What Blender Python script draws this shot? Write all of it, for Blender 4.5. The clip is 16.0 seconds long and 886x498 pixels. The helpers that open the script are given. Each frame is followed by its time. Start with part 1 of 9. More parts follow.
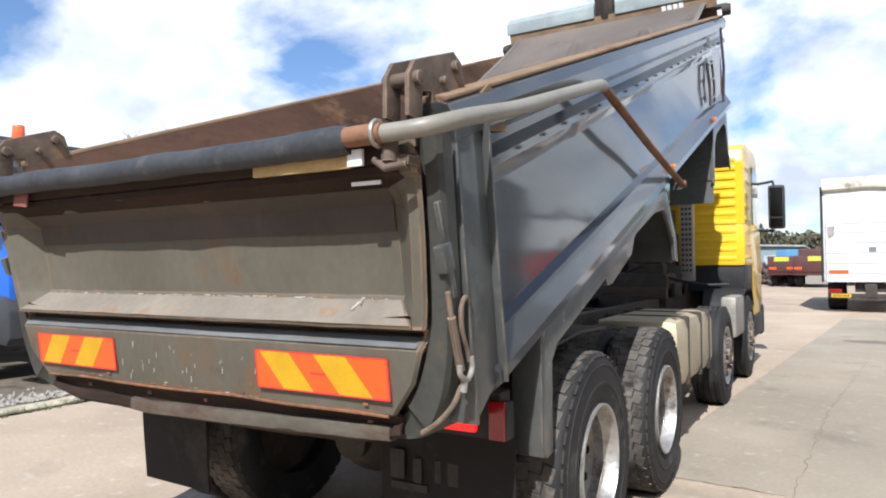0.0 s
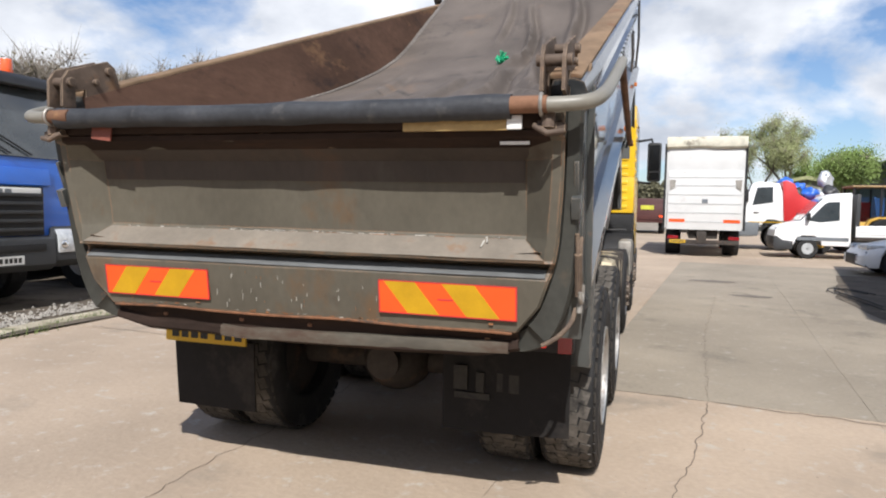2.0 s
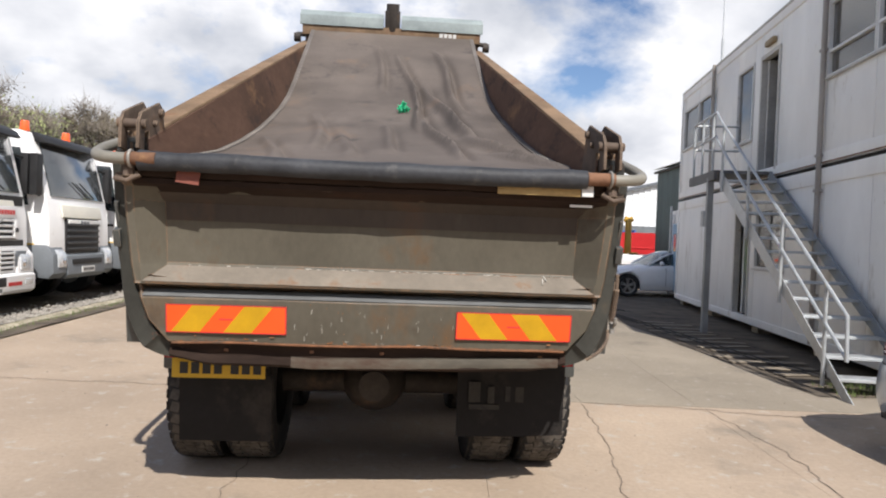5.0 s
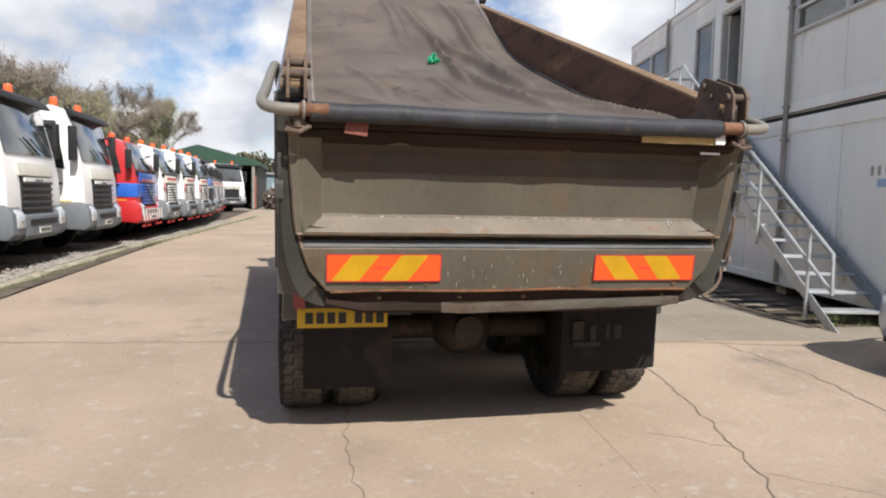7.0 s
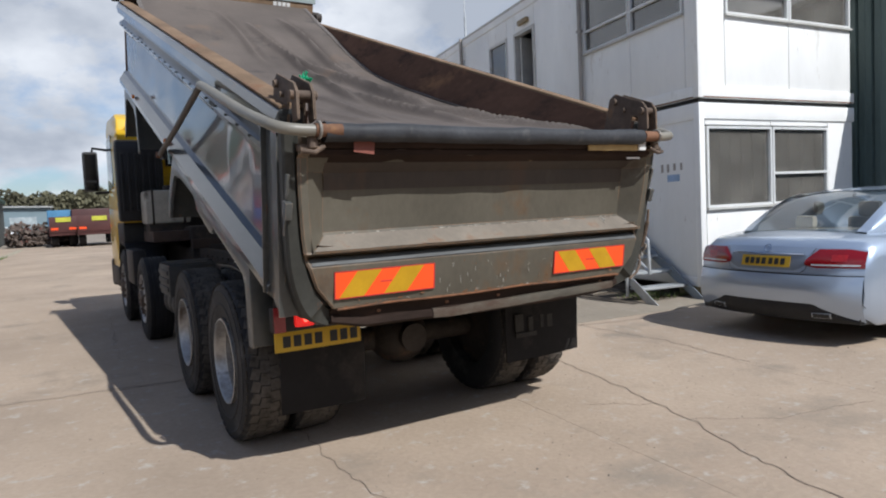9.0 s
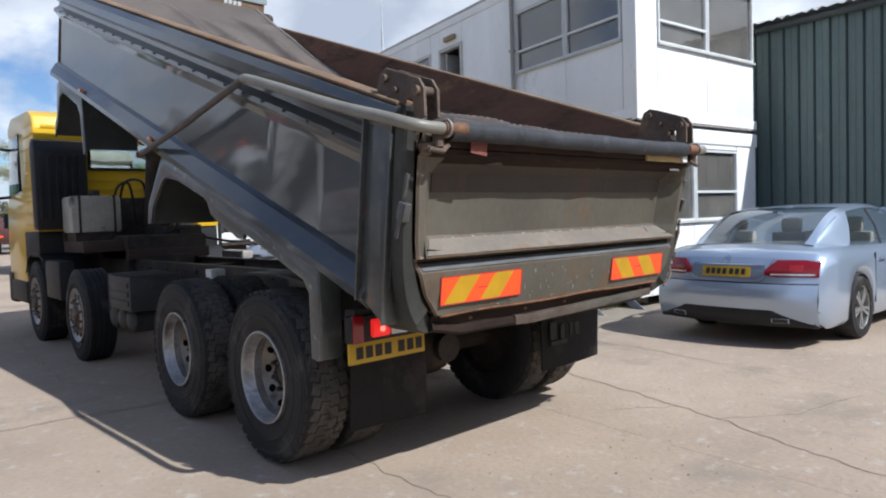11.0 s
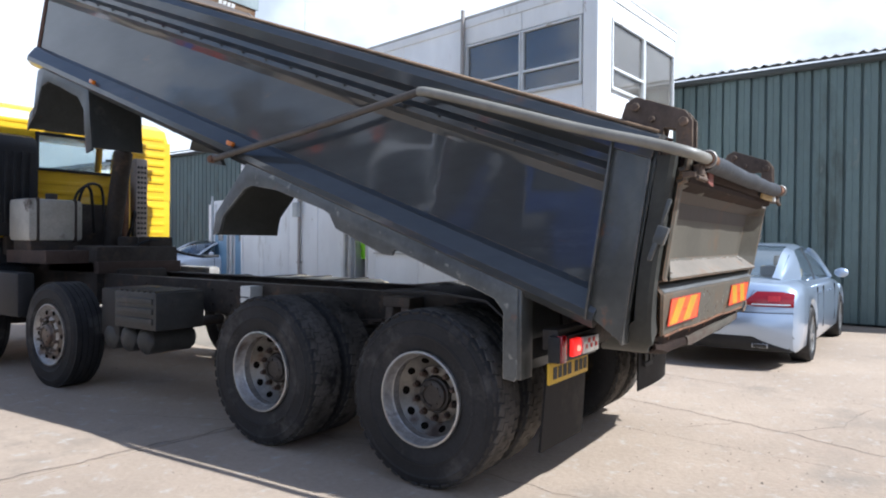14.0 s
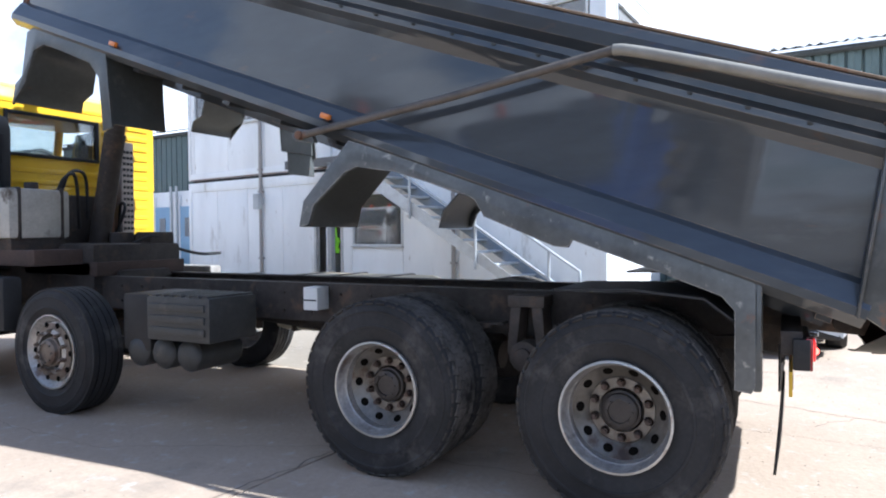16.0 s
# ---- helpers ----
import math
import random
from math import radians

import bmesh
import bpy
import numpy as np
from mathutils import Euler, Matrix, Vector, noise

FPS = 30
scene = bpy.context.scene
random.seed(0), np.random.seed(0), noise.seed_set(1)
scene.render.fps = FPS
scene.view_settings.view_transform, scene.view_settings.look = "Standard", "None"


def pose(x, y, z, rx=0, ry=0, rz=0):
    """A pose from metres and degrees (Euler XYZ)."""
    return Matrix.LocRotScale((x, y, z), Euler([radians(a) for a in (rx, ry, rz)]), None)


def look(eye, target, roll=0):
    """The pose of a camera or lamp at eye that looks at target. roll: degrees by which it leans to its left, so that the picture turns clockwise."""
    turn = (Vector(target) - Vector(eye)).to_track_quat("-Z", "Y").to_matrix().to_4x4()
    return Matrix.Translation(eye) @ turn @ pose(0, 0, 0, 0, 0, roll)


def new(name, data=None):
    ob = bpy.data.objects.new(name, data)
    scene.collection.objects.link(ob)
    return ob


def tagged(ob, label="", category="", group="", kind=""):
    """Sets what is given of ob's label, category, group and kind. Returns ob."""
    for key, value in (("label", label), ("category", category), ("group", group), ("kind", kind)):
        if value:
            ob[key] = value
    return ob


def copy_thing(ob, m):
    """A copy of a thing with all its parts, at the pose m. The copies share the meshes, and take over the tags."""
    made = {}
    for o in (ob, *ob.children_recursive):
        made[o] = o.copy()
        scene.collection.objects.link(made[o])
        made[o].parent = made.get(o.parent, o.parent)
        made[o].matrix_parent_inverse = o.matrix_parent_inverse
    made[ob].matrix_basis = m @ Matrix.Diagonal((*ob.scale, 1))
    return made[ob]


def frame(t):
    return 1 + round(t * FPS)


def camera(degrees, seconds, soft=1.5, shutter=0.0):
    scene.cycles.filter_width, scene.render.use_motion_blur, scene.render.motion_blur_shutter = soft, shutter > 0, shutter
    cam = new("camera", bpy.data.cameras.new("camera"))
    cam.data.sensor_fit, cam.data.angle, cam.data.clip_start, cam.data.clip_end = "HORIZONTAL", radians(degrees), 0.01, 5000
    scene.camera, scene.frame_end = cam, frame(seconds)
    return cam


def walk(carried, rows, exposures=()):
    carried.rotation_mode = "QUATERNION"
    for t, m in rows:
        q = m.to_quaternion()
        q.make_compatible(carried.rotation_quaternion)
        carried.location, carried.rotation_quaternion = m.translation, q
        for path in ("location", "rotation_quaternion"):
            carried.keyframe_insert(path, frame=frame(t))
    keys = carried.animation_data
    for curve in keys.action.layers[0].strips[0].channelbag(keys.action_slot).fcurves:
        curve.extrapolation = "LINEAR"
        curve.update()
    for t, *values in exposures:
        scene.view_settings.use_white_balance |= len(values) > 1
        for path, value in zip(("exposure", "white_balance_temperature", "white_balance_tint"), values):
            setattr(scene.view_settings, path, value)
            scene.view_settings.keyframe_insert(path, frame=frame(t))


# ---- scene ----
cam = camera(66.9, 16.0, soft=2.0)
PATH = [
    (0, (2.224, -3.108, 1.443), (1.207, -1.387, 1.497), -0.5),
    (0.5, (2.068, -3.383, 1.416), (1.068, -1.652, 1.476), 1.8),
    (1, (1.897, -3.606, 1.421), (1.027, -1.806, 1.399), 2.1),
    (1.5, (1.685, -3.741, 1.435), (0.965, -1.879, 1.327), -0.2),
    (2, (1.491, -3.925, 1.457), (0.893, -2.021, 1.334), 1.2),
    (2.5, (1.31, -4.147, 1.474), (0.865, -2.202, 1.338), 0.3),
    (3, (1.061, -4.28, 1.441), (0.765, -2.305, 1.322), 0.4),
    (3.5, (0.838, -4.388, 1.471), (0.671, -2.4, 1.329), 2.4),
    (4, (0.597, -4.577, 1.526), (0.566, -2.578, 1.448), -1.5),
    (4.2, (0.496, -4.631, 1.553), (0.537, -2.632, 1.529), -0.3),
    (6.3, (-0.672, -4.692, 1.451), (-0.394, -2.718, 1.293), 0.7),
    (6.5, (-0.794, -4.662, 1.454), (-0.487, -2.694, 1.269), -0.4),
    (7, (-1.094, -4.673, 1.458), (-0.69, -2.721, 1.296), 1.2),
    (7.5, (-1.39, -4.687, 1.463), (-0.823, -2.776, 1.299), -0.5),
    (8, (-1.67, -4.589, 1.446), (-0.96, -2.723, 1.33), -1.1),
    (8.5, (-1.912, -4.526, 1.462), (-1.033, -2.732, 1.356), -0.0),
    (9, (-2.21, -4.471, 1.453), (-1.187, -2.757, 1.327), -2.7),
    (9.5, (-2.434, -4.324, 1.441), (-1.297, -2.683, 1.321), -1.6),
    (9.7, (-2.522, -4.227, 1.455), (-1.339, -2.617, 1.351), -2.9),
    (11.8, (-3.466, -3.425, 1.428), (-2.04, -2.023, 1.356), -1.2),
    (12, (-3.568, -3.336, 1.43), (-2.111, -1.967, 1.366), -1.5),
    (12.5, (-3.779, -3.14, 1.435), (-2.225, -1.883, 1.362), 1.1),
    (13, (-3.988, -2.857, 1.459), (-2.4, -1.642, 1.417), -0.3),
    (13.5, (-4.166, -2.596, 1.439), (-2.569, -1.393, 1.44), -0.5),
    (14, (-4.363, -2.321, 1.431), (-2.715, -1.188, 1.409), 0.5),
    (14.5, (-4.396, -1.94, 1.402), (-2.724, -0.842, 1.374), 0.0),
    (15, (-4.497, -1.554, 1.383), (-2.804, -0.491, 1.334), 1.2),
    (15.5, (-4.519, -1.163, 1.399), (-2.78, -0.179, 1.329), 1.0),
    (16, (-4.506, -0.766, 1.418), (-2.728, 0.147, 1.373), -0.4),
]
walk(cam, [(t, look(eye, target, roll)) for t, eye, target, roll in PATH],
     exposures=[(0, 0.72, 5950, 10), (1, 0.44, 6050, 11), (2, 0.34, 6200, 11), (4, 0.32, 6350, 12), (6.5, 0.32, 6450, 12), (8, 0.20, 6250, 11), (9.5, -0.08, 5850, 10), (12, 0.40, 5700, 10), (13, 0.46, 5650, 10), (14.5, 0.90, 5500, 10), (16, 1.25, 5400, 10)])

# ---- sky, sun, exposure ----
SUN_WAY = Vector((0.215, -0.94, 1.0)).normalized()   # towards the sun
SUN_ELEV = math.asin(SUN_WAY.z)
SUN_TURN = math.atan2(SUN_WAY.x, SUN_WAY.y)


def build_world():
    w = bpy.data.worlds.new("sky")
    scene.world = w
    w.use_nodes = True
    nt = w.node_tree
    nt.nodes.clear()
    N, L = nt.nodes.new, nt.links.new
    out, bg = N("ShaderNodeOutputWorld"), N("ShaderNodeBackground")
    sky = N("ShaderNodeTexSky")
    sky.sky_type, sky.sun_disc = "NISHITA", False
    sky.sun_elevation, sky.sun_rotation = SUN_ELEV, SUN_TURN
    sky.air_density, sky.dust_density, sky.ozone_density = 1.0, 0.7, 1.5
    co = N("ShaderNodeTexCoord")
    sep = N("ShaderNodeSeparateXYZ")
    L(co.outputs["Generated"], sep.inputs[0])
    # clouds lie on a flat layer overhead: direction divided by its height
    up = N("ShaderNodeMath"); up.operation = "MAXIMUM"; up.inputs[1].default_value = 0.0
    L(sep.outputs["Z"], up.inputs[0])
    add = N("ShaderNodeMath"); add.operation = "ADD"; add.inputs[1].default_value = 0.50
    L(up.outputs[0], add.inputs[0])
    dx = N("ShaderNodeMath"); dx.operation = "DIVIDE"
    dy = N("ShaderNodeMath"); dy.operation = "DIVIDE"
    L(sep.outputs["X"], dx.inputs[0]); L(add.outputs[0], dx.inputs[1])
    L(sep.outputs["Y"], dy.inputs[0]); L(add.outputs[0], dy.inputs[1])
    com = N("ShaderNodeCombineXYZ")
    L(dx.outputs[0], com.inputs[0]); L(dy.outputs[0], com.inputs[1])
    big = N("ShaderNodeTexNoise")
    big.inputs["Scale"].default_value, big.inputs["Detail"].default_value = 2.3, 11.0
    big.inputs["Roughness"].default_value, big.inputs["Distortion"].default_value = 0.56, 0.15
    L(com.outputs[0], big.inputs["Vector"])
    cover = N("ShaderNodeValToRGB")
    cover.color_ramp.elements[0].position, cover.color_ramp.elements[1].position = 0.405, 0.52
    L(big.outputs["Fac"], cover.inputs[0])
    # the broken cloud closes up towards the horizon and opens overhead
    thin = N("ShaderNodeMapRange"); thin.interpolation_type = "SMOOTHSTEP"
    thin.inputs["From Min"].default_value, thin.inputs["From Max"].default_value = 0.32, 0.75
    thin.inputs["To Min"].default_value, thin.inputs["To Max"].default_value = 1.0, 0.15
    L(sep.outputs["Z"], thin.inputs["Value"])
    cov = N("ShaderNodeMath"); cov.operation = "MULTIPLY"
    L(cover.outputs[0], cov.inputs[0]); L(thin.outputs[0], cov.inputs[1])
    # solid bright cloud over the east
    east = N("ShaderNodeMapRange"); east.interpolation_type = "SMOOTHSTEP"
    east.inputs["From Min"].default_value, east.inputs["From Max"].default_value = 0.28, 0.62
    L(sep.outputs["X"], east.inputs["Value"])
    full = N("ShaderNodeMath"); full.operation = "MAXIMUM"
    L(cov.outputs[0], full.inputs[0]); L(east.outputs[0], full.inputs[1])
    cov = full
    sub = N("ShaderNodeTexNoise")
    sub.inputs["Scale"].default_value, sub.inputs["Detail"].default_value = 3.4, 8.0
    L(com.outputs[0], sub.inputs["Vector"])
    shade = N("ShaderNodeValToRGB")
    a, b = shade.color_ramp.elements
    a.position, b.position = 0.36, 0.62
    a.color, b.color = (7.2, 7.6, 8.3, 1), (13.6, 13.6, 13.6, 1)
    L(sub.outputs["Fac"], shade.inputs[0])
    mix = N("ShaderNodeMix"); mix.data_type = "RGBA"
    L(cov.outputs[0], mix.inputs["Factor"])
    lift = N("ShaderNodeMix"); lift.data_type = "RGBA"; lift.blend_type = "MULTIPLY"
    lift.inputs["Factor"].default_value = 1.0
    lift.inputs["B"].default_value = (1.25, 1.35, 1.5, 1)
    L(sky.outputs[0], lift.inputs["A"])
    L(lift.outputs["Result"], mix.inputs["A"]); L(shade.outputs[0], mix.inputs["B"])
    L(mix.outputs["Result"], bg.inputs["Color"])
    bg.inputs["Strength"].default_value = 0.066
    L(bg.outputs[0], out.inputs[0])


build_world()
sun_data = bpy.data.lights.new("sun", "SUN")
sun_data.energy, sun_data.angle, sun_data.color = 4.75, radians(0.53), (1.0, 0.95, 0.87)
sun = new("sun", sun_data)
sun.matrix_world = look(SUN_WAY * 60, (0, 0, 0))

# ---- materials ----
MATS = {}


def mat(name, base, rough=0.5, metal=0.0, vary=0.2, vscale=2.0, fine=45.0, spot=None, spot2=None, bump=0.15,
        coat=0.0, rvary=0.15, random_tint=0.0, stretch=None, spec=0.5, edge=None, wave=0.0, coat_ior=1.5, coat_rough=0.06):
    """Principled surface: broad and fine variation, up to two kinds of stain (colour, amount 0-1, scale)."""
    if name in MATS:
        return MATS[name]
    m = bpy.data.materials.new(name)
    m.use_nodes = True
    nt = m.node_tree
    N, L = nt.nodes.new, nt.links.new
    bs = nt.nodes["Principled BSDF"]
    co = N("ShaderNodeTexCoord")
    vec = co.outputs["Object"]
    if stretch:
        mp = N("ShaderNodeMapping"); mp.inputs["Scale"].default_value = stretch
        L(vec, mp.inputs["Vector"]); vec = mp.outputs[0]

    def noise_tex(scale, detail=5.0, r=0.6):
        n = N("ShaderNodeTexNoise")
        n.inputs["Scale"].default_value, n.inputs["Detail"].default_value, n.inputs["Roughness"].default_value = scale, detail, r
        L(vec, n.inputs["Vector"])
        return n.outputs["Fac"]

    def blend(fac, a, b):
        x = N("ShaderNodeMix"); x.data_type = "RGBA"
        L(fac, x.inputs["Factor"])
        for sock, v in (("A", a), ("B", b)):
            if isinstance(v, tuple):
                x.inputs[sock].default_value = (*v, 1)
            else:
                L(v, x.inputs[sock])
        return x.outputs["Result"]

    def ramp(fac, p0, p1):
        r = N("ShaderNodeValToRGB")
        r.color_ramp.elements[0].position, r.color_ramp.elements[1].position = p0, p1
        L(fac, r.inputs[0])
        return r.outputs[0]

    lo = tuple(min(1, c * (1 - vary)) for c in base)
    hi = tuple(min(1, c * (1 + vary)) for c in base)
    broad, grain = noise_tex(vscale), noise_tex(fine, 3.0)
    col = blend(ramp(broad, 0.3, 0.7), lo, hi)
    g = N("ShaderNodeMix"); g.data_type = "RGBA"; g.blend_type = "OVERLAY"
    g.inputs["Factor"].default_value = min(1, vary * 0.9)
    L(col, g.inputs["A"]); L(grain, g.inputs["B"])
    col = g.outputs["Result"]
    rsock = None
    for k, s in enumerate((spot, spot2)):
        if s:
            c, amount, sc = s
            f = ramp(noise_tex(sc, 7.0, 0.68), 0.72 - 0.4 * amount, 0.80 - 0.3 * amount)
            col = blend(f, col, c)
    if edge:
        # paint rubbed off along the edges, broken up by grain
        c, radius, amount = edge
        bv, geo, dot = N("ShaderNodeBevel"), N("ShaderNodeNewGeometry"), N("ShaderNodeVectorMath")
        bv.samples, bv.inputs["Radius"].default_value = 4, radius
        dot.operation = "DOT_PRODUCT"
        L(bv.outputs[0], dot.inputs[0]); L(geo.outputs["Normal"], dot.inputs[1])
        inv = N("ShaderNodeMapRange")
        inv.inputs["From Min"].default_value, inv.inputs["From Max"].default_value = 0.985, 0.88
        L(dot.outputs["Value"], inv.inputs["Value"])
        mul = N("ShaderNodeMath"); mul.operation = "MULTIPLY"
        L(inv.outputs[0], mul.inputs[0]); L(ramp(noise_tex(9.0, 6.0, 0.7), 0.62 - amount * 0.4, 0.72 - amount * 0.4), mul.inputs[1])
        col = blend(mul.outputs[0], col, c)
    if random_tint:
        oi = N("ShaderNodeObjectInfo")
        h = N("ShaderNodeHueSaturation")
        mr = N("ShaderNodeMapRange")
        mr.inputs["To Min"].default_value, mr.inputs["To Max"].default_value = 1 - random_tint, 1 + random_tint
        L(oi.outputs["Random"], mr.inputs["Value"]); L(mr.outputs[0], h.inputs["Value"]); L(col, h.inputs["Color"])
        col = h.outputs[0]
    L(col, bs.inputs["Base Color"])
    mr = N("ShaderNodeMapRange")
    mr.inputs["To Min"].default_value = max(0.02, rough - rvary * rough)
    mr.inputs["To Max"].default_value = min(1, rough + rvary)
    L(broad, mr.inputs["Value"]); L(mr.outputs[0], bs.inputs["Roughness"])
    bs.inputs["Metallic"].default_value = metal
    bs.inputs["Specular IOR Level"].default_value = spec
    bs.inputs["Coat Weight"].default_value = coat
    bs.inputs["Coat Roughness"].default_value = coat_rough
    bs.inputs["Coat IOR"].default_value = coat_ior
    if bump:
        b = N("ShaderNodeBump")
        b.inputs["Strength"].default_value, b.inputs["Distance"].default_value = bump, 0.01
        L(grain, b.inputs["Height"]); L(b.outputs[0], bs.inputs["Normal"])
    if wave:
        # shallow dents and buckles of a used sheet, seen in its gloss
        b = N("ShaderNodeBump")
        b.inputs["Strength"].default_value, b.inputs["Distance"].default_value = 1.0, wave
        L(noise_tex(2.6, 2.0, 0.5), b.inputs["Height"])
        L(b.outputs[0], bs.inputs["Coat Normal"]); L(b.outputs[0], bs.inputs["Normal"])
    MATS[name] = m
    return m


def glass(name, tint, rough=0.02, ior=1.7, dirt=0.0):
    m = bpy.data.materials.new(name)
    m.use_nodes = True
    nt = m.node_tree
    nt.nodes.clear()
    N, L = nt.nodes.new, nt.links.new
    out, mx = N("ShaderNodeOutputMaterial"), N("ShaderNodeMixShader")
    tr, gl, fr = N("ShaderNodeBsdfTransparent"), N("ShaderNodeBsdfGlossy"), N("ShaderNodeFresnel")
    tr.inputs["Color"].default_value = (*tint, 1)
    gl.inputs["Roughness"].default_value = rough
    fr.inputs["IOR"].default_value = ior
    L(fr.outputs[0], mx.inputs[0]); L(tr.outputs[0], mx.inputs[1]); L(gl.outputs[0], mx.inputs[2])
    film, df, ns = N("ShaderNodeMixShader"), N("ShaderNodeBsdfDiffuse"), N("ShaderNodeTexNoise")      # a film of dust, thicker in patches
    df.inputs["Color"].default_value = (0.62, 0.59, 0.54, 1)
    ns.inputs["Scale"].default_value, ns.inputs["Detail"].default_value = 3.0, 5.0
    mr = N("ShaderNodeMapRange")
    mr.inputs["From Min"].default_value, mr.inputs["From Max"].default_value = 0.3, 0.7
    mr.inputs["To Min"].default_value, mr.inputs["To Max"].default_value = dirt * 0.6, dirt * 1.4
    L(ns.outputs["Fac"], mr.inputs["Value"]); L(mr.outputs[0], film.inputs[0]); L(mx.outputs[0], film.inputs[1]); L(df.outputs[0], film.inputs[2])
    L(film.outputs[0], out.inputs[0])
    return m


def lamp_mat(name, colour, strength):
    m = mat(name, colour, 0.2, vary=0.05, bump=0)
    bs = m.node_tree.nodes["Principled BSDF"]
    bs.inputs["Emission Color"].default_value = (*colour, 1)
    bs.inputs["Emission Strength"].default_value = strength
    return m


RUST, DUST = (0.16, 0.065, 0.03), (0.30, 0.26, 0.21)
M_CONC = mat("concrete", (0.375, 0.297, 0.224), 0.85, vary=0.18, vscale=0.45, fine=26, spot=((0.265, 0.222, 0.175), 0.40, 0.7), spot2=((0.43, 0.385, 0.33), 0.38, 7), bump=0.6, random_tint=0.03, spec=0.2)
M_CONCB = mat("grey_concrete", (0.285, 0.245, 0.192), 0.85, vary=0.18, vscale=0.5, fine=26, spot=((0.20, 0.175, 0.14), 0.42, 0.8), spot2=((0.36, 0.325, 0.28), 0.36, 7), bump=0.6, random_tint=0.03, spec=0.2)
M_CRACK = mat("crack_fill", (0.165, 0.128, 0.098), 0.95, vary=0.4, fine=30)
M_DIRT = mat("dirt", (0.125, 0.103, 0.080), 0.95, vary=0.35, vscale=1.2, fine=30, spot=((0.055, 0.046, 0.038), 0.5, 2.5), bump=0.7, spec=0.2)
M_GROUND = mat("yard_ground", (0.27, 0.235, 0.195), 0.93, vary=0.25, vscale=0.25, fine=14, spot=((0.14, 0.12, 0.10), 0.4, 0.35), bump=0.5, spec=0.2)
M_GRAVEL = mat("gravel", (0.27, 0.25, 0.22), 0.9, vary=0.35, vscale=7, fine=40, bump=0.4)
M_KERB = mat("kerb_concrete", (0.36, 0.32, 0.24), 0.9, vary=0.3, vscale=2.5, fine=30, spot=((0.12, 0.12, 0.05), 0.5, 3), bump=0.5)
M_BODY = mat("dark_grey_paint", (0.036, 0.040, 0.043), 0.32, vary=0.3, vscale=1.3, fine=18, spot=((0.070, 0.072, 0.072), 0.30, 1.7), spot2=((0.085, 0.050, 0.032), 0.22, 7), bump=0.02, coat=0.80, rvary=0.22, stretch=(1, 0.28, 1), edge=((0.20, 0.15, 0.11), 0.010, 0.45), wave=0.007, coat_ior=1.55, coat_rough=0.07, spec=0.3)
M_POST = mat("scuffed_post_paint", (0.056, 0.060, 0.058), 0.36, vary=0.3, vscale=2, fine=30, spot=((0.11, 0.108, 0.098), 0.30, 3), spot2=(RUST, 0.18, 6), bump=0.06, coat=0.3, edge=((0.22, 0.18, 0.14), 0.008, 0.42))
M_DISC = mat("rusty_wheel_disc", (0.15, 0.118, 0.092), 0.5, 0.25, vary=0.35, vscale=7, fine=40, spot=((0.22, 0.20, 0.18), 0.34, 6), spot2=((0.085, 0.042, 0.026), 0.40, 5), bump=0.2)
M_DULLDISC = mat("dust_filmed_disc", (0.175, 0.160, 0.140), 0.40, 0.6, vary=0.35, vscale=6, fine=40, spot=((0.11, 0.075, 0.052), 0.40, 5), spot2=((0.07, 0.05, 0.04), 0.34, 5), bump=0.15)
M_HOLE = mat("dark_hole", (0.006, 0.0055, 0.005), 0.95, vary=0.1, bump=0, spec=0.02)
M_HUB = mat("oily_hub", (0.045, 0.038, 0.033), 0.5, 0.2, vary=0.35, vscale=8, spot=((0.12, 0.105, 0.09), 0.30, 9), bump=0.2)
M_NUT = mat("brown_rusted_nut", (0.075, 0.050, 0.038), 0.65, 0.2, vary=0.3, vscale=12, spot=((0.14, 0.075, 0.045), 0.35, 14), bump=0.2)
M_SHOULDER = mat("scuffed_tyre_shoulder", (0.052, 0.047, 0.042), 0.85, vary=0.4, vscale=5, fine=50, spot=((0.018, 0.018, 0.018), 0.46, 5), bump=0.4, spec=0.15)
M_BODYD = mat("dark_end_frame", (0.046, 0.046, 0.040), 0.5, vary=0.3, vscale=3, fine=30, spot=((0.075, 0.065, 0.05), 0.34, 4), spot2=(RUST, 0.2, 7), bump=0.1, spec=0.25)
M_RUBBED = mat("rubbed_grey", (0.15, 0.155, 0.155), 0.32, 0.15, vary=0.25, vscale=5, fine=40, spot=((0.10, 0.09, 0.075), 0.34, 8), bump=0.08, stretch=(0.3, 1, 1))
M_CHIP = mat("bare_chip", (0.42, 0.40, 0.36), 0.5, vary=0.3, vscale=20)
M_RUSTL = mat("rust_line", (0.17, 0.075, 0.035), 0.85, vary=0.4, vscale=9, spot=((0.07, 0.045, 0.03), 0.5, 7))
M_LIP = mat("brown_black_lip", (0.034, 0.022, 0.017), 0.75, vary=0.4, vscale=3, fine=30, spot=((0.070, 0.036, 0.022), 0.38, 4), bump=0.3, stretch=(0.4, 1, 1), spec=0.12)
M_FLOORE = mat("scraped_floor_edge", (0.074, 0.064, 0.048), 0.70, vary=0.4, vscale=5, spot=((0.055, 0.032, 0.020), 0.48, 5), spot2=((0.17, 0.15, 0.12), 0.24, 9), bump=0.2, stretch=(0.4, 1, 1))
M_HEM = mat("grey_hem", (0.125, 0.11, 0.10), 0.7, vary=0.25)
M_STITCH = mat("hem_stitch", (0.26, 0.24, 0.21), 0.7, vary=0.2)
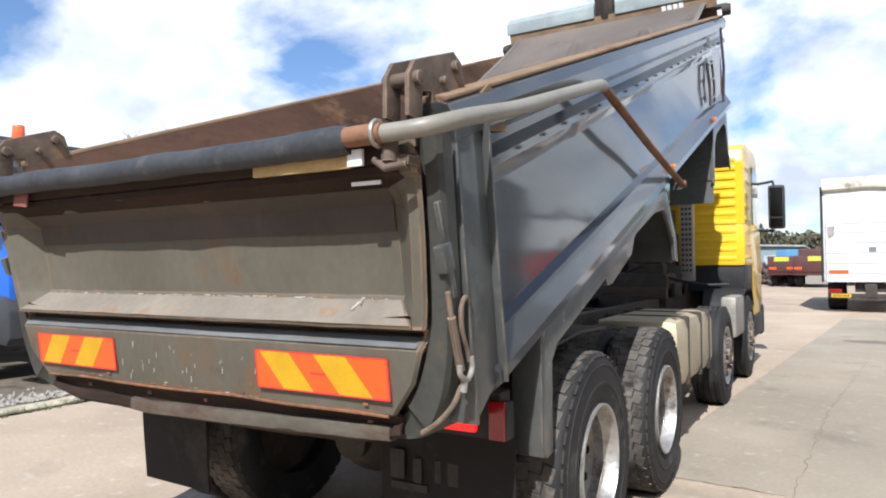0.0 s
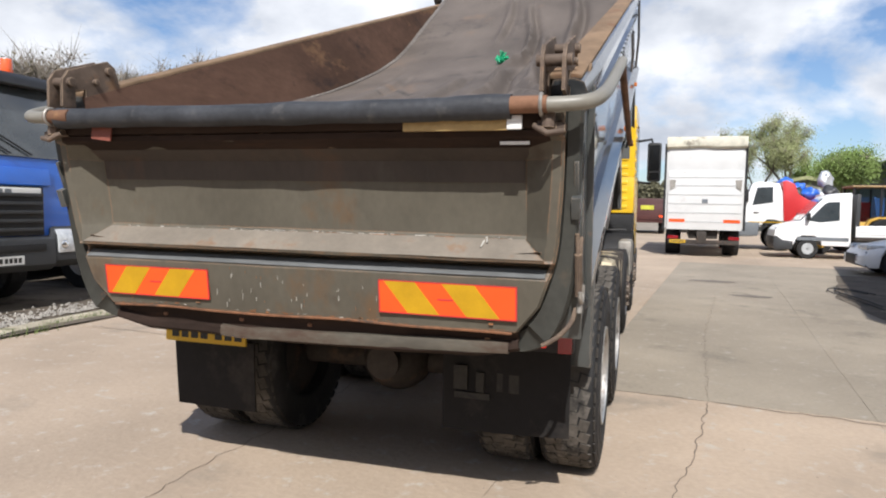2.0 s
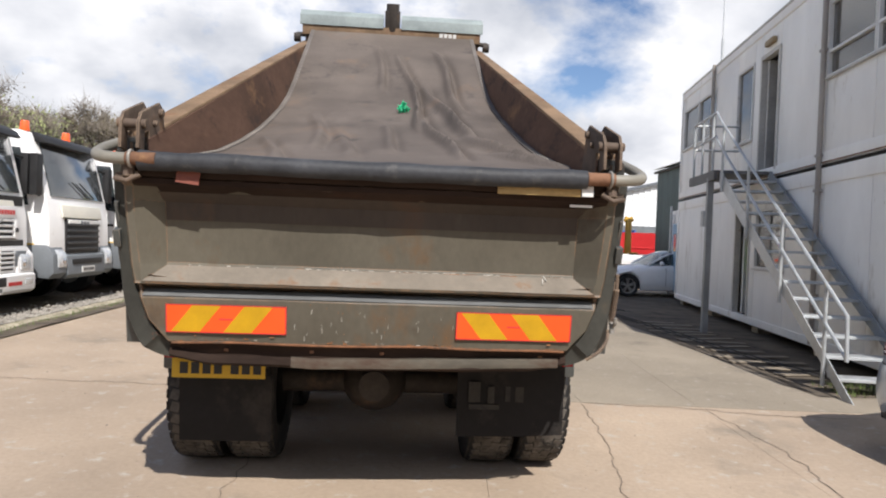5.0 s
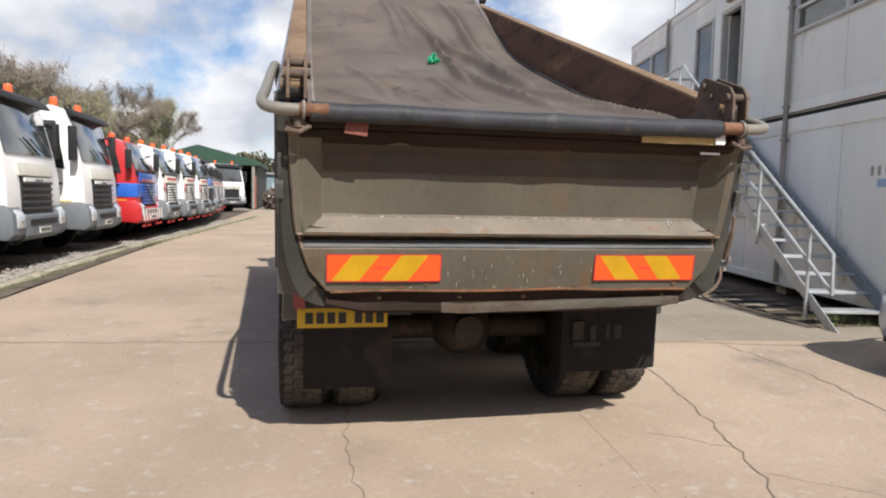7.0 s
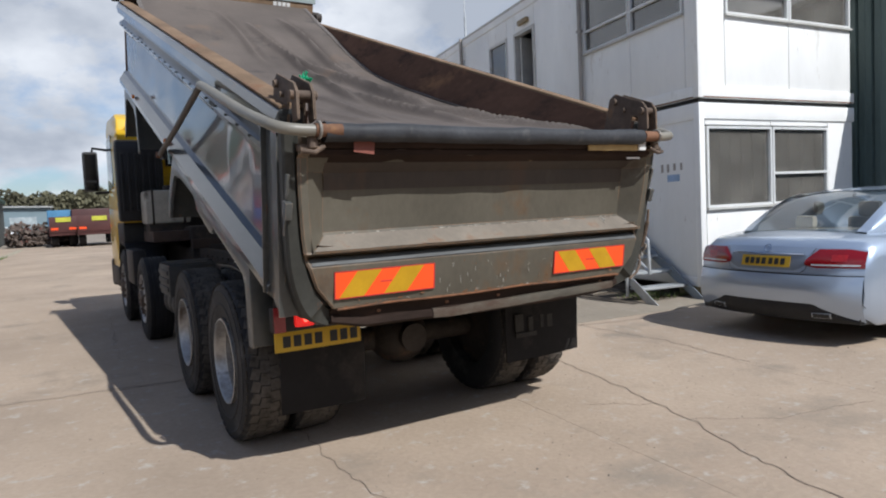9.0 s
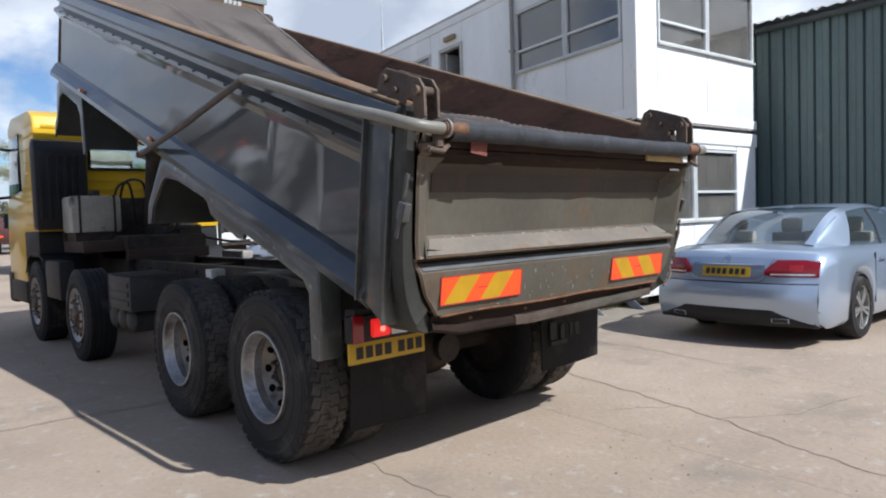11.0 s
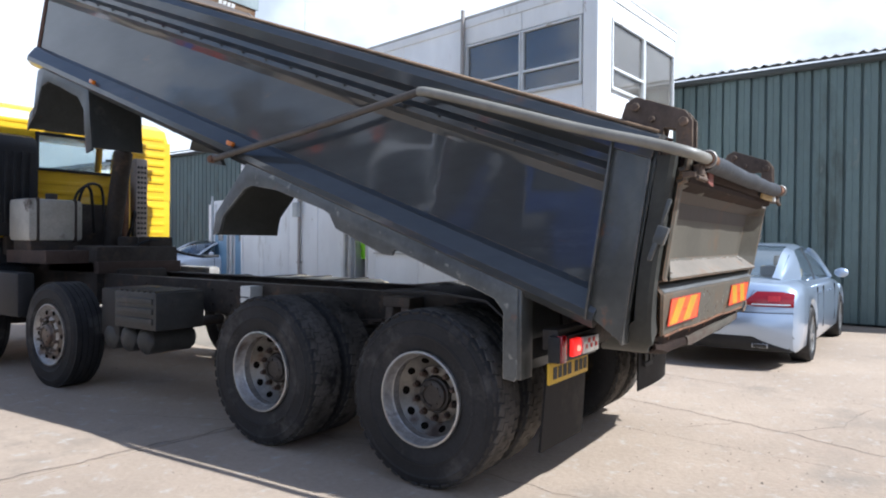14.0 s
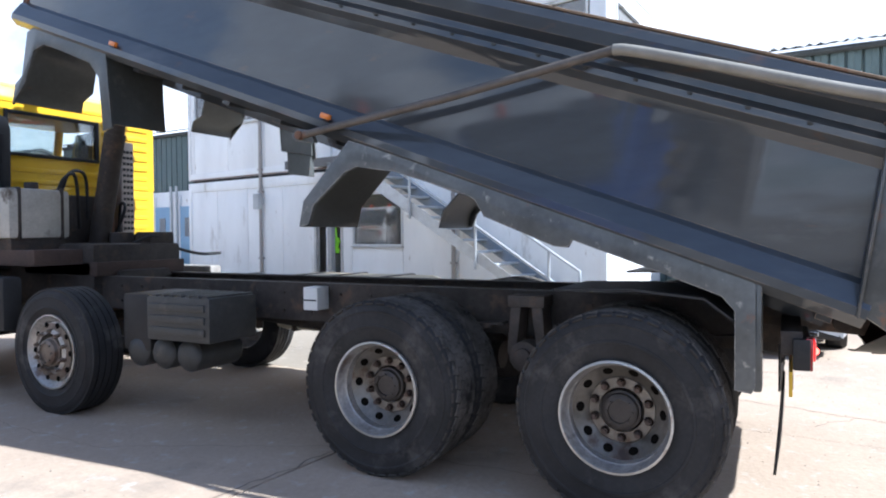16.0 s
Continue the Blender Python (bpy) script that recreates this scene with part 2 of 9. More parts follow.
M_TARPEND = mat("dark_tarp_end", (0.055, 0.052, 0.050), 0.55, vary=0.3, vscale=4, fine=60, spot=((0.11, 0.10, 0.09), 0.34, 7), bump=0.2)
M_BODYW = mat("worn_grey_paint", (0.075, 0.082, 0.084), 0.42, vary=0.35, vscale=4, fine=30, spot=((0.34, 0.33, 0.30), 0.30, 13), spot2=(RUST, 0.22, 6), bump=0.15, coat=0.3, edge=((0.42, 0.40, 0.36), 0.010, 0.5))
M_GATE = mat("dusty_olive_paint", (0.094, 0.084, 0.064), 0.50, vary=0.22, vscale=1.3, fine=30, spot=((0.125, 0.074, 0.038), 0.41, 1.7), spot2=((0.066, 0.049, 0.036), 0.35, 2.2), bump=0.12, stretch=(1, 1, 0.6), spec=0.35, edge=((0.26, 0.15, 0.085), 0.012, 0.50))
M_GATEW = mat("scraped_olive_paint", (0.175, 0.150, 0.120), 0.6, vary=0.22, vscale=3, fine=30, spot=((0.185, 0.115, 0.07), 0.36, 6), spot2=((0.45, 0.43, 0.40), 0.14, 16), bump=0.2)
M_RUST = mat("rusty_steel", (0.17, 0.09, 0.055), 0.8, vary=0.35, vscale=4, fine=30, spot=((0.30, 0.17, 0.08), 0.4, 3), spot2=((0.07, 0.045, 0.035), 0.35, 5), bump=0.35, spec=0.2)
M_INNER = mat("rusty_tub_wall", (0.135, 0.078, 0.055), 0.75, vary=0.3, vscale=1.2, fine=16, spot=((0.26, 0.15, 0.085), 0.33, 2.0), spot2=((0.06, 0.04, 0.035), 0.4, 3), bump=0.2, stretch=(1, 0.5, 1.6), spec=0.2)
M_TOPR = mat("worn_tan_edge", (0.19, 0.128, 0.08), 0.75, vary=0.3, vscale=3, fine=30, spot=((0.16, 0.08, 0.045), 0.4, 4), bump=0.3, spec=0.25)
M_TARP = mat("dusty_tarp", (0.108, 0.090, 0.078), 0.72, vary=0.3, vscale=1.0, fine=120, spot=((0.150, 0.108, 0.080), 0.38, 0.9), spot2=((0.060, 0.052, 0.048), 0.34, 2.2), bump=0.12, spec=0.3)
M_TARPROLL = mat("black_tarp_roll", (0.040, 0.042, 0.047), 0.55, vary=0.3, vscale=5, fine=40, spot=((0.085, 0.082, 0.080), 0.3, 7), bump=0.25, spec=0.25)
M_TUBE = mat("painted_tube", (0.205, 0.192, 0.16), 0.42, vary=0.15, vscale=4, fine=30, spot=(RUST, 0.2, 5), bump=0.08)
M_STEEL = mat("dull_steel", (0.30, 0.28, 0.25), 0.5, 0.4, vary=0.25, vscale=5, fine=40, spot=(RUST, 0.3, 6), bump=0.2)
M_GALV = mat("galvanised_steel", (0.50, 0.52, 0.53), 0.45, 0.55, vary=0.15, vscale=6, fine=40, bump=0.1)
M_ALLOY = mat("dusty_alloy", (0.42, 0.42, 0.41), 0.34, 0.7, vary=0.25, vscale=6, fine=40, spot=((0.15, 0.085, 0.05), 0.38, 6), bump=0.12)
M_TYRE = mat("tyre_rubber", (0.020, 0.0198, 0.0205), 0.66, vary=0.4, vscale=5, fine=50, spot=((0.062, 0.058, 0.055), 0.42, 3.4), bump=0.15, spec=0.28)
M_TREAD = mat("dusty_tread", (0.095, 0.086, 0.076), 0.9, vary=0.4, vscale=6, fine=50, spot=((0.026, 0.025, 0.024), 0.5, 7), bump=0.4, spec=0.12)
M_GRIME = mat("brake_dust_grime", (0.36, 0.345, 0.325), 0.34, 0.6, vary=0.35, vscale=5, fine=40, spot=((0.13, 0.085, 0.058), 0.42, 4), spot2=((0.06, 0.050, 0.043), 0.30, 6), bump=0.25)
M_HINGE = mat("dark_hinge_steel", (0.115, 0.085, 0.066), 0.7, vary=0.35, vscale=6, fine=30, spot=((0.20, 0.12, 0.07), 0.38, 6), spot2=((0.05, 0.04, 0.034), 0.3, 9), bump=0.3, spec=0.2, edge=((0.30, 0.22, 0.15), 0.008, 0.6))
M_MIRROR = mat("mirror_glass", (0.20, 0.21, 0.22), 0.03, 1.0, vary=0.02, bump=0)
M_CHASSIS = mat("grimy_chassis", (0.046, 0.039, 0.034), 0.60, vary=0.4, vscale=4, fine=30, spot=((0.10, 0.066, 0.046), 0.42, 5), bump=0.3, spec=0.25)
M_BLACK = mat("black_plastic", (0.020, 0.020, 0.021), 0.5, vary=0.25, vscale=4, fine=40, spot=((0.035, 0.032, 0.028), 0.3, 6), bump=0.1, spec=0.3)
M_RUBBER = mat("rubber_flap", (0.012, 0.011, 0.011), 0.6, vary=0.3, vscale=3, fine=30, spot=((0.035, 0.03, 0.026), 0.4, 2.5), bump=0.1, spec=0.2)
M_YELLOW = mat("yellow_cab_paint", (0.72, 0.45, 0.010), 0.32, vary=0.08, vscale=2, fine=30, coat=0.5, bump=0.02, spot=((0.52, 0.33, 0.03), 0.25, 3))
M_WHITE = mat("white_paint", (0.84, 0.84, 0.84), 0.35, vary=0.05, vscale=1.5, fine=25, coat=0.3, bump=0.02, spot=((0.60, 0.58, 0.54), 0.25, 2))
M_CABIN = mat("weathered_white_cladding", (0.84, 0.84, 0.82), 0.6, vary=0.09, vscale=0.9, fine=20, spot=((0.52, 0.49, 0.43), 0.31, 1.3), spot2=((0.32, 0.24, 0.16), 0.19, 7), bump=0.06, random_tint=0.04, stretch=(1, 1, 0.35))
M_TRIM = mat("cabin_trim", (0.50, 0.49, 0.46), 0.55, vary=0.2, vscale=2, fine=25, spot=((0.25, 0.18, 0.12), 0.3, 4), bump=0.1)
M_ROOF = mat("roof_felt", (0.23, 0.23, 0.23), 0.8, vary=0.2, vscale=2)
M_DARKIN = mat("dark_interior", (0.035, 0.034, 0.033), 0.8, vary=0.3)
M_INWALL = mat("office_wall", (0.72, 0.71, 0.67), 0.8, vary=0.1)
M_GREENCLAD = mat("green_cladding", (0.110, 0.150, 0.143), 0.55, vary=0.18, vscale=1.0, fine=25, spot=((0.070, 0.088, 0.078), 0.42, 1.0), spot2=((0.20, 0.22, 0.20), 0.2, 4), bump=0.06, stretch=(1, 1, 0.3), random_tint=0.08)
M_FIBRE = mat("fibre_cement_roof", (0.42, 0.42, 0.40), 0.9, vary=0.25, vscale=2, fine=20, spot=((0.20, 0.20, 0.17), 0.4, 3), bump=0.3)
M_SILVER = mat("silver_blue_metallic", (0.40, 0.48, 0.60), 0.30, 0.55, vary=0.03, vscale=1, fine=200, coat=0.9, bump=0.0, rvary=0.02)
M_CHROME = mat("chrome", (0.75, 0.75, 0.76), 0.08, 1.0, vary=0.03, bump=0)
M_ORANGE = mat("orange_reflective", (0.92, 0.085, 0.010), 0.35, vary=0.05, vscale=8, fine=120, bump=0.05)
M_AMBERY = mat("yellow_reflective", (0.47, 0.265, 0.004), 0.35, vary=0.12, vscale=8, fine=120, bump=0.05)
M_PLATE = mat("yellow_plate", (0.58, 0.36, 0.015), 0.4, vary=0.05, bump=0.02)
M_INK = mat("black_ink", (0.02, 0.02, 0.02), 0.5, vary=0.1, bump=0)
M_REDINK = mat("red_ink", (0.50, 0.03, 0.03), 0.5, vary=0.1, bump=0)
M_RED = mat("red_paint", (0.50, 0.022, 0.025), 0.35, vary=0.1, coat=0.4, bump=0.02)
M_BLUE = mat("blue_paint", (0.022, 0.12, 0.52), 0.32, vary=0.08, coat=0.5, bump=0.02)
M_GREYP = mat("grey_bumper_plastic", (0.14, 0.155, 0.17), 0.5, vary=0.12, vscale=3, bump=0.06)
M_GREYD = mat("dark_grille_plastic", (0.035, 0.037, 0.04), 0.45, vary=0.15, bump=0.03)
M_DIGGER = mat("digger_yellow", (0.60, 0.36, 0.06), 0.45, vary=0.15, spot=(RUST, 0.25, 4))
M_WOODLIT = mat("timber_and_lit_strip", (0.25, 0.21, 0.16), 0.85, vary=0.3, vscale=3, fine=30, bump=0.3, stretch=(1, 8, 8))
M_SIGN = mat("paper_sign", (0.72, 0.72, 0.70), 0.6, vary=0.05)
M_SIGNB = mat("blue_sign", (0.05, 0.16, 0.5), 0.5, vary=0.05)
M_HIVIS = mat("hi_vis_cloth", (0.30, 0.72, 0.03), 0.8, vary=0.15)
M_GREENTAPE = mat("green_twine", (0.02, 0.42, 0.20), 0.6, vary=0.2)
M_BARK = mat("bark", (0.13, 0.105, 0.08), 0.9, vary=0.3, vscale=6, bump=0.5, spec=0.2)
M_TWIG = mat("twig_bark", (0.205, 0.175, 0.140), 0.9, vary=0.25, bump=0)
M_LEAF1 = mat("spring_leaf", (0.30, 0.33, 0.15), 0.6, vary=0.35, vscale=0.6, fine=3, bump=0, spec=0.3)
M_LEAF2 = mat("bud_leaf", (0.150, 0.128, 0.075), 0.7, vary=0.35, vscale=0.5, fine=3, bump=0, spec=0.3)
M_LEAF3 = mat("hedge_leaf", (0.20, 0.28, 0.08), 0.65, vary=0.35, vscale=0.5, fine=3, bump=0, spec=0.3)
M_GRASS = mat("grass", (0.11, 0.15, 0.04), 0.8, vary=0.4, vscale=2, bump=0)
M_LAMPRED = lamp_mat("lit_red_lens", (0.85, 0.02, 0.015), 0.55)
M_LAMPHOT = lamp_mat("lit_red_bulb", (1.0, 0.08, 0.05), 4.0)
M_LENSRED = mat("red_lens", (0.22, 0.004, 0.008), 0.15, vary=0.1, coat=0.5, bump=0)
M_LENSAMB = mat("amber_lens", (0.62, 0.17, 0.012), 0.2, vary=0.15, coat=0.5, bump=0)
M_BEACON = mat("beacon_orange", (0.80, 0.11, 0.02), 0.2, vary=0.1, coat=0.5, bump=0)
M_LENS = mat("clear_lens", (0.62, 0.64, 0.66), 0.12, 0.3, vary=0.25, vscale=14, coat=0.6, bump=0.3)
G_CAR = glass("car_glass", (0.60, 0.65, 0.65))
G_CAB = glass("cab_glass", (0.82, 0.86, 0.86))
G_WIN = glass("window_glass", (0.72, 0.72, 0.71), ior=2.2, dirt=0.075)


# ---- mesh helpers ----
def bm_box(bm, c, s, m=None):
    r = bmesh.ops.create_cube(bm, size=1)["verts"]
    t = Matrix.Translation(c) @ (m or Matrix()) @ Matrix.Diagonal((*s, 1))
    bmesh.ops.transform(bm, matrix=t, verts=r)
    return r


def bm_span(bm, a, b):
    """A box between two opposite corners."""
    return bm_box(bm, [(p + q) / 2 for p, q in zip(a, b)], [abs(q - p) for p, q in zip(a, b)])


def bm_prism(bm, pts, axis, a, b):
    """A polygon in the two other axes (in x, y, z order), pushed along axis from a to b."""
    k = "xyz".index(axis)

    def at(p, v):
        q = list(p)
        q.insert(k, v)
        return bm.verts.new(q)
    va, vb = [at(p, a) for p in pts], [at(p, b) for p in pts]
    n = len(pts)
    fs = [bm.faces.new(va), bm.faces.new(vb[::-1])]
    for i in range(n):
        fs.append(bm.faces.new((va[i], vb[i], vb[(i + 1) % n], va[(i + 1) % n])))
    bmesh.ops.recalc_face_normals(bm, faces=fs)
    return va + vb


def bm_sheet(bm, line, axis, a, b, th):
    """An open line in the two other axes, thickened by th and pushed along axis."""
    pts = [Vector(p) for p in line]
    off = []
    for i, p in enumerate(pts):
        d = (pts[min(i + 1, len(pts) - 1)] - pts[max(i - 1, 0)]).normalized()
        off.append(p + Vector((-d.y, d.x)) * th)
    return bm_prism(bm, [tuple(p) for p in pts] + [tuple(p) for p in off[::-1]], axis, a, b)


def bm_cyl(bm, p0, p1, r0, r1=None, n=16, caps=True):
    p0, p1 = Vector(p0), Vector(p1)
    d = p1 - p0
    r = bmesh.ops.create_cone(bm, cap_ends=caps, segments=n, radius1=r0, radius2=r0 if r1 is None else r1, depth=d.length)["verts"]
    m = Matrix.Translation((p0 + p1) / 2) @ d.to_track_quat("Z", "Y").to_matrix().to_4x4()
    bmesh.ops.transform(bm, matrix=m, verts=r)
    return r


def bm_tube(bm, pts, r, n=10, caps=True):
    """A round bar along a line of points."""
    pts = [Vector(p) for p in pts]
    rings, ref = [], None
    for i, p in enumerate(pts):
        d = (pts[min(i + 1, len(pts) - 1)] - pts[max(i - 1, 0)]).normalized()
        if ref is None:
            ref = d.orthogonal().normalized()
        ref = (ref - d * ref.dot(d)).normalized()
        side = d.cross(ref)
        rr = r[i] if isinstance(r, (list, tuple)) else r
        rings.append([bm.verts.new(p + (ref * math.cos(2 * math.pi * k / n) + side * math.sin(2 * math.pi * k / n)) * rr) for k in range(n)])
    fs = []
    for a, b in zip(rings, rings[1:]):
        for k in range(n):
            fs.append(bm.faces.new((a[k], a[(k + 1) % n], b[(k + 1) % n], b[k])))
    if caps:
        fs += [bm.faces.new(rings[0][::-1]), bm.faces.new(rings[-1])]
    bmesh.ops.recalc_face_normals(bm, faces=fs)


def smooth_line(pts, steps=6):
    """A rounded line through points (Catmull-Rom)."""
    P = [Vector(p) for p in pts]
    P = [P[0] * 2 - P[1]] + P + [P[-1] * 2 - P[-2]]
    out = []
    for i in range(1, len(P) - 2):
        for k in range(steps):
            t = k / steps
            a, b, c, d = P[i - 1:i + 3]
            out.append(0.5 * (2 * b + (c - a) * t + (2 * a - 5 * b + 4 * c - d) * t * t + (3 * b - a - 3 * c + d) * t ** 3))
    return out + [P[-2]]


def bm_lathe(bm, prof, m, n=32, closed=False):
    """Turns a profile of (radius, height) round the z axis of m."""
    rings = [[bm.verts.new(m @ Vector((r * math.cos(2 * math.pi * k / n), r * math.sin(2 * math.pi * k / n), h))) for k in range(n)] for r, h in prof]
    fs = []
    pairs = list(zip(rings, rings[1:])) + ([(rings[-1], rings[0])] if closed else [])
    for a, b in pairs:
        for k in range(n):
            fs.append(bm.faces.new((a[k], a[(k + 1) % n], b[(k + 1) % n], b[k])))
    if not closed:
        fs += [bm.faces.new(rings[0]), bm.faces.new(rings[-1])]
    bmesh.ops.recalc_face_normals(bm, faces=fs)


def bm_ball(bm, c, r, s=(1, 1, 1), sub=2):
    v = bmesh.ops.create_icosphere(bm, subdivisions=sub, radius=r)["verts"]
    bmesh.ops.transform(bm, matrix=Matrix.Translation(c) @ Matrix.Diagonal((*s, 1)), verts=v)


def bm_grid(bm, rows, th=0.0):
    """A sheet from rows of points; with a thickness it gets a back along the normals."""
    V = [[bm.verts.new(p) for p in r] for r in rows]
    fs = []
    for a, b in zip(V, V[1:]):
        for k in range(len(a) - 1):
            fs.append(bm.faces.new((a[k], a[k + 1], b[k + 1], b[k])))
    bmesh.ops.recalc_face_normals(bm, faces=fs)
    if th:
        bmesh.ops.solidify(bm, geom=fs, thickness=th)


def mesh_of(name, bm, material, bevel=0.0, angle=32):
    if bevel:
        es = [e for e in bm.edges if len(e.link_faces) == 2 and e.calc_face_angle(0) > radians(30)]
        bmesh.ops.bevel(bm, geom=es, offset=bevel, segments=2, profile=0.6, affect="EDGES", clamp_overlap=True)
    for f in bm.faces:
        f.smooth = True
    for e in bm.edges:
        e.smooth = not (len(e.link_faces) == 2 and e.calc_face_angle(0) > radians(angle))
    me = bpy.data.meshes.new(name)
    bm.to_mesh(me)
    bm.free()
    me.materials.append(material)
    return me


def part(name, bm, material, parent=None, label="", bevel=0.0, angle=32, m=None):
    ob = new(name, mesh_of(name, bm, material, bevel, angle))
    ob.parent = parent
    if m is not None:
        ob.matrix_basis = m
    return tagged(ob, label)


def B():
    return bmesh.new()


def thing(name, label, category, group="", m=None, kind=""):
    e = new(name)
    e.empty_display_size = 0.2
    if m is not None:
        e.matrix_basis = m
    return tagged(e, label, category, group, kind)


def single(name, bm, material, label, category, group="", kind="", bevel=0.0, angle=32, m=None):
    return tagged(part(name, bm, material, None, label, bevel, angle, m), label, category, group, kind)


def lettering(name, text, size, material, parent, m, extrude=0.0015, spacing=1.0):
    cu = bpy.data.curves.new(name, "FONT")
    cu.body, cu.size, cu.extrude, cu.align_x, cu.align_y, cu.space_character = text, size, extrude, "CENTER", "CENTER", spacing
    tmp = bpy.data.objects.new(name, cu)
    scene.collection.objects.link(tmp)
    me = bpy.data.meshes.new_from_object(tmp.evaluated_get(bpy.context.evaluated_depsgraph_get()))
    bpy.data.objects.remove(tmp)
    me.materials.append(material)
    ob = new(name, me)
    ob.parent, ob.matrix_basis = parent, m
    return ob

# ---- the tipper lorry ----
TILT = radians(20)
BODY = Matrix.Translation((0, -1.25, 0.93)) @ Matrix.Rotation(TILT, 4, "X")   # x, along the floor, up from the floor


def in_body(bm):
    bmesh.ops.transform(bm, matrix=BODY, verts=bm.verts)
    return bm


def wheel(parent, x, y, r, width, side, kind, z=None):
    """A lorry wheel; side -1 or 1 says which way its outer face looks. kind: dish (deep rear rim), steer (domed hub) or inner."""
    z = r - 0.012 if z is None else z
    axis = Matrix.Translation((x, y, z)) @ Matrix.Rotation(radians(90) * side, 4, "Y")
    w = width / 2
    rr = (0.268 if kind == "dish" else 0.300) * r / 0.53
    t = B()
    bm_lathe(t, [(rr + 0.01, -w * 0.9), (rr + 0.05, -w), (r * 0.80, -w * 1.04), (r * 0.90, -w * 1.0), (r * 0.945, -w * 0.92), (r * 0.970, -w * 0.80), (r * 0.975, 0),
                 (r * 0.970, w * 0.80), (r * 0.945, w * 0.92), (r * 0.90, w * 1.0), (r * 0.872, w * 1.012), (r * 0.866, w * 1.045), (r * 0.85, w * 1.045), (r * 0.845, w * 1.03), (r * 0.72, w * 1.05), (r * 0.714, w * 1.075), (r * 0.69, w * 1.075), (r * 0.684, w * 1.045), (rr + 0.05, w), (rr + 0.01, w * 0.9)], axis, 48, True)
    tyre = part("tyre", t, M_TYRE, parent, angle=40)
    # shoulder lugs and tread blocks
    t, lug = B(), B()
    n = 42
    if kind == "steer":
        for h in (-0.74, -0.37, 0.0, 0.37, 0.74):
            bm_lathe(t, [(r * 0.96, (h - 0.155) * w), (r * 0.995, (h - 0.145) * w), (r * 0.995, (h + 0.145) * w), (r * 0.96, (h + 0.155) * w)], axis, 48, True)
    for k in range(0 if kind == "steer" else n):
        a = 2 * math.pi * k / n
        for e in (-1, 1):
            m = axis @ Matrix.Rotation(a + math.pi / n, 4, "Z") @ Matrix.Translation((r * 0.934, 0, e * 0.905 * w)) @ Matrix.Rotation(radians(40 * e), 4, "Y")
            bm_box(lug, (0, 0, 0), (0.010, 2 * math.pi * r / n * 0.66, 0.19 * w), m)
        for j, (h, s) in enumerate(((-0.60, 0.28), (-0.205, 0.32), (0.205, 0.32), (0.60, 0.28))):
            aa = a + (j % 2) * math.pi / n
            m = axis @ Matrix.Rotation(aa, 4, "Z") @ Matrix.Translation((r * 0.966, 0, h * w)) @ Matrix.Rotation(radians((16 if j in (0, 3) else 9) * (1 if j < 2 else -1)), 4, "X")
            bm_box(t, (0, 0, 0), (0.015, 2 * math.pi * r / n * (0.84 if j in (0, 3) else 0.90), s * w * 1.26), m)
    if kind == "steer":
        lug.free()
    else:
        tagged(part("shoulder_lug", lug, M_SHOULDER, tyre, "scuffed dusty shoulder", angle=20), kind="stuff")
    tagged(part("tread", t, M_TREAD if kind != "steer" else M_TYRE, tyre, "dusty worn tyre tread", angle=20), kind="stuff")
    if kind == "inner":
        plate = B()
        bm_lathe(plate, [(rr + 0.02, -w * 0.3), (rr - 0.02, -w * 0.2), (0.0001, -w * 0.15), (0.0001, w * 0.1), (rr - 0.02, w * 0.1), (rr + 0.02, w * 0.2)], axis, 32)
        part("rim", plate, M_CHASSIS, parent, "grimy inner rim", angle=40)
        return
    rim = B()
    if kind == "dish":
        bm_lathe(rim, [(rr + 0.010, w * 1.0), (rr + 0.011, w * 1.05), (rr, w * 1.06), (rr - 0.012, w * 0.9), (rr - 0.016, w * 0.62), (rr - 0.024, w * 0.56), (rr - 0.026, w * 0.22), (rr - 0.036, w * -0.06),
                       (0.12, w * -0.42), (0.115, w * -0.46), (rr - 0.03, w * -0.48), (rr, w * -0.9), (rr + 0.01, w * -0.9)], axis, 48, True)
        face_h, hub_r, hub_out = w * -0.24, 0.092, w * 0.14
    else:
        bm_lathe(rim, [(rr + 0.010, w * 0.98), (rr + 0.011, w * 1.03), (rr, w * 1.04), (rr - 0.02, w * 0.85), (rr - 0.05, w * 0.72), (0.20, w * 0.80), (0.165, w * 1.02),
                       (0.15, w * 1.04), (0.15, w * 0.6), (rr - 0.04, w * 0.5), (rr, w * -0.9), (rr + 0.01, w * -0.9)], axis, 48, True)
        face_h, hub_r, hub_out = w * 0.78, 0.105, w * 1.22
    rim_ob = part("rim", rim, M_GRIME, parent, "grimy deep-dished rim", angle=40)
    disc = B()
    if kind == "dish":
        # coned disc between the barrel and the raised flange that carries the nuts
        d_prof = [(rr - 0.022, 0.036), (rr - 0.030, 0.026), (0.170, face_h + 0.004), (0.164, face_h + 0.012), (0.114, face_h + 0.012), (0.114, face_h + 0.002), (0.165, face_h - 0.004), (rr - 0.03, 0.016)]
        hole_r, nut_r, nut_h, hole_size = 0.207, 0.141, face_h + 0.010, (0.026, 0.023)
        lean = math.atan2(0.026 - face_h - 0.004, rr - 0.200)
        hole_h = face_h + 0.004 + (hole_r - 0.170) * math.tan(lean)
    else:
        d_prof = [(rr - 0.06, face_h + 0.008), (rr - 0.06, face_h + 0.012), (0.172, face_h + 0.024), (0.172, face_h + 0.020)]
        hole_r, nut_r, hole_h, nut_h, hole_size, lean = 0.222, 0.1675, face_h + 0.018, face_h + w * 0.16, (0.022, 0.022), 0.0
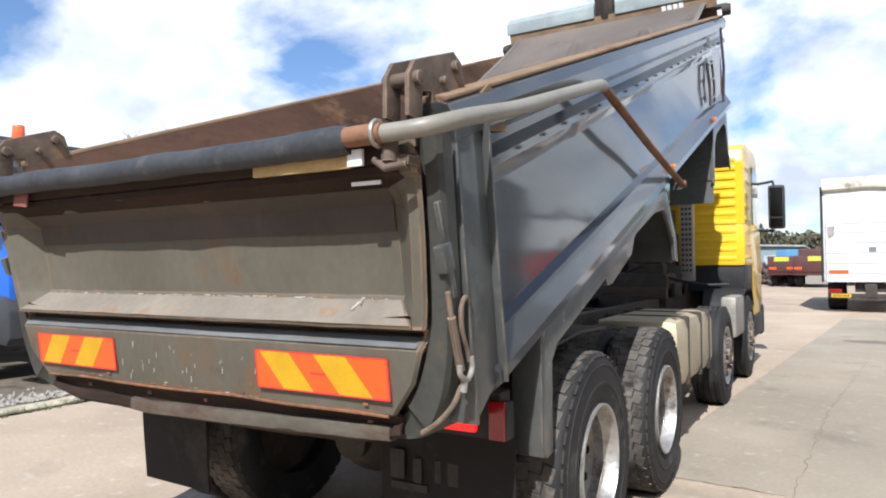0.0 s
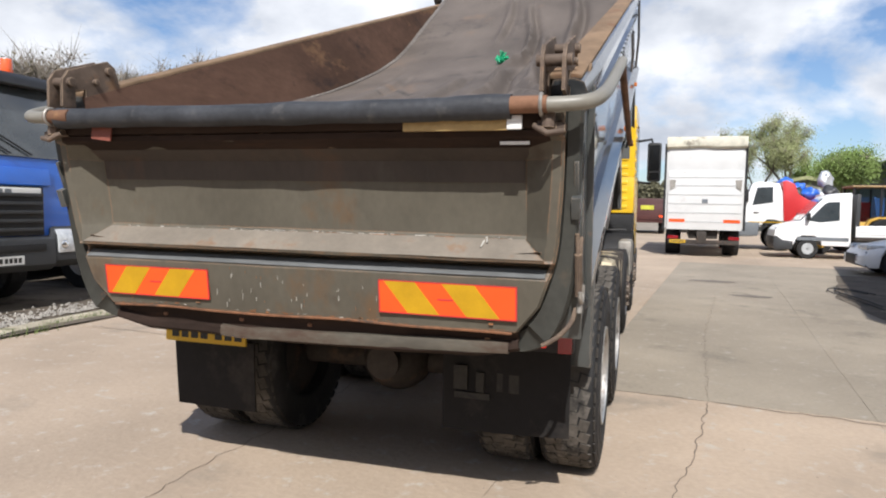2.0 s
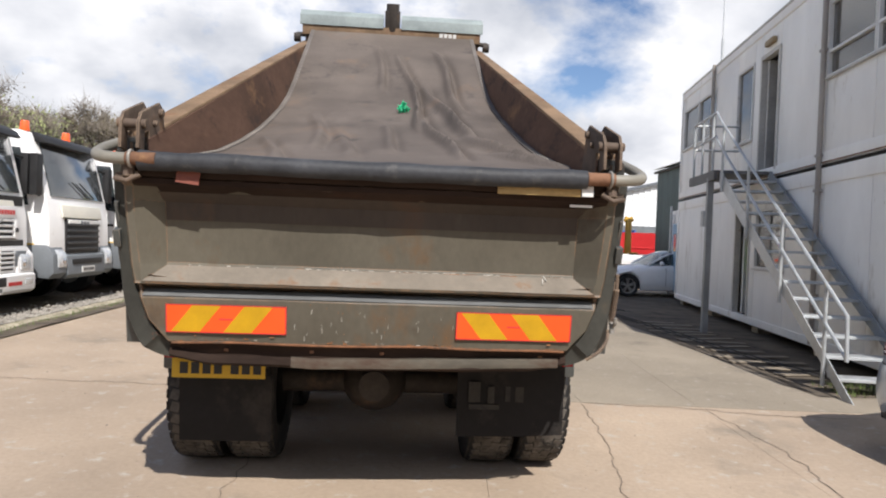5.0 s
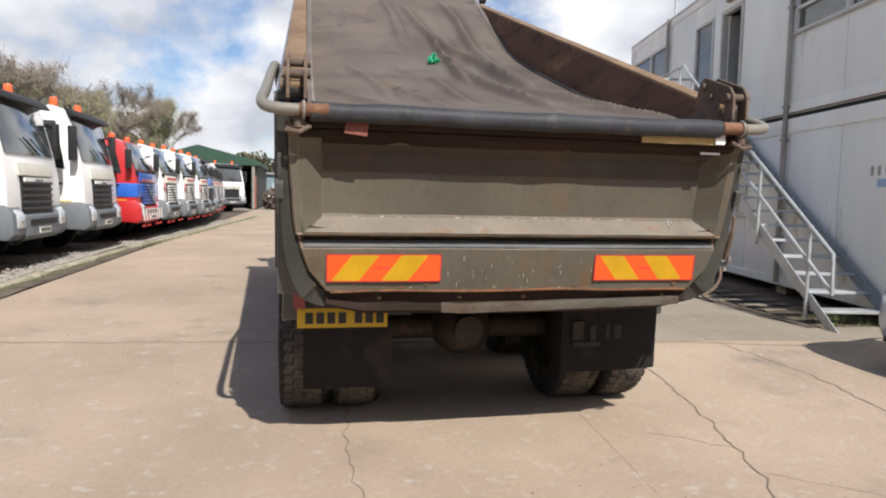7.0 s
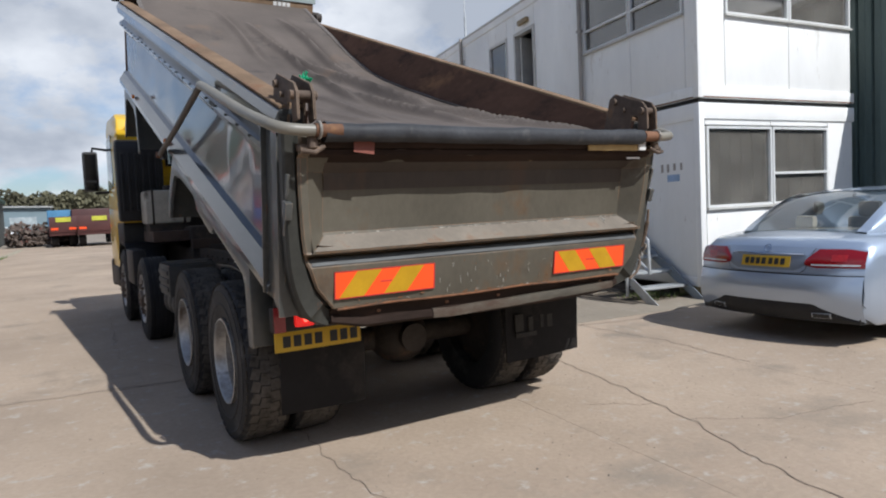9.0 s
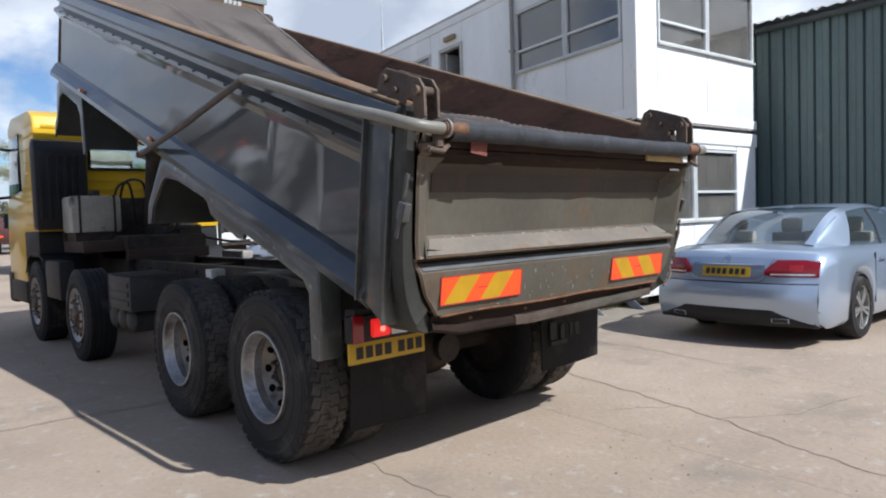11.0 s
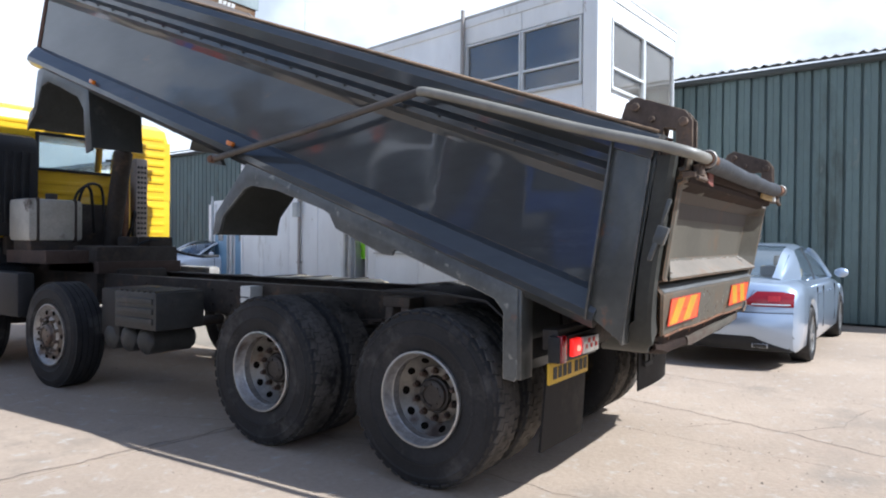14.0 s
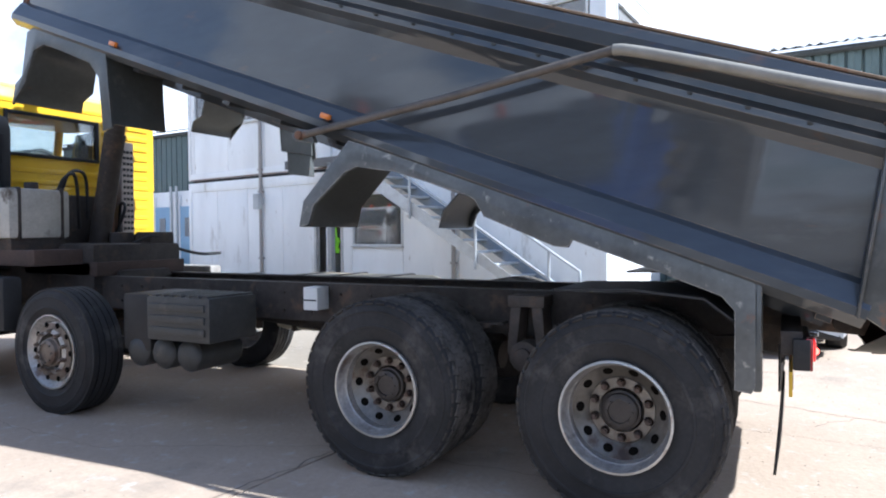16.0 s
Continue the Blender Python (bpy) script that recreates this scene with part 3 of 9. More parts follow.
    bm_lathe(disc, d_prof, axis, 44, True)
    part("disc", disc, M_DISC if kind != "dish" else M_DULLDISC, rim_ob, "dusty grey-brown wheel disc", angle=30)
    lip = B()
    q = 1.0 if kind == "dish" else 0.98
    bm_lathe(lip, [(rr + 0.008, w * q), (rr + 0.010, w * (q + 0.055)), (rr - 0.001, w * (q + 0.068)), (rr - 0.006, w * (q - 0.03)), (rr - 0.010, w * (q - 0.12)), (rr - 0.004, w * (q - 0.12)), (rr, w * (q - 0.05))], axis, 48, True)
    part("rim_lip", lip, M_ALLOY, rim_ob, "scuffed bright rim lip", angle=40)
    up = axis.to_3x3() @ Vector((0, 0, 1))
    for k in range(10):
        hol = B()
        a = 2 * math.pi * (k + 0.5) / 10
        m = axis @ Matrix.Rotation(a, 4, "Z") @ Matrix.Translation((hole_r, 0, hole_h)) @ Matrix.Rotation(-lean, 4, "Y") @ Matrix.Diagonal((hole_size[1], hole_size[0], 1, 1))
        bm_lathe(hol, [(1.0, -0.002), (1.0, 0.0022), (0.0001, 0.0022)], m, 18)
        part("vent_hole", hol, M_HOLE, rim_ob, "dark oval vent hole")
    hub = B()
    bm_lathe(hub, [(hub_r + 0.014, face_h), (hub_r + 0.010, face_h + 0.03), (hub_r, face_h + 0.035), (hub_r - 0.004, hub_out), (hub_r - 0.020, hub_out + 0.012), (hub_r - 0.034, hub_out + 0.014), (hub_r - 0.036, hub_out + 0.004), (0.0001, hub_out + 0.006)], axis, 28)
    hub_ob = part("hub", hub, M_HUB if kind == "dish" else M_DISC, rim_ob, "grimy hub", angle=30)
    for k in range(8):
        bolt = B()
        a = 2 * math.pi * k / 8
        c = axis @ Vector(((hub_r - 0.027) * math.cos(a), (hub_r - 0.027) * math.sin(a), hub_out + 0.010))
        bm_cyl(bolt, c, c + up * 0.010, 0.008, n=6)
        part("hub_bolt", bolt, M_HUB, hub_ob)
    for k in range(10):
        a = 2 * math.pi * k / 10
        nut = B()
        c = axis @ Vector((nut_r * math.cos(a), nut_r * math.sin(a), nut_h - 0.004))
        bm_cyl(nut, c, c + up * 0.006, 0.024, n=14)
        bm_cyl(nut, c + up * 0.006, c + up * 0.034, 0.0185, 0.017, 6)
        bm_cyl(nut, c + up * 0.034, c + up * 0.048, 0.012, n=8)
        part("wheel_nut", nut, M_NUT if kind == "dish" else M_DISC, rim_ob)


def tail_x(z):
    """Half the tailgate's width at a height."""
    return float(np.interp(z, [0.965, 1.0, 1.07, 1.21, 1.29, 1.56, 1.84], [0.985, 1.03, 1.078, 1.125, 1.148, 1.168, 1.175]))


def frame_y(z):
    """The plane of the gate's outer frame."""
    return -1.335 if z < 1.0 else (-1.35 - 0.13 * (z - 1.0) if z < 1.2 else -1.376 - 0.17 * (z - 1.2))


def build_tailgate(truck):
    rows = []
    # height, setback of the middle, setback of the edge frame
    prof = [(0.965, 0.012, 0.012), (0.972, 0, 0), (1.08, 0, 0), (1.183, 0, 0), (1.190, 0.004, 0.004), (1.222, 0.052, 0.03), (1.232, 0.075, 0.035), (1.246, 0.070, 0.03),
            (1.252, -0.014, -0.006), (1.262, -0.016, 0.0), (1.336, 0.088, 0.0), (1.352, 0.100, 0.0), (1.42, 0.103, 0.0), (1.50, 0.102, 0.0), (1.58, 0.102, 0.0), (1.645, 0.100, 0.0), (1.685, 0.05, 0.0), (1.712, 0.0, 0.0), (1.72, -0.02, -0.02), (1.745, -0.02, -0.02), (1.752, 0.0, 0.0), (1.765, 0.0, 0.0), (1.772, -0.025, -0.025), (1.83, -0.025, -0.025)]
    for z, mid, edge in prof:
        w, y = tail_x(z), frame_y(z)
        xs = [-w, -w + 0.010, -w + 0.045 if 1.25 < z < 1.715 else -w + 0.02, -1.012 if z > 1.30 else -float(np.interp(z, [0.96, 1.22, 1.25, 1.262, 1.30], [w - 0.05, w - 0.03, 1.10, 1.10, 1.05]))]
        row = []
        for k, x in enumerate(xs):
            s = (edge + 0.012, edge, edge, mid)[k]
            row.append((x, y + s, z))
        for x in np.linspace(-0.94, 0.94, 27):
            d = 0.005 * noise.noise((x * 2.2, z * 3, 1.0))
            low = z < 0.98
            row.append((float(x), y + mid + d - (0.010 * noise.noise((x * 3.3, 2, z)) if low else 0), z + (0.010 * noise.noise((x * 2.3, 5, 0)) if low else 0.003 * noise.noise((x * 6, z * 9, 2)))))
        for k, x in reversed(list(enumerate(xs))):
            s = (edge + 0.012, edge, edge, mid)[k]
            row.append((-x, y + s, z))
        rows.append(row)
    b = B()
    bm_grid(b, rows, 0.03)
    gate = part("tailgate", b, M_GATE, truck, "dusty olive-grey pressed steel tailgate with rust runs", angle=22)
    # dark brown fold under the top beam
    b = B()
    bm_grid(b, [[(float(x), frame_y(z) + o - 0.004, z) for x in np.linspace(-1.12, 1.12, 30)] for z, o in ((1.690, 0.043), (1.712, 0.0), (1.721, -0.021), (1.744, -0.021), (1.752, -0.001), (1.765, -0.001), (1.773, -0.026), (1.828, -0.026))], 0.002)
    part("top_fold", b, M_LIP, gate, "dark brown fold under the top beam", angle=24)
    # rusty brown band under that fold, darkened to paint in the beam's shade
    b = B()
    bm_grid(b, [[(float(x) * wd, frame_y(z) + o - 0.004, z) for x in np.linspace(-1, 1, 30)] for z, o, wd in ((1.560, 0.102, 1.008), (1.645, 0.100, 1.008), (1.668, 0.071, 1.03), (1.690, 0.043, 1.06))], 0.002)
    part("upper_stain", b, mat("shaded_rusty_paint", (0.050, 0.037, 0.029), 0.6, vary=0.3, vscale=2.2, fine=30, spot=((0.075, 0.044, 0.028), 0.42, 2.4), spot2=((0.065, 0.058, 0.045), 0.36, 3.0), bump=0.12, stretch=(1, 1, 0.4)), gate, "rusty upper band of the tailgate with the shade under the beam painted in", angle=24)
    # bright rubbed chamfer over the marker boards
    b = B()
    bm_grid(b, [[(float(x), frame_y(z) + o - 0.004, z + 0.003) for x in np.linspace(-1.10, 1.10, 24)] for z, o in ((1.191, 0.002), (1.206, 0.024), (1.221, 0.047))], 0.002)
    part("rubbed_edge", b, M_RUBBED, gate, "shiny rubbed grey chamfer")
    # scraped ledge along the fold
    b = B()
    bm_grid(b, [[(float(x) * wd, frame_y(z) + o - 0.005, z + 0.003 + 0.002 * noise.noise((x * 9, z, 3))) for x in np.linspace(-1, 1, 40)]
                for z, o, wd in ((1.262, -0.014, 1.095), (1.286, 0.021, 1.062), (1.312, 0.055, 1.034), (1.336, 0.087, 1.008))], 0.002)
    part("ledge", b, M_GATEW, gate, "scraped pale ledge with bare metal flecks")
    # bare flecks along the upper fold of the ledge and on the face below
    rnd = random.Random(11)
    b = B()
    for k in range(46):
        x = rnd.uniform(-0.97, 0.97) if k > 12 else rnd.gauss(-0.1, 0.12)
        l = rnd.uniform(0.006, 0.035) * (1.6 if k < 6 else 1)
        bm_box(b, (x, frame_y(1.338) + 0.086, 1.3405 + rnd.uniform(-0.002, 0.002)), (l, 0.005, rnd.uniform(0.002, 0.0045)))
    for k in range(26):
        x, z = rnd.gauss(0.0, 0.30), rnd.uniform(0.985, 1.17)
        bm_box(b, (x, frame_y(z) - 0.0005, z), (rnd.uniform(0.0008, 0.0018), 0.002, rnd.uniform(0.006, 0.03)))
    for k in range(26):
        x, z = rnd.uniform(-0.95, 0.95), rnd.uniform(0.978, 0.99)
        bm_box(b, (x, frame_y(z) - 0.001, z), (rnd.uniform(0.004, 0.02), 0.002, rnd.uniform(0.002, 0.004)))
    bm_box(b, (0.845, frame_y(1.31) + 0.050, 1.318), (0.006, 0.003, 0.045), Matrix.Rotation(0.25, 4, "Y") @ Matrix.Rotation(-0.95, 4, "X"))
    bm_box(b, (0.86, frame_y(1.32) + 0.062, 1.331), (0.006, 0.003, 0.03), Matrix.Rotation(-0.5, 4, "Y") @ Matrix.Rotation(-0.95, 4, "X"))
    tagged(part("bare_metal_chip", b, M_CHIP, gate, "bare bright scrape marks"), kind="stuff")
    # rust bleeding from the fold of the ledge, and rusty nicks along the bottom of the face
    b = B()
    x = -0.99
    while x < 0.97:
        l = rnd.uniform(0.02, 0.10)
        if rnd.random() < 0.72:
            bm_box(b, (x + l / 2, frame_y(1.338) + 0.0855, 1.3375 + rnd.uniform(-0.002, 0.001)), (l, 0.006, rnd.uniform(0.003, 0.007)))
        x += l + rnd.uniform(0.0, 0.03)
    for k in range(60):
        x, z = rnd.uniform(-0.95, 0.95), 0.974 + abs(rnd.gauss(0, 0.012))
        bm_box(b, (x, frame_y(z) - 0.0008, z), (rnd.uniform(0.004, 0.03), 0.002, rnd.uniform(0.002, 0.008)))
    for k in range(14):
        x, z = rnd.gauss(-0.05, 0.32), rnd.uniform(0.985, 1.17)
        bm_box(b, (x, frame_y(z) - 0.0006, z), (rnd.uniform(0.001, 0.003), 0.002, rnd.uniform(0.005, 0.02)))
    tagged(part("rust_fleck", b, mat("bleeding_rust", (0.20, 0.088, 0.036), 0.85, vary=0.4, vscale=14, spot=((0.09, 0.055, 0.035), 0.45, 16)), gate, "orange-brown rust flecks"), kind="stuff")
    # rust line along the lower edge
    b = B()
    bm_tube(b, [(float(x), -1.336 - 0.010 * noise.noise((x * 3.3, 2, 0.97)), 0.966 + 0.010 * noise.noise((x * 2.3, 5, 0))) for x in np.linspace(-0.97, 0.97, 40)], 0.006, 6)
    part("rusty_edge", b, M_RUSTL, gate, "orange rusty lower edge")
    # reflective marker boards with slanting bands
    for x0, x1, slant in ((-0.99, -0.418, 1), (0.413, 0.994, -1)):
        z0, z1 = 1.018, 1.156
        y = lambda z: frame_y(z) - 0.004
        bd = B()
        bm_prism(bd, [(y(z0), z0), (y(z1), z1), (y(z1) - 0.003, z1), (y(z0) - 0.003, z0)], "x", x0, x1)
        board = part("marker_board", bd, M_ORANGE, gate, "orange and yellow reflective marker board")
        wid = x1 - x0
        for c0 in (0.10, 0.53):
            bb = B()
            lean = 0.18 * wid
            xa, xb = x0 + (c0 - 0.01) * wid, x0 + (c0 + 0.225) * wid
            if slant < 0:
                xa, xb = x0 + (c0 - 0.06) * wid, x0 + (c0 + 0.175) * wid
            lo, hi = (-0.05 * wid, lean - 0.05 * wid) if slant > 0 else (lean, 0.0)
            fit_x = lambda v: min(max(v, x0 + 0.004), x1 - 0.004)
            quad = [(fit_x(xa + lo), z0 + 0.003), (fit_x(xb + lo), z0 + 0.003), (fit_x(xb + hi), z1 - 0.003), (fit_x(xa + hi), z1 - 0.003)]
            vs = [bb.verts.new((px, y(pz) - off, pz)) for off in (0.0032, 0.0042) for px, pz in quad]
            bb.faces.new(vs[:4]); bb.faces.new(vs[7:3:-1])
            for i in range(4):
                bb.faces.new((vs[i], vs[4 + i], vs[4 + (i + 1) % 4], vs[(i + 1) % 4]))
            bmesh.ops.recalc_face_normals(bb, faces=bb.faces)
            part("yellow_band", bb, M_AMBERY, board, "yellow reflective band")
        bb = B()
        bm_span(bb, ((x0 + x1) / 2 - 0.035, y(1.088) - 0.0045, 1.084), ((x0 + x1) / 2 + 0.03, y(1.088) - 0.003, 1.090))
        part("print", bb, M_REDINK, board)
        bb = B()
        for a0, a1, c0, c1 in ((x0, x1, z0, z0 + 0.005), (x0, x1, z1 - 0.004, z1), (x0, x0 + 0.005, z0, z1), (x1 - 0.006, x1, z0, z1)):
            bm_prism(bb, [(y(c0) - 0.0032, c0), (y(c1) - 0.0032, c1), (y(c1) - 0.0046, c1), (y(c0) - 0.0046, c0)], "x", a0, a1)
        part("board_edge", bb, M_REDINK, board, "dark red board edge")
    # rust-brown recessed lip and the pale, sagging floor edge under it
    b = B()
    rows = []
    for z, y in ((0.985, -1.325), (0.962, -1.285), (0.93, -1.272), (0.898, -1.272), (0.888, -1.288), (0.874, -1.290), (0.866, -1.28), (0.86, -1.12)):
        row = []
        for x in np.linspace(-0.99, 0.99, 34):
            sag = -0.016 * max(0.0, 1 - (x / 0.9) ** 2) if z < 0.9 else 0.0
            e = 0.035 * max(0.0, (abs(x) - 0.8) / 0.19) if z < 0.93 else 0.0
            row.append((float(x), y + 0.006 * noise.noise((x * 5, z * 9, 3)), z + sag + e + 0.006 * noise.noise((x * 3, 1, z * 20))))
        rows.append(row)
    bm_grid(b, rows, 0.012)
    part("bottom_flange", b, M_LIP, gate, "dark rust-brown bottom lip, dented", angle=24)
    b = B()
    bm_grid(b, [[(float(x), -1.300 - d + 0.005 * noise.noise((x * 6, 1, 4)), z + 0.026 * float(x) + 0.005 * noise.noise((x * 3.5, 2, 8)) + 0.03 * max(0.0, abs(float(x)) - 0.80) + 0.10 * max(0.0, -0.30 - float(x))) for x in np.linspace(-0.40, 0.95, 44)] for z, d in ((0.846, -0.03), (0.849, 0.004), (0.872, 0.008), (0.897, 0.002), (0.901, -0.02))], 0.004)
    part("floor_edge", b, M_FLOORE, gate, "pale scraped floor edge")
    for x in (-0.72, 0.05, 0.86, -0.3):
        b = B()
        bm_box(b, (x, -1.28, 0.925), (0.022, 0.02, 0.016))
        part("bolt", b, M_RUST, gate, bevel=0.004)
    b = B()
    bm_prism(b, [(-1.475, 1.745), (-1.50, 1.755), (-1.515, 1.80), (-1.515, 1.85), (-1.45, 1.86), (-1.44, 1.715)], "x", -1.13, 1.13)
    part("top_beam", b, M_LIP, gate, "dark brown top beam", bevel=0.006)
    # crossbeam patches: red scrap, timber strip with cream tab, pale strip
    b = B(); bm_box(b, (-0.86, -1.523, 1.762), (0.105, 0.006, 0.075), Matrix.Rotation(0.12, 4, "Y"))
    part("reflector_scrap", b, mat("faded_red_reflector", (0.20, 0.06, 0.04), 0.6, spot=((0.12, 0.05, 0.03), 0.4, 14)), gate, "faded red reflector scrap")
    b = B(); bm_box(b, (0.77, -1.527, 1.764), (0.40, 0.016, 0.046))
    part("timber_strip", b, mat("tan_strip", (0.42, 0.29, 0.12), 0.7, vary=0.25), gate, "tan timber strip", bevel=0.003)
    b = B(); bm_box(b, (1.0, -1.540, 1.767), (0.055, 0.014, 0.050))
    part("cream_tab", b, M_SIGN, gate, "cream plastic tab", bevel=0.003)
    b = B(); bm_box(b, (0.99, -1.475, 1.70), (0.11, 0.006, 0.012))
    part("pale_strip", b, M_SIGN, gate)
    for s in (-1, 1):
        b = B()
        bm_box(b, (s * 1.13, -1.50, 1.755), (0.10, 0.06, 0.028), Matrix.Rotation(0.1 * s, 4, "Y"))
        bm_tube(b, [(s * 1.12, -1.53, 1.80), (s * 1.12, -1.535, 1.745)], 0.026, 10)
        bm_tube(b, [(s * 1.07, -1.54, 1.755), (s * 1.12, -1.56, 1.725), (s * 1.18, -1.54, 1.735)], 0.012)
        part("tarp_catch", b, M_HINGE, gate, "rusty tarp catch", bevel=0.004)
        # rounded cheek of the tub round the gate
        outer = smooth_line([(1.235, 1.84, 0), (1.226, 1.56, 0), (1.215, 1.317, 0), (1.20, 1.154, 0), (1.167, 1.03, 0), (1.113, 0.933, 0), (1.03, 0.885, 0), (0.93, 0.872, 0)], 4)
        inner = smooth_line([(1.172, 1.84, 0), (1.165, 1.56, 0), (1.148, 1.317, 0), (1.118, 1.19, 0), (1.074, 1.072, 0), (1.028, 1.0, 0), (0.98, 0.962, 0), (0.90, 0.94, 0)], 4)
        b = B()
        rows = []
        for o, i in zip(outer, inner):
            yf = frame_y(max(i.y, 0.97)) + 0.03 + 0.05 * max(0.0, min(1.0, (1.0 - i.y) / 0.06))
            back = 0.080 + 0.160 * max(0.0, min(1.0, (1.09 - i.y) / 0.09))
            rows.append([(s * (o.x - 0.004), yf + back, o.y), (s * o.x, yf + 0.02, o.y), (s * (o.x - 0.010), yf, o.y + 0.003), (s * (i.x + 0.008), yf - 0.002, i.y), (s * i.x, yf + 0.014, i.y), (s * (i.x - 0.02), yf + 0.02, i.y + 0.01)])
        bm_grid(b, rows, 0.006)
        part("gate_cheek", b, M_BODYD, gate, "dark rounded end frame round the gate", angle=30)
        # recessed plate at the bottom of the gap between gate and post, and the rusty corner below it
        b = B()
        bm_grid(b, [[(s * 1.198, frame_y(z) + d, z) for d in (0.125, 0.16, 0.24)] for z in (1.10, 1.35, 1.60, 1.86)], 0.004)
        part("gap_plate", b, M_POST, gate, "scuffed plate in the gap beside the gate")
        if s < 0:
            continue
        b = B()
        bm_tube(b, smooth_line([(s * 1.212, -1.290, 1.075), (s * 1.196, -1.315, 1.02), (s * 1.150, -1.330, 0.965), (s * 1.090, -1.325, 0.925)], 4), 0.009, 8)
        part("corner_bar", b, M_HINGE, gate, "tan rubbed bar round the corner")


def build_tub(truck):
    """The raised steel tub: walls, posts, floor, headboard, mudguards, hinges."""
    outer = [(1.135, 0.02), (1.185, 0.00), (1.235, 0.045), (1.235, 0.085), (1.185, 0.175), (1.15, 0.20), (1.155, 0.655), (1.175, 0.70), (1.215, 0.735), (1.215, 0.765),
             (1.165, 0.80), (1.165, 0.835), (1.20, 0.86), (1.23, 0.875), (1.24, 0.94), (1.225, 0.985), (1.19, 1.0)]
    inner = [(1.11, 0.995), (1.10, 0.96), (1.10, 0.12), (1.08, 0.05)]
    tub = part("tub", in_body(floor_mesh()), M_BODY, truck, "raised dark grey steel tipper tub")
    for s in (-1, 1):
        b = B()
        poly = [(s * x, w) for x, w in outer + inner]
        # the wall is cut into lengths so that it can carry slight dents
        us = np.linspace(0.22, 6.48, 34)
        rings = []
        for u in us:
            rings.append([b.verts.new((x + s * 0.012 * noise.noise((u * 1.6, w * 4, s)) * (0.2 < w < 0.66), float(u), w)) for x, w in poly])
        fs = []
        n = len(poly)
        for r0, r1 in zip(rings, rings[1:]):
            for k in range(n):
                fs.append(b.faces.new((r0[k], r0[(k + 1) % n], r1[(k + 1) % n], r1[k])))
        fs += [b.faces.new(rings[0]), b.faces.new(rings[-1])]
        bmesh.ops.recalc_face_normals(b, faces=fs)
        part("side_wall", in_body(b), M_BODY, tub, "glossy dark grey folded side wall, dusty", angle=20)
        b = B()
        bm_grid(b, [[(s * 1.088, float(u), w) for u in np.linspace(0.2, 6.45, 20)] for w in (0.06, 0.35, 0.7, 0.995)], 0.004)
        part("inner_lining", in_body(b), M_INNER, tub, "rusty inner wall of the tub")
        b = B()
        bm_prism(b, [(s * 1.086, 0.996), (s * 1.215, 0.994), (s * 1.215, 1.008), (s * 1.18, 1.016), (s * 1.09, 1.014)], "y", 0.24, 6.5)
        part("top_rail", in_body(b), M_TOPR, tub, "worn tan top edge", bevel=0.005)
        # tarp hooks along the fold below the rim
        for u in np.arange(0.7, 6.3, 0.26):
            b = B(); bm_box(b, (s * 1.222, float(u), 0.758), (0.012, 0.022, 0.012))
            part("tarp_hook", in_body(b), M_BODYD, tub, bevel=0.003)
        # rear post beside the gate
        b = B()
        bm_prism(b, [(0.05, 0.0), (0.25, 0.06), (0.43, 0.93), (0.24, 0.93)], "x", s * 1.10, s * 1.222)
        post = part("rear_post", in_body(b), M_POST, tub, "dark grey rear corner post", bevel=0.012)
        b = B()
        bm_prism(b, [(0.245, 0.04), (0.257, 0.04), (0.440, 0.935), (0.428, 0.935)], "x", s * 1.19, s * 1.248)
        part("post_flange", in_body(b), M_POST, post, "rusty edged flange of the post", bevel=0.003)
        b = B()
        bm_prism(b, [(0.04, -0.005), (0.052, -0.005), (0.246, 0.93), (0.234, 0.93)], "x", s * 1.13, s * 1.228)
        part("post_flange", in_body(b), M_POST, post, "rusty edged flange of the post", bevel=0.003)
        b = B()
        bm_box(b, (s * 1.212, 0.055, 0.555), (0.035, 0.055, 0.085)); bm_box(b, (s * 1.212, 0.065, 0.47), (0.022, 0.025, 0.09)); bm_box(b, (s * 1.212, 0.075, 0.66), (0.018, 0.022, 0.13))
        part("gate_latch", in_body(b), M_POST, tub, "scraped steel gate latch", bevel=0.006)
        if s > 0:
            b = B()
            bm_tube(b, [(1.222, -1.367, 1.292), (1.222, -1.312, 1.128)], 0.014)
            bm_tube(b, [(1.218, -1.380, 1.37), (1.222, -1.367, 1.29)], 0.009)
            bm_tube(b, smooth_line([(1.225, -1.262, 1.335), (1.225, -1.285, 1.350), (1.225, -1.312, 1.315), (1.225, -1.305, 1.24), (1.225, -1.275, 1.185), (1.225, -1.262, 1.15)], 4), 0.008)
            part("latch_rod", b, M_HINGE, tub, "rusty latch rod and loop")
            b = B()
            bm_tube(b, smooth_line([(1.232, -1.262, 1.165), (1.232, -1.258, 1.125), (1.232, -1.290, 1.098), (1.232, -1.330, 1.115), (1.232, -1.338, 1.145)], 5), 0.009)
            bm_tube(b, [(1.228, -1.300, 1.10), (1.226, -1.305, 1.06)], 0.012)
            part("latch_hook", b, M_STEEL, tub, "bare steel latch hook")
        # hinge tower over the gate
        tower = None
        for k, dx in enumerate((-0.042, 0.036)):
            b = B()
            bm_prism(b, [(-1.12, 1.86), (-1.20, 2.11), (-1.25, 2.135), (-1.48, 2.05), (-1.515, 2.00), (-1.515, 1.88), (-1.44, 1.87), (-1.44, 1.965), (-1.385, 1.975), (-1.36, 1.82)], "x", s * 1.13 + dx - 0.007, s * 1.13 + dx + 0.007)
            ob = part("hinge_plate", b, M_HINGE, tub, "rusty hinge plate over the tailgate", bevel=0.003)
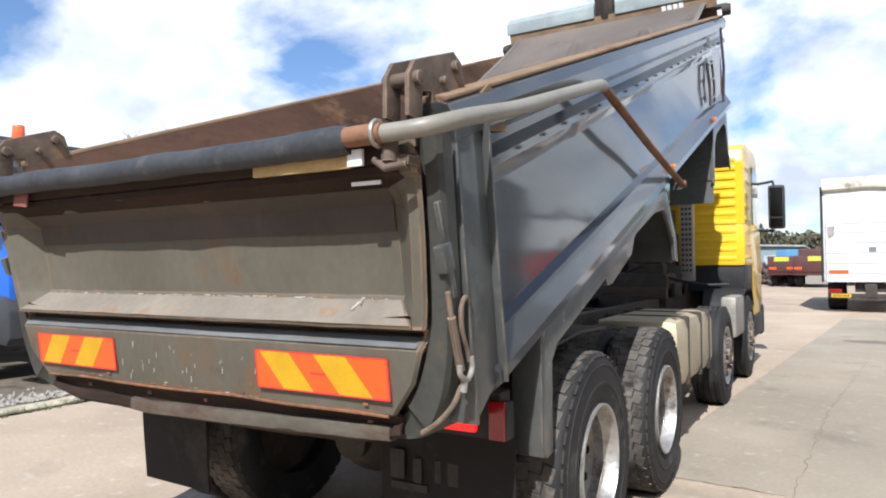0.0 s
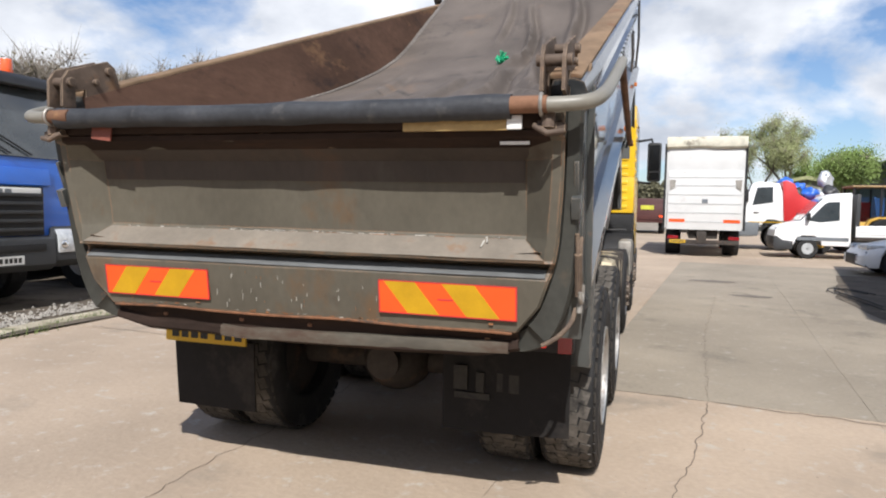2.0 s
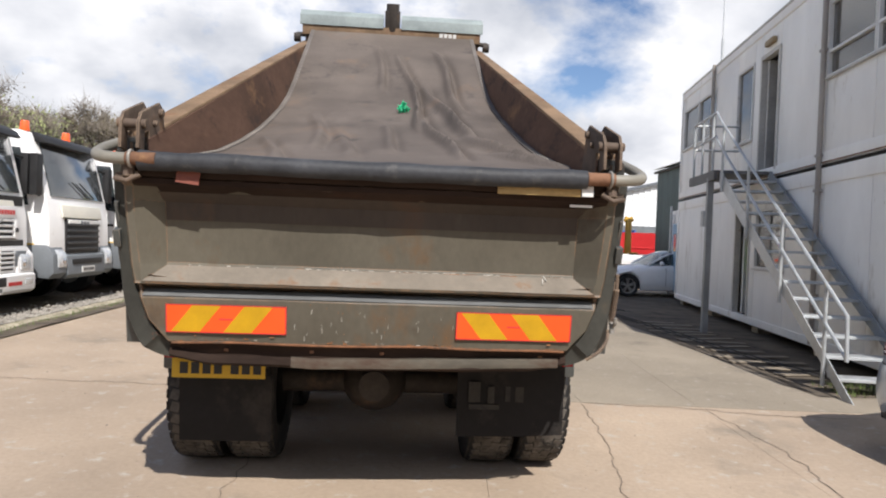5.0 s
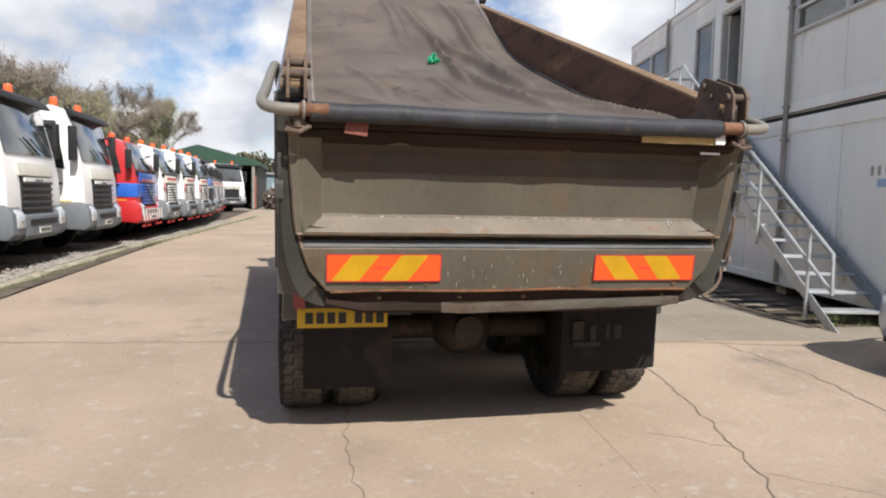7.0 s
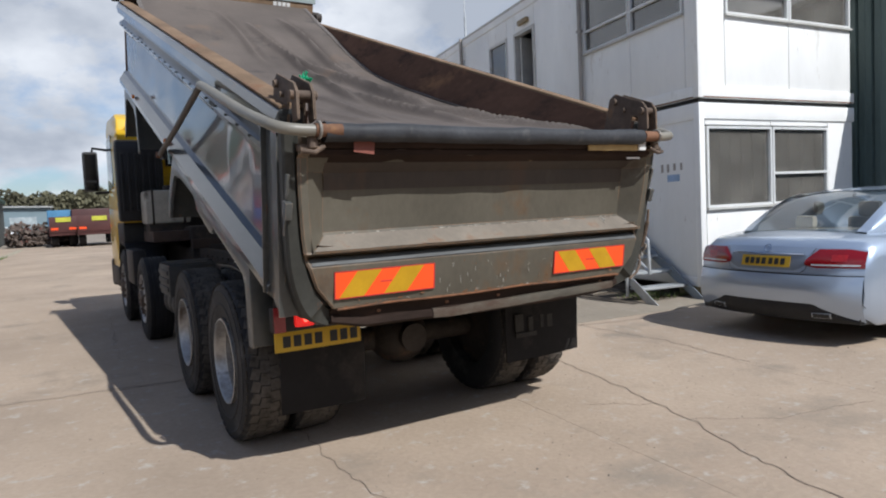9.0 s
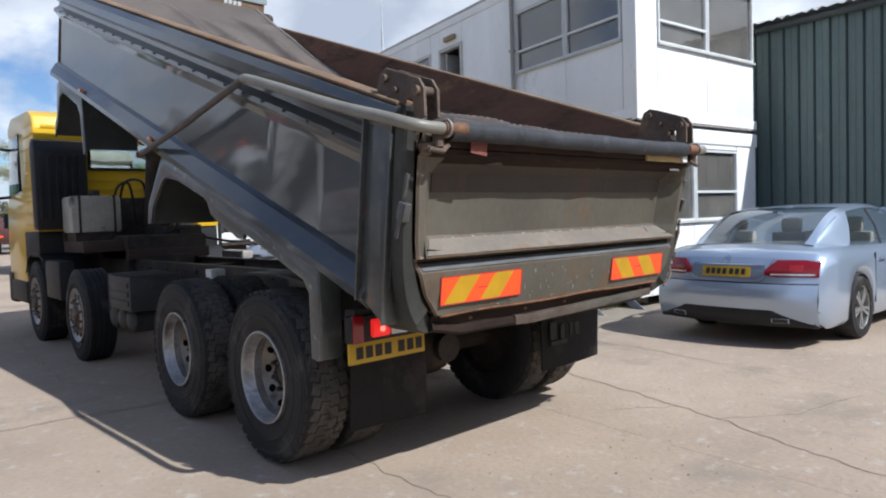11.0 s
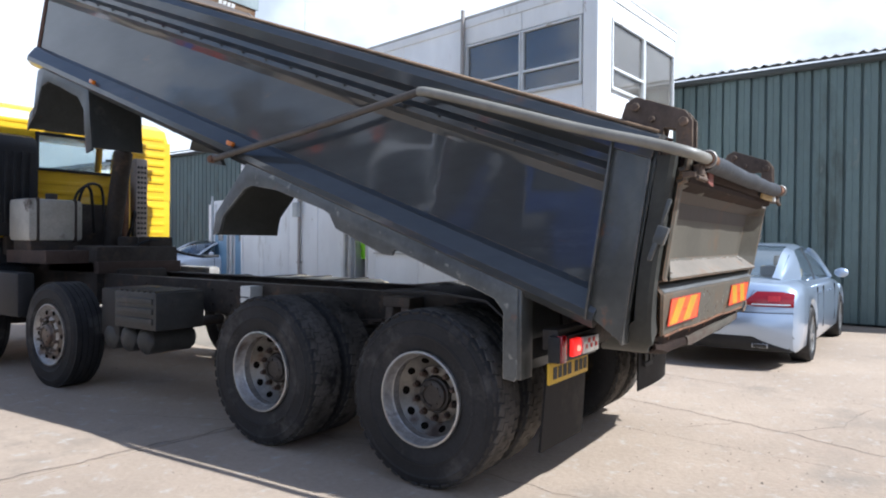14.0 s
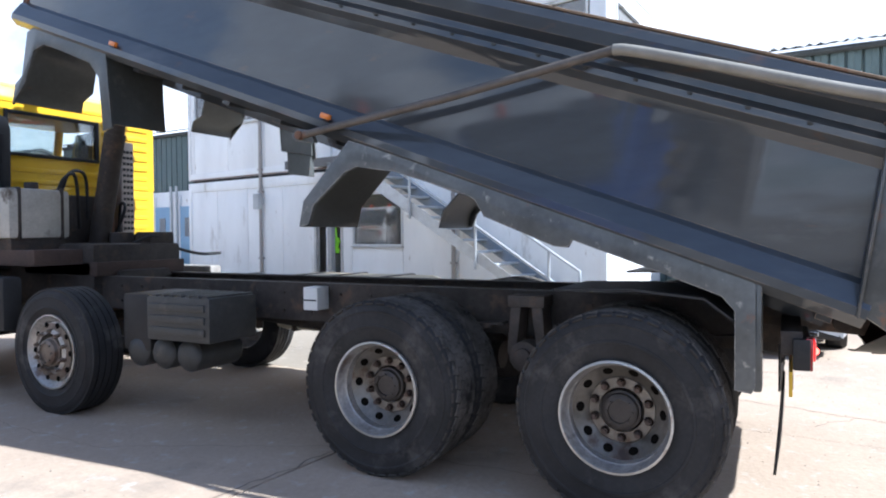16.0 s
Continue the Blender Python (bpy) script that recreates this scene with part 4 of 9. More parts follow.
            tower = tower or ob
        for y, z, r in ((-1.25, 2.085, 0.020), (-1.475, 1.995, 0.022), (-1.33, 2.02, 0.014)):
            b = B()
            bm_cyl(b, (s * 1.13 - 0.068, y, z), (s * 1.13 + 0.062, y, z), r, n=14)
            part("hinge_pin", b, M_HINGE, tower, bevel=0.004)
        if s > 0:
            b = B()
            bm_tube(b, [(s * 1.16, -1.05, 1.90), (s * 1.17, -1.25, 2.07)], 0.012)
            bm_prism(b, [(-0.96, 1.92), (-1.28, 1.87), (-1.24, 1.95), (-1.10, 2.06)], "x", s * 1.175, s * 1.225)
            part("gusset", b, M_TOPR, tower, "tan scraped gusset")
        # covering-arm of the tarpaulin
        k1, k2 = (s * 1.285, -0.03, 2.285), (s * 1.27, 1.86, 2.02)
        b = B()
        line = [(s * 1.0, -1.565, 1.825), (s * 1.17, -1.56, 1.825), (s * 1.265, -1.52, 1.84), (s * 1.295, -1.36, 1.89), (s * 1.295, -1.0, 1.99), (s * 1.295, -0.5, 2.15), (s * 1.292, -0.12, 2.268), k1]
        bm_tube(b, smooth_line(line, 4), 0.027, 14)
        arm = part("tarp_arm", b, M_TUBE, tub, "pale painted steel tarp arm")
        b = B()
        bm_tube(b, [k1, (s * 1.28, 0.9, 2.14), k2], 0.022, 12)
        part("arm_link", b, M_RUST if s > 0 else mat("brown_stained_tube", (0.095, 0.080, 0.066), 0.6, vary=0.3, vscale=5, spot=(RUST, 0.36, 5), bump=0.15), arm, "rusty lower arm link")
        b = B()
        bm_prism(b, [(k2[1] - 0.10, k2[2] - 0.05), (k2[1] - 0.06, k2[2] + 0.03), (k2[1] + 0.03, k2[2] + 0.045), (k2[1] + 0.075, k2[2] + 0.01), (k2[1] + 0.05, k2[2] - 0.03)], "x", s * 1.225, s * 1.262)
        part("link_bracket", b, M_POST, arm, bevel=0.006)
        b = B()
        bm_cyl(b, (s * 1.24, k2[1], k2[2]), (s * 1.30, k2[1], k2[2]), 0.026, n=14)
        part("pivot", b, M_RUST, arm, bevel=0.005)
        b = B()
        bm_cyl(b, (s * 0.99, -1.565, 1.825), (s * 1.12, -1.565, 1.825), 0.031, n=16)
        part("rust_sleeve", b, M_RUST, arm, "rusty sleeve on the tarp tube")
        b = B()
        bm_tube(b, [(s * 1.10, -1.565 + 0.037 * math.cos(q), 1.825 + 0.037 * math.sin(q)) for q in np.linspace(0, 6.2, 14)], 0.007, 6)
        part("cable_tie", b, M_STEEL, arm)
        # long mudguard under the side: front drop, run over two wheels, rear drop
        a0, a1 = s * 0.62, s * 1.205
        b = B()
        line = [(1.908, 1.47), (1.870, 1.615), (1.535, 1.950), (1.42, 1.905), (-0.45, 1.245), (-0.57, 1.17), (-0.61, 1.05), (-0.61, 0.72)]
        bm_sheet(b, line, "x", a0, a1, 0.012)
        guard = part("mudguard", b, M_POST, tub, "dark steel mudguard over the rear wheels", angle=50)
        b = B()
        lip = [(1.92, 1.467), (1.886, 1.626), (1.544, 1.976), (-0.50, 1.275), (-0.62, 1.235), (-0.65, 1.15), (-0.645, 0.72), (-0.625, 0.69), (-0.555, 0.70),
               (-0.555, 1.06), (-0.50, 1.125), (-0.245, 1.222), (0.194, 1.383), (0.216, 1.344), (0.289, 1.351), (0.676, 1.509), (0.73, 1.60), (0.783, 1.63), (1.234, 1.775), (1.491, 1.815), (1.57, 1.79), (1.806, 1.602), (1.848, 1.482)]
        bm_prism(b, lip, "x", s * 1.195, s * 1.222)
        part("guard_lip", b, M_BODYW, guard, "scratched grey mudguard lip with bare patches", bevel=0.004)
        b = B()
        bm_span(b, (s * 1.09, -0.668, 0.70), (s * 1.222, -0.63, 1.19))
        part("guard_edge", b, M_POST, guard, "pale scuffed rear edge of the mudguard", bevel=0.012)
        # front mudguard pieces
        b = B()
        bm_sheet(b, [(4.86, 2.52), (4.83, 2.62), (4.70, 2.68), (4.62, 2.98), (4.45, 2.99), (4.2, 2.90)], "x", a0, a1, 0.012)
        g2 = part("front_mudguard", b, M_POST, tub, "dark steel front mudguard", angle=50)
        b = B()
        bm_prism(b, [(4.88, 2.50), (4.84, 2.66), (4.74, 2.72), (4.66, 3.06), (4.50, 3.10), (3.72, 2.80), (3.66, 2.22), (3.76, 2.20), (3.80, 2.60), (3.90, 2.72), (4.25, 2.86), (4.45, 2.93), (4.58, 2.90), (4.70, 2.66)], "x", s * 1.19, s * 1.21)
        part("front_guard_lip", b, M_POST, g2, bevel=0.004)
        b = B()
        bm_sheet(b, [(3.72, 2.80), (3.71, 2.5), (3.69, 2.25)], "x", a0 + s * 0.08, a1, 0.014)
        if s > 0:
            bm_sheet(b, [(3.705, 2.30), (3.69, 2.03)], "x", 0.80, a1, 0.012)
        part("guard_flap", b, M_POST, g2, "flat dark rear flap of the guard")
        for y, z in ((1.69, 2.125), (3.58, 2.81)):
            b = B()
            bm_box(b, (s * 1.245, y, z), (0.03, 0.07, 0.035), Matrix.Rotation(TILT, 4, "X"))
            part("side_lamp", b, M_LENSAMB, tub, "amber side marker lamp", bevel=0.008)
        # tarp buckles and short ladder rungs at the front of the right wall
        if s > 0:
            b = B()
            for u in (5.35, 5.62):
                bm_tube(b, [(1.19, u, 0.22), (1.20, u, 0.40), (1.19, u, 0.62)], 0.012)
            for w in (0.28, 0.45, 0.60):
                bm_tube(b, [(1.20, 5.35, w), (1.20, 5.62, w)], 0.010)
            part("ladder", in_body(b), M_BODY, tub, "short dark grey ladder on the wall")
            b = B()
            bm_tube(b, [(1.21, 6.1, 0.15), (1.235, 6.1, 0.5), (1.23, 6.1, 0.9)], 0.014)
            part("guide_bar", in_body(b), M_BODY, tub)
    for u in np.arange(0.35, 6.4, 0.48):
        b = B(); bm_span(b, (-1.04, float(u) - 0.035, -0.04), (1.04, float(u) + 0.035, 0.05))
        part("floor_bearer", in_body(b), M_BODY, tub)
    # headboard
    b = B()
    bm_prism(b, [(6.44, 0.05), (6.50, 0.05), (6.50, 1.20), (6.42, 1.20)], "x", -1.16, 1.16)
    part("headboard", in_body(b), M_INNER, tub, "rusty headboard of the tub", bevel=0.006)
    b = B()
    bm_prism(b, [(6.36, 1.11), (6.40, 1.11), (6.42, 1.24), (6.38, 1.25)], "x", -1.19, 1.17)
    part("head_strip", in_body(b), M_TOPR, tub, "orange-brown rusty board strip", bevel=0.004)
    for x0, x1 in ((-1.22, -0.13), (0.11, 1.20)):
        b = B()
        bm_prism(b, [(6.36, 1.235), (6.52, 1.22), (6.58, 1.38), (6.50, 1.41), (6.40, 1.36)], "x", x0, x1)
        part("cab_protector", in_body(b), mat("pale_grey_paint", (0.24, 0.28, 0.28), 0.5, vary=0.2, vscale=4), tub, "pale grey sheet steel cab protector", bevel=0.006)
    b = B()
    bm_span(b, (-0.11, 6.38, 1.2), (0.09, 6.5, 1.46))
    bm_cyl(b, (-0.01, 6.45, 1.2), (-0.01, 6.45, 1.55), 0.085)
    part("ram_head", in_body(b), M_CHASSIS, tub, "dark ram head bracket", bevel=0.01)
    b = B()
    for i, x in enumerate((0.62, 0.68, 0.74, 0.80)):
        bm_span(b, (x, 6.352, 1.165), (x + 0.045, 6.358, 1.215))
    tagged(part("print", in_body(b), M_SIGN, tub, "small white print"), kind="stuff")
    for s in (-1, 1):
        b = B()
        bm_cyl(b, (s * 1.10, 6.40, 1.10), (s * 1.27, 6.40, 1.10), 0.03)
        bm_cyl(b, (s * 1.22, 6.40, 1.06), (s * 1.30, 6.40, 1.06), 0.06)
        part("tarp_pulley", in_body(b), M_CHASSIS, tub, bevel=0.005)
    build_tarp(tub)


def floor_mesh():
    b = B()
    bm_span(b, (-1.10, 0.02, 0.05), (1.10, 6.46, 0.10))
    for x in (-0.45, 0.45):
        bm_span(b, (x - 0.05, 0.3, -0.12), (x + 0.05, 6.3, 0.05))
    return b


def build_tarp(tub):
    """A sagging sheet from the headboard to the roll bar, creased where it hangs."""
    b = B()
    rows = []
    n, m = 150, 120
    mid_u = [-0.09, 0.0, 0.10, 0.35, 0.8, 1.4, 2.0, 2.6, 3.2, 3.7, 4.2, 4.8, 5.3, 5.8, 6.36]
    mid_w = [0.955, 0.962, 0.935, 0.88, 0.79, 0.69, 0.63, 0.595, 0.575, 0.585, 0.63, 0.75, 0.88, 1.0, 1.16]
    # creases: start and end (across, along), height, width
    folds = [((0.28, 3.75), (0.52, 1.0), 0.035, 0.05), ((0.40, 4.6), (0.78, 1.5), 0.045, 0.06), ((0.25, 4.6), (0.30, 2.6), 0.030, 0.04), ((0.62, 2.2), (0.98, 0.9), 0.030, 0.05),
             ((0.10, 5.6), (0.28, 4.2), 0.030, 0.05), ((-0.05, 3.0), (0.10, 1.6), 0.018, 0.05), ((-0.35, 2.6), (-0.20, 0.9), 0.014, 0.06), ((-0.70, 3.6), (-0.45, 1.6), 0.016, 0.06),
             ((0.55, 5.8), (0.75, 3.6), 0.035, 0.06), ((-0.20, 5.9), (-0.05, 4.4), 0.018, 0.05), ((0.75, 1.4), (1.0, 0.5), 0.022, 0.04), ((-0.9, 2.2), (-0.6, 0.7), 0.020, 0.05)]
    for i in range(n + 1):
        u = 0.02 + 6.34 * (i / n) ** 1.15
        t = (u - 0.02) / 6.34
        half = float(np.interp(u, [-0.1, 0.1, 0.6, 1.5, 5.0, 6.36], [1.05, 1.06, 1.07, 1.072, 1.072, 1.07]))
        sag = math.sin(math.pi * t)
        w0 = float(np.interp(u, mid_u, mid_w))
        row = []
        for j in range(m + 1):
            q = j / m * 2 - 1
            x = q * half
            w = w0 + sag * (0.05 * q + 0.02 * q * q) + sag * 0.018 * noise.noise((x * 2.4, u * 0.8, 7)) + 0.006 * sag * noise.noise((x * 9, u * 2.5, 1))
            for (xa, ua), (xb, ub), h, wd in folds:
                k = (u - ua) / (ub - ua)
                if -0.15 < k < 1.15:
                    fall = max(0.0, 1 - abs(2 * k - 1) ** 3 * 0.8)
                    d = x - (xa + (xb - xa) * k) - 0.03 * math.sin(u * 3 + xa * 9)
                    w += 2.2 * h * fall * (math.exp(-(d / (0.75 * wd)) ** 2) - 0.7 * math.exp(-((d - 1.3 * wd) / (0.75 * wd)) ** 2))
            row.append((x, u, min(w, 1.20)))
        rows.append(row)
    bm_grid(b, rows, 0.005)
    tarp = part("tarpaulin", in_body(b), M_TARP, tub, "sagging dusty brown-black mesh tarpaulin", angle=60)
    for q, side in ((0, 1), (m, -1)):
        b = B()
        bm_grid(b, [[Vector(r[q]) + Vector((side * dx, 0, 0.008)) for dx in (-0.006, 0.045)] for r in rows[20:]], 0.003)
        hem = part("hem", in_body(b), M_HEM, tarp, "stitched grey hem", angle=60)
        b = B()
        for k in range(22, n - 2, 2):
            p = Vector(rows[k][q]) + Vector((side * 0.03, 0, 0.014))
            bm_box(b, p, (0.010, 0.035, 0.004))
        tagged(part("stitch", in_body(b), M_STITCH, hem), kind="stuff")
    # the rolled end of the sheet round the bar
    b = B()
    pts, rad = [], []
    for k in range(64):
        x = -1.07 + 2.06 * k / 63
        pts.append((x, -1.545 + 0.004 * noise.noise((x * 3, 0, 1)), 1.822 + 0.006 * noise.noise((x * 2.5, 3, 0)) - 0.006 * (1 - x * x)))
        rad.append(0.044 + 0.005 * noise.noise((x * 5, 1, 4)) + (0.004 * abs(noise.noise((x * 22, 2, 2))) if abs(x) > 0.6 else 0))
    bm_tube(b, pts, rad, 20)
    part("tarp_roll", b, M_TARPROLL, tarp, "black rolled tarp end on the bar", angle=60)
    # the slope of doubled cloth from the sheet down on to the roll
    b = B()
    rws = []
    for k in range(7):
        f = k / 6
        r = []
        for x in np.linspace(-1.055, 1.01, 40):
            y0, z0 = -1.42, 1.856
            y1, z1 = -1.545, 1.860
            y, z = y0 + (y1 - y0) * f, z0 + (z1 - z0) * f - 0.006 * math.sin(math.pi * f) + 0.006 * noise.noise((x * 6, f * 2, 3))
            r.append((float(x), y, z))
        rws.append(r)
    bm_grid(b, rws, 0.006)
    part("tarp_end", b, M_TARPEND, tarp, "dark doubled end of the tarp", angle=60)
    # knot
    b = B()
    rnd = random.Random(5)
    c = Vector((0.141, 2.017, 2.755))
    up = (BODY.to_3x3() @ Vector((0, 0, 1)))
    for k in range(44):
        a = Vector((rnd.gauss(0, 0.011), rnd.gauss(0, 0.013), rnd.gauss(0, 0.010)))
        bm_tube(b, smooth_line([c + up * 0.03 + a, c + up * 0.05 + a * 1.8 + Vector((rnd.gauss(0, 0.014), rnd.gauss(0, 0.014), rnd.gauss(0, 0.015))), c + up * 0.02 + a * 2.2], 3), 0.006, 5)
    part("twine_knot", b, M_GREENTAPE, tarp, "bright green twine knot")


def build_chassis(truck):
    for s in (-1, 1):
        b = B()
        x = s * 0.40
        bm_prism(b, [(x + s * 0.012, 0.76), (x + s * 0.012, 1.05), (x - s * 0.08, 1.05), (x - s * 0.08, 1.035), (x - s * 0.004, 1.035), (x - s * 0.004, 0.775), (x - s * 0.08, 0.775), (x - s * 0.08, 0.76)], "y", -0.72, 8.0)
        rail = part("chassis_rail", b, M_CHASSIS, truck, "grimy black chassis rail")
        b = B()
        for y in np.arange(-0.5, 5.6, 0.27):
            for z in (0.83, 0.97):
                bm_cyl(b, (x + s * 0.01, float(y), z), (x + s * 0.026, float(y), z), 0.013, n=6)
        tagged(part("rivet", b, M_CHASSIS, rail), kind="stuff")
        for y0 in (-0.02, 1.36):
            b = B()
            for k in range(5):
                L = 1.05 - 0.16 * k
                bm_sheet(b, [(y0 - L / 2, 0.84 - 0.024 * k), (y0, 0.79 - 0.024 * k), (y0 + L / 2, 0.84 - 0.024 * k)], "x", x + s * 0.07, x + s * 0.16, 0.016)
            part("leaf_spring", b, M_CHASSIS, truck)
        b = B()
        for e in (-1, 1):
            bm_prism(b, [(0.67 + e * 0.03, 0.99), (0.67 + e * 0.10, 0.99), (0.67 + e * 0.13, 0.66), (0.67 + e * 0.07, 0.66)], "x", x + s * 0.03, x + s * 0.19)
        bm_span(b, (x + s * 0.03, 0.55, 0.96), (x + s * 0.20, 0.79, 1.03))
        bm_cyl(b, (x + s * 0.1, 0.67, 0.66), (x + s * 0.24, 0.67, 0.66), 0.095, n=20)
        bm_cyl(b, (x + s * 0.24, 0.67, 0.66), (x + s * 0.27, 0.67, 0.66), 0.055, n=16)
        part("spring_hanger", b, mat("brown_grime_steel", (0.070, 0.056, 0.046), 0.7, vary=0.4, vscale=6, spot=((0.11, 0.07, 0.045), 0.35, 6), bump=0.3), truck, "rusty spring hanger with a round trunnion cap", bevel=0.008)
        # fixed black guard between the wheels and the tub
        b = B()
        bm_sheet(b, [(-0.62, 0.78), (-0.58, 0.98), (-0.42, 1.10), (-0.1, 1.13), (0.3, 1.12)], "x", s * 0.55, s * 1.18, 0.012)
        part("wheel_arch", b, M_BLACK, truck, angle=60)
        for y in (6.42,):
            b = B()
            bm_sheet(b, [(y - 0.66, 0.62), (y - 0.62, 0.85), (y - 0.45, 1.06), (y - 0.2, 1.14), (y + 0.2, 1.14), (y + 0.45, 1.06), (y + 0.62, 0.85)], "x", s * 0.72, s * 1.20, 0.02)
            part("wheel_arch", b, M_BLACK, truck, angle=60)
        wheel(truck, s * 1.10, -0.02, 0.53, 0.29, s, "dish"); wheel(truck, s * 0.76, -0.02, 0.53, 0.29, s, "inner")
        wheel(truck, s * 1.10, 1.36, 0.53, 0.29, s, "dish"); wheel(truck, s * 0.76, 1.36, 0.53, 0.29, s, "inner")
        wheel(truck, s * 1.05, 4.46, 0.51, 0.29, s, "steer"); wheel(truck, s * 1.06, 6.42, 0.53, 0.30, s, "steer")
        # rear lamps
        b = B()
        bm_span(b, (s * 0.66, -0.86, 0.80), (s * 1.16, -0.79, 0.94))
        lamp = part("tail_lamp", b, M_BLACK, truck, "tail lamp cluster", bevel=0.008)
        b = B(); bm_span(b, (s * (0.80 if s > 0 else 0.93), -0.885, 0.822), (s * 1.04, -0.85, 0.918))
        part("red_lens", b, M_LAMPRED, lamp, "red lens", bevel=0.012)
        b = B(); bm_span(b, (s * 1.09, -0.87, 0.80), (s * 1.155, -0.84, 0.945))
        part("reflector", b, M_LENSRED, lamp, "red reflector", bevel=0.006)
        if s < 0:
            b = B(); bm_ball(b, (-0.98, -0.883, 0.865), 0.017)
            part("lit_bulb", b, M_LAMPHOT, lamp, "lit red bulb")
            b = B(); bm_span(b, (-0.922, -0.89, 0.825), (-0.70, -0.86, 0.915))
            lens = part("clear_lens", b, M_LENS, lamp, "white reflector plate", bevel=0.004)
            b = B()
            for k in range(5):
                bm_span(b, (-0.89 + k * 0.034, -0.893, 0.85 + 0.03 * (k % 2)), (-0.865 + k * 0.034, -0.8895, 0.875 + 0.03 * (k % 2)))
            tagged(part("print", b, M_REDINK, lens), kind="stuff")
    for y, h in ((-0.70, 0.2), (0.67, 0.24), (2.0, 0.2), (3.7, 0.2), (5.3, 0.2)):
        b = B(); bm_box(b, (0, y, 0.90), (0.80, 0.10, h))
        part("crossmember", b, M_CHASSIS, truck, bevel=0.006)
    b = B()
    bm_span(b, (-1.12, -0.83, 0.86), (1.12, -0.74, 0.97))
    part("lamp_bar", b, M_CHASSIS, truck, bevel=0.006)
    for y in (-0.02, 1.36):
        b = B()
        bm_cyl(b, (-0.62, y, 0.52), (0.62, y, 0.52), 0.085, n=18)
        bm_ball(b, (0, y - 0.02, 0.53), 0.21, (1.05, 1.15, 1.0), 3)
        bm_cyl(b, (0, y - 0.3, 0.54), (0, y + 0.38, 0.56), 0.10, 0.07)
        part("drive_axle", b, M_CHASSIS, truck, "grimy drive axle and diff housing")
    for y in (4.5, 6.42):
        b = B()
        bm_cyl(b, (-0.95, y, 0.47), (0.95, y, 0.47), 0.06)
        part("steer_axle", b, M_CHASSIS, truck)
    b = B()
    bm_cyl(b, (0, 1.6, 0.60), (0, 5.2, 0.85), 0.055)
    part("prop_shaft", b, M_CHASSIS, truck)
    b = B()
    bm_span(b, (-0.5, 4.9, 0.75), (0.5, 7.7, 1.35))
    bm_span(b, (-0.3, 4.8, 0.8), (0.3, 5.0, 1.1))
    part("gearbox", b, M_CHASSIS, truck, bevel=0.05)
    # rear hinge of the tub
    b = B()
    for s in (-1, 1):
        bm_prism(b, [(-0.55, 0.92), (-1.12, 0.88), (-1.16, 0.99), (-0.95, 1.04), (-0.6, 1.04)], "x", s * 0.42 - 0.05, s * 0.42 + 0.05)
    bm_cyl(b, (-0.55, -1.02, 0.95), (0.55, -1.02, 0.95), 0.045)
    part("rear_hinge", b, M_CHASSIS, truck, "grimy rear tipping hinge", bevel=0.006)
    # number plate with unreadable bars
    b = B(); bm_span(b, (-1.135, -0.79, 0.675), (-0.615, -0.775, 0.79))
    plate = part("number_plate", b, M_PLATE, truck, "yellow rear number plate", bevel=0.003)
    b = B()
    for k in range(7):
        x = -1.09 + k * 0.063 + (0.03 if k > 3 else 0)
        bm_span(b, (x, -0.793, 0.70), (x + 0.045, -0.789, 0.765))
    tagged(part("print", b, M_INK, plate), kind="stuff")
    # mud flaps
    b = B()
    bm_grid(b, [[(x, -0.73 - 0.03 * math.sin(z * 3 + x), z) for x in np.linspace(-1.10, -0.58, 8)] for z in np.linspace(0.30, 0.69, 7)], 0.012)
    part("mud_flap", b, M_RUBBER, truck, "black rubber mud flap")
    b = B()
    bm_grid(b, [[(x, -0.74 + 0.05 * (x - 0.5) * (0.8 - z) + 0.02 * math.sin(x * 5), z + 0.03 * x) for x in np.linspace(0.50, 1.14, 8)] for z in np.linspace(0.33, 0.83, 8)], 0.012)
    flap = part("mud_flap", b, M_RUBBER, truck, "black rubber mud flap with faded markings")
    b = B()
    pl = mat("faded_flap_print", (0.026, 0.023, 0.018), 0.7, vary=0.5, vscale=14, spot=((0.012, 0.011, 0.011), 0.5, 18))
    for x, z, w, h in ((0.60, 0.60, 0.07, 0.12), (0.70, 0.58, 0.04, 0.10), (0.80, 0.585, 0.03, 0.09), (0.66, 0.51, 0.18, 0.03), (0.87, 0.58, 0.05, 0.09)):
        bm_box(b, (x, -0.752, z + 0.03 * x), (w, 0.008, h))
    tagged(part("faded_print", b, pl, flap), kind="stuff")
    b = B()
    for k in range(4):
        bm_box(b, (0.73 + k * 0.055, -0.752, 0.80), (0.045, 0.008, 0.035))
    tagged(part("print", b, M_INK, flap), kind="stuff")
    # battery box, air tanks, relay box on the left; fuel tank on the right
    b = B()
    bm_span(b, (-1.13, 2.79, 0.66), (-0.66, 3.42, 0.98))
    box = part("battery_box", b, mat("dusty_black_box", (0.040, 0.040, 0.038), 0.55, vary=0.35, vscale=4, spot=((0.075, 0.068, 0.058), 0.36, 5)), truck, "dusty black battery box", bevel=0.02)
    b = B()
    for k in range(3):
        bm_span(b, (-1.145, 2.83, 0.71 + k * 0.085), (-1.12, 3.38, 0.76 + k * 0.085))
    part("box_rib", b, mat("dusty_black_box", (0.055, 0.054, 0.050)), box, bevel=0.008)
    b = B()
    for k in range(7):
        bm_span(b, (-1.12, 2.82 + k * 0.085, 0.975), (-0.67, 2.86 + k * 0.085, 0.992))
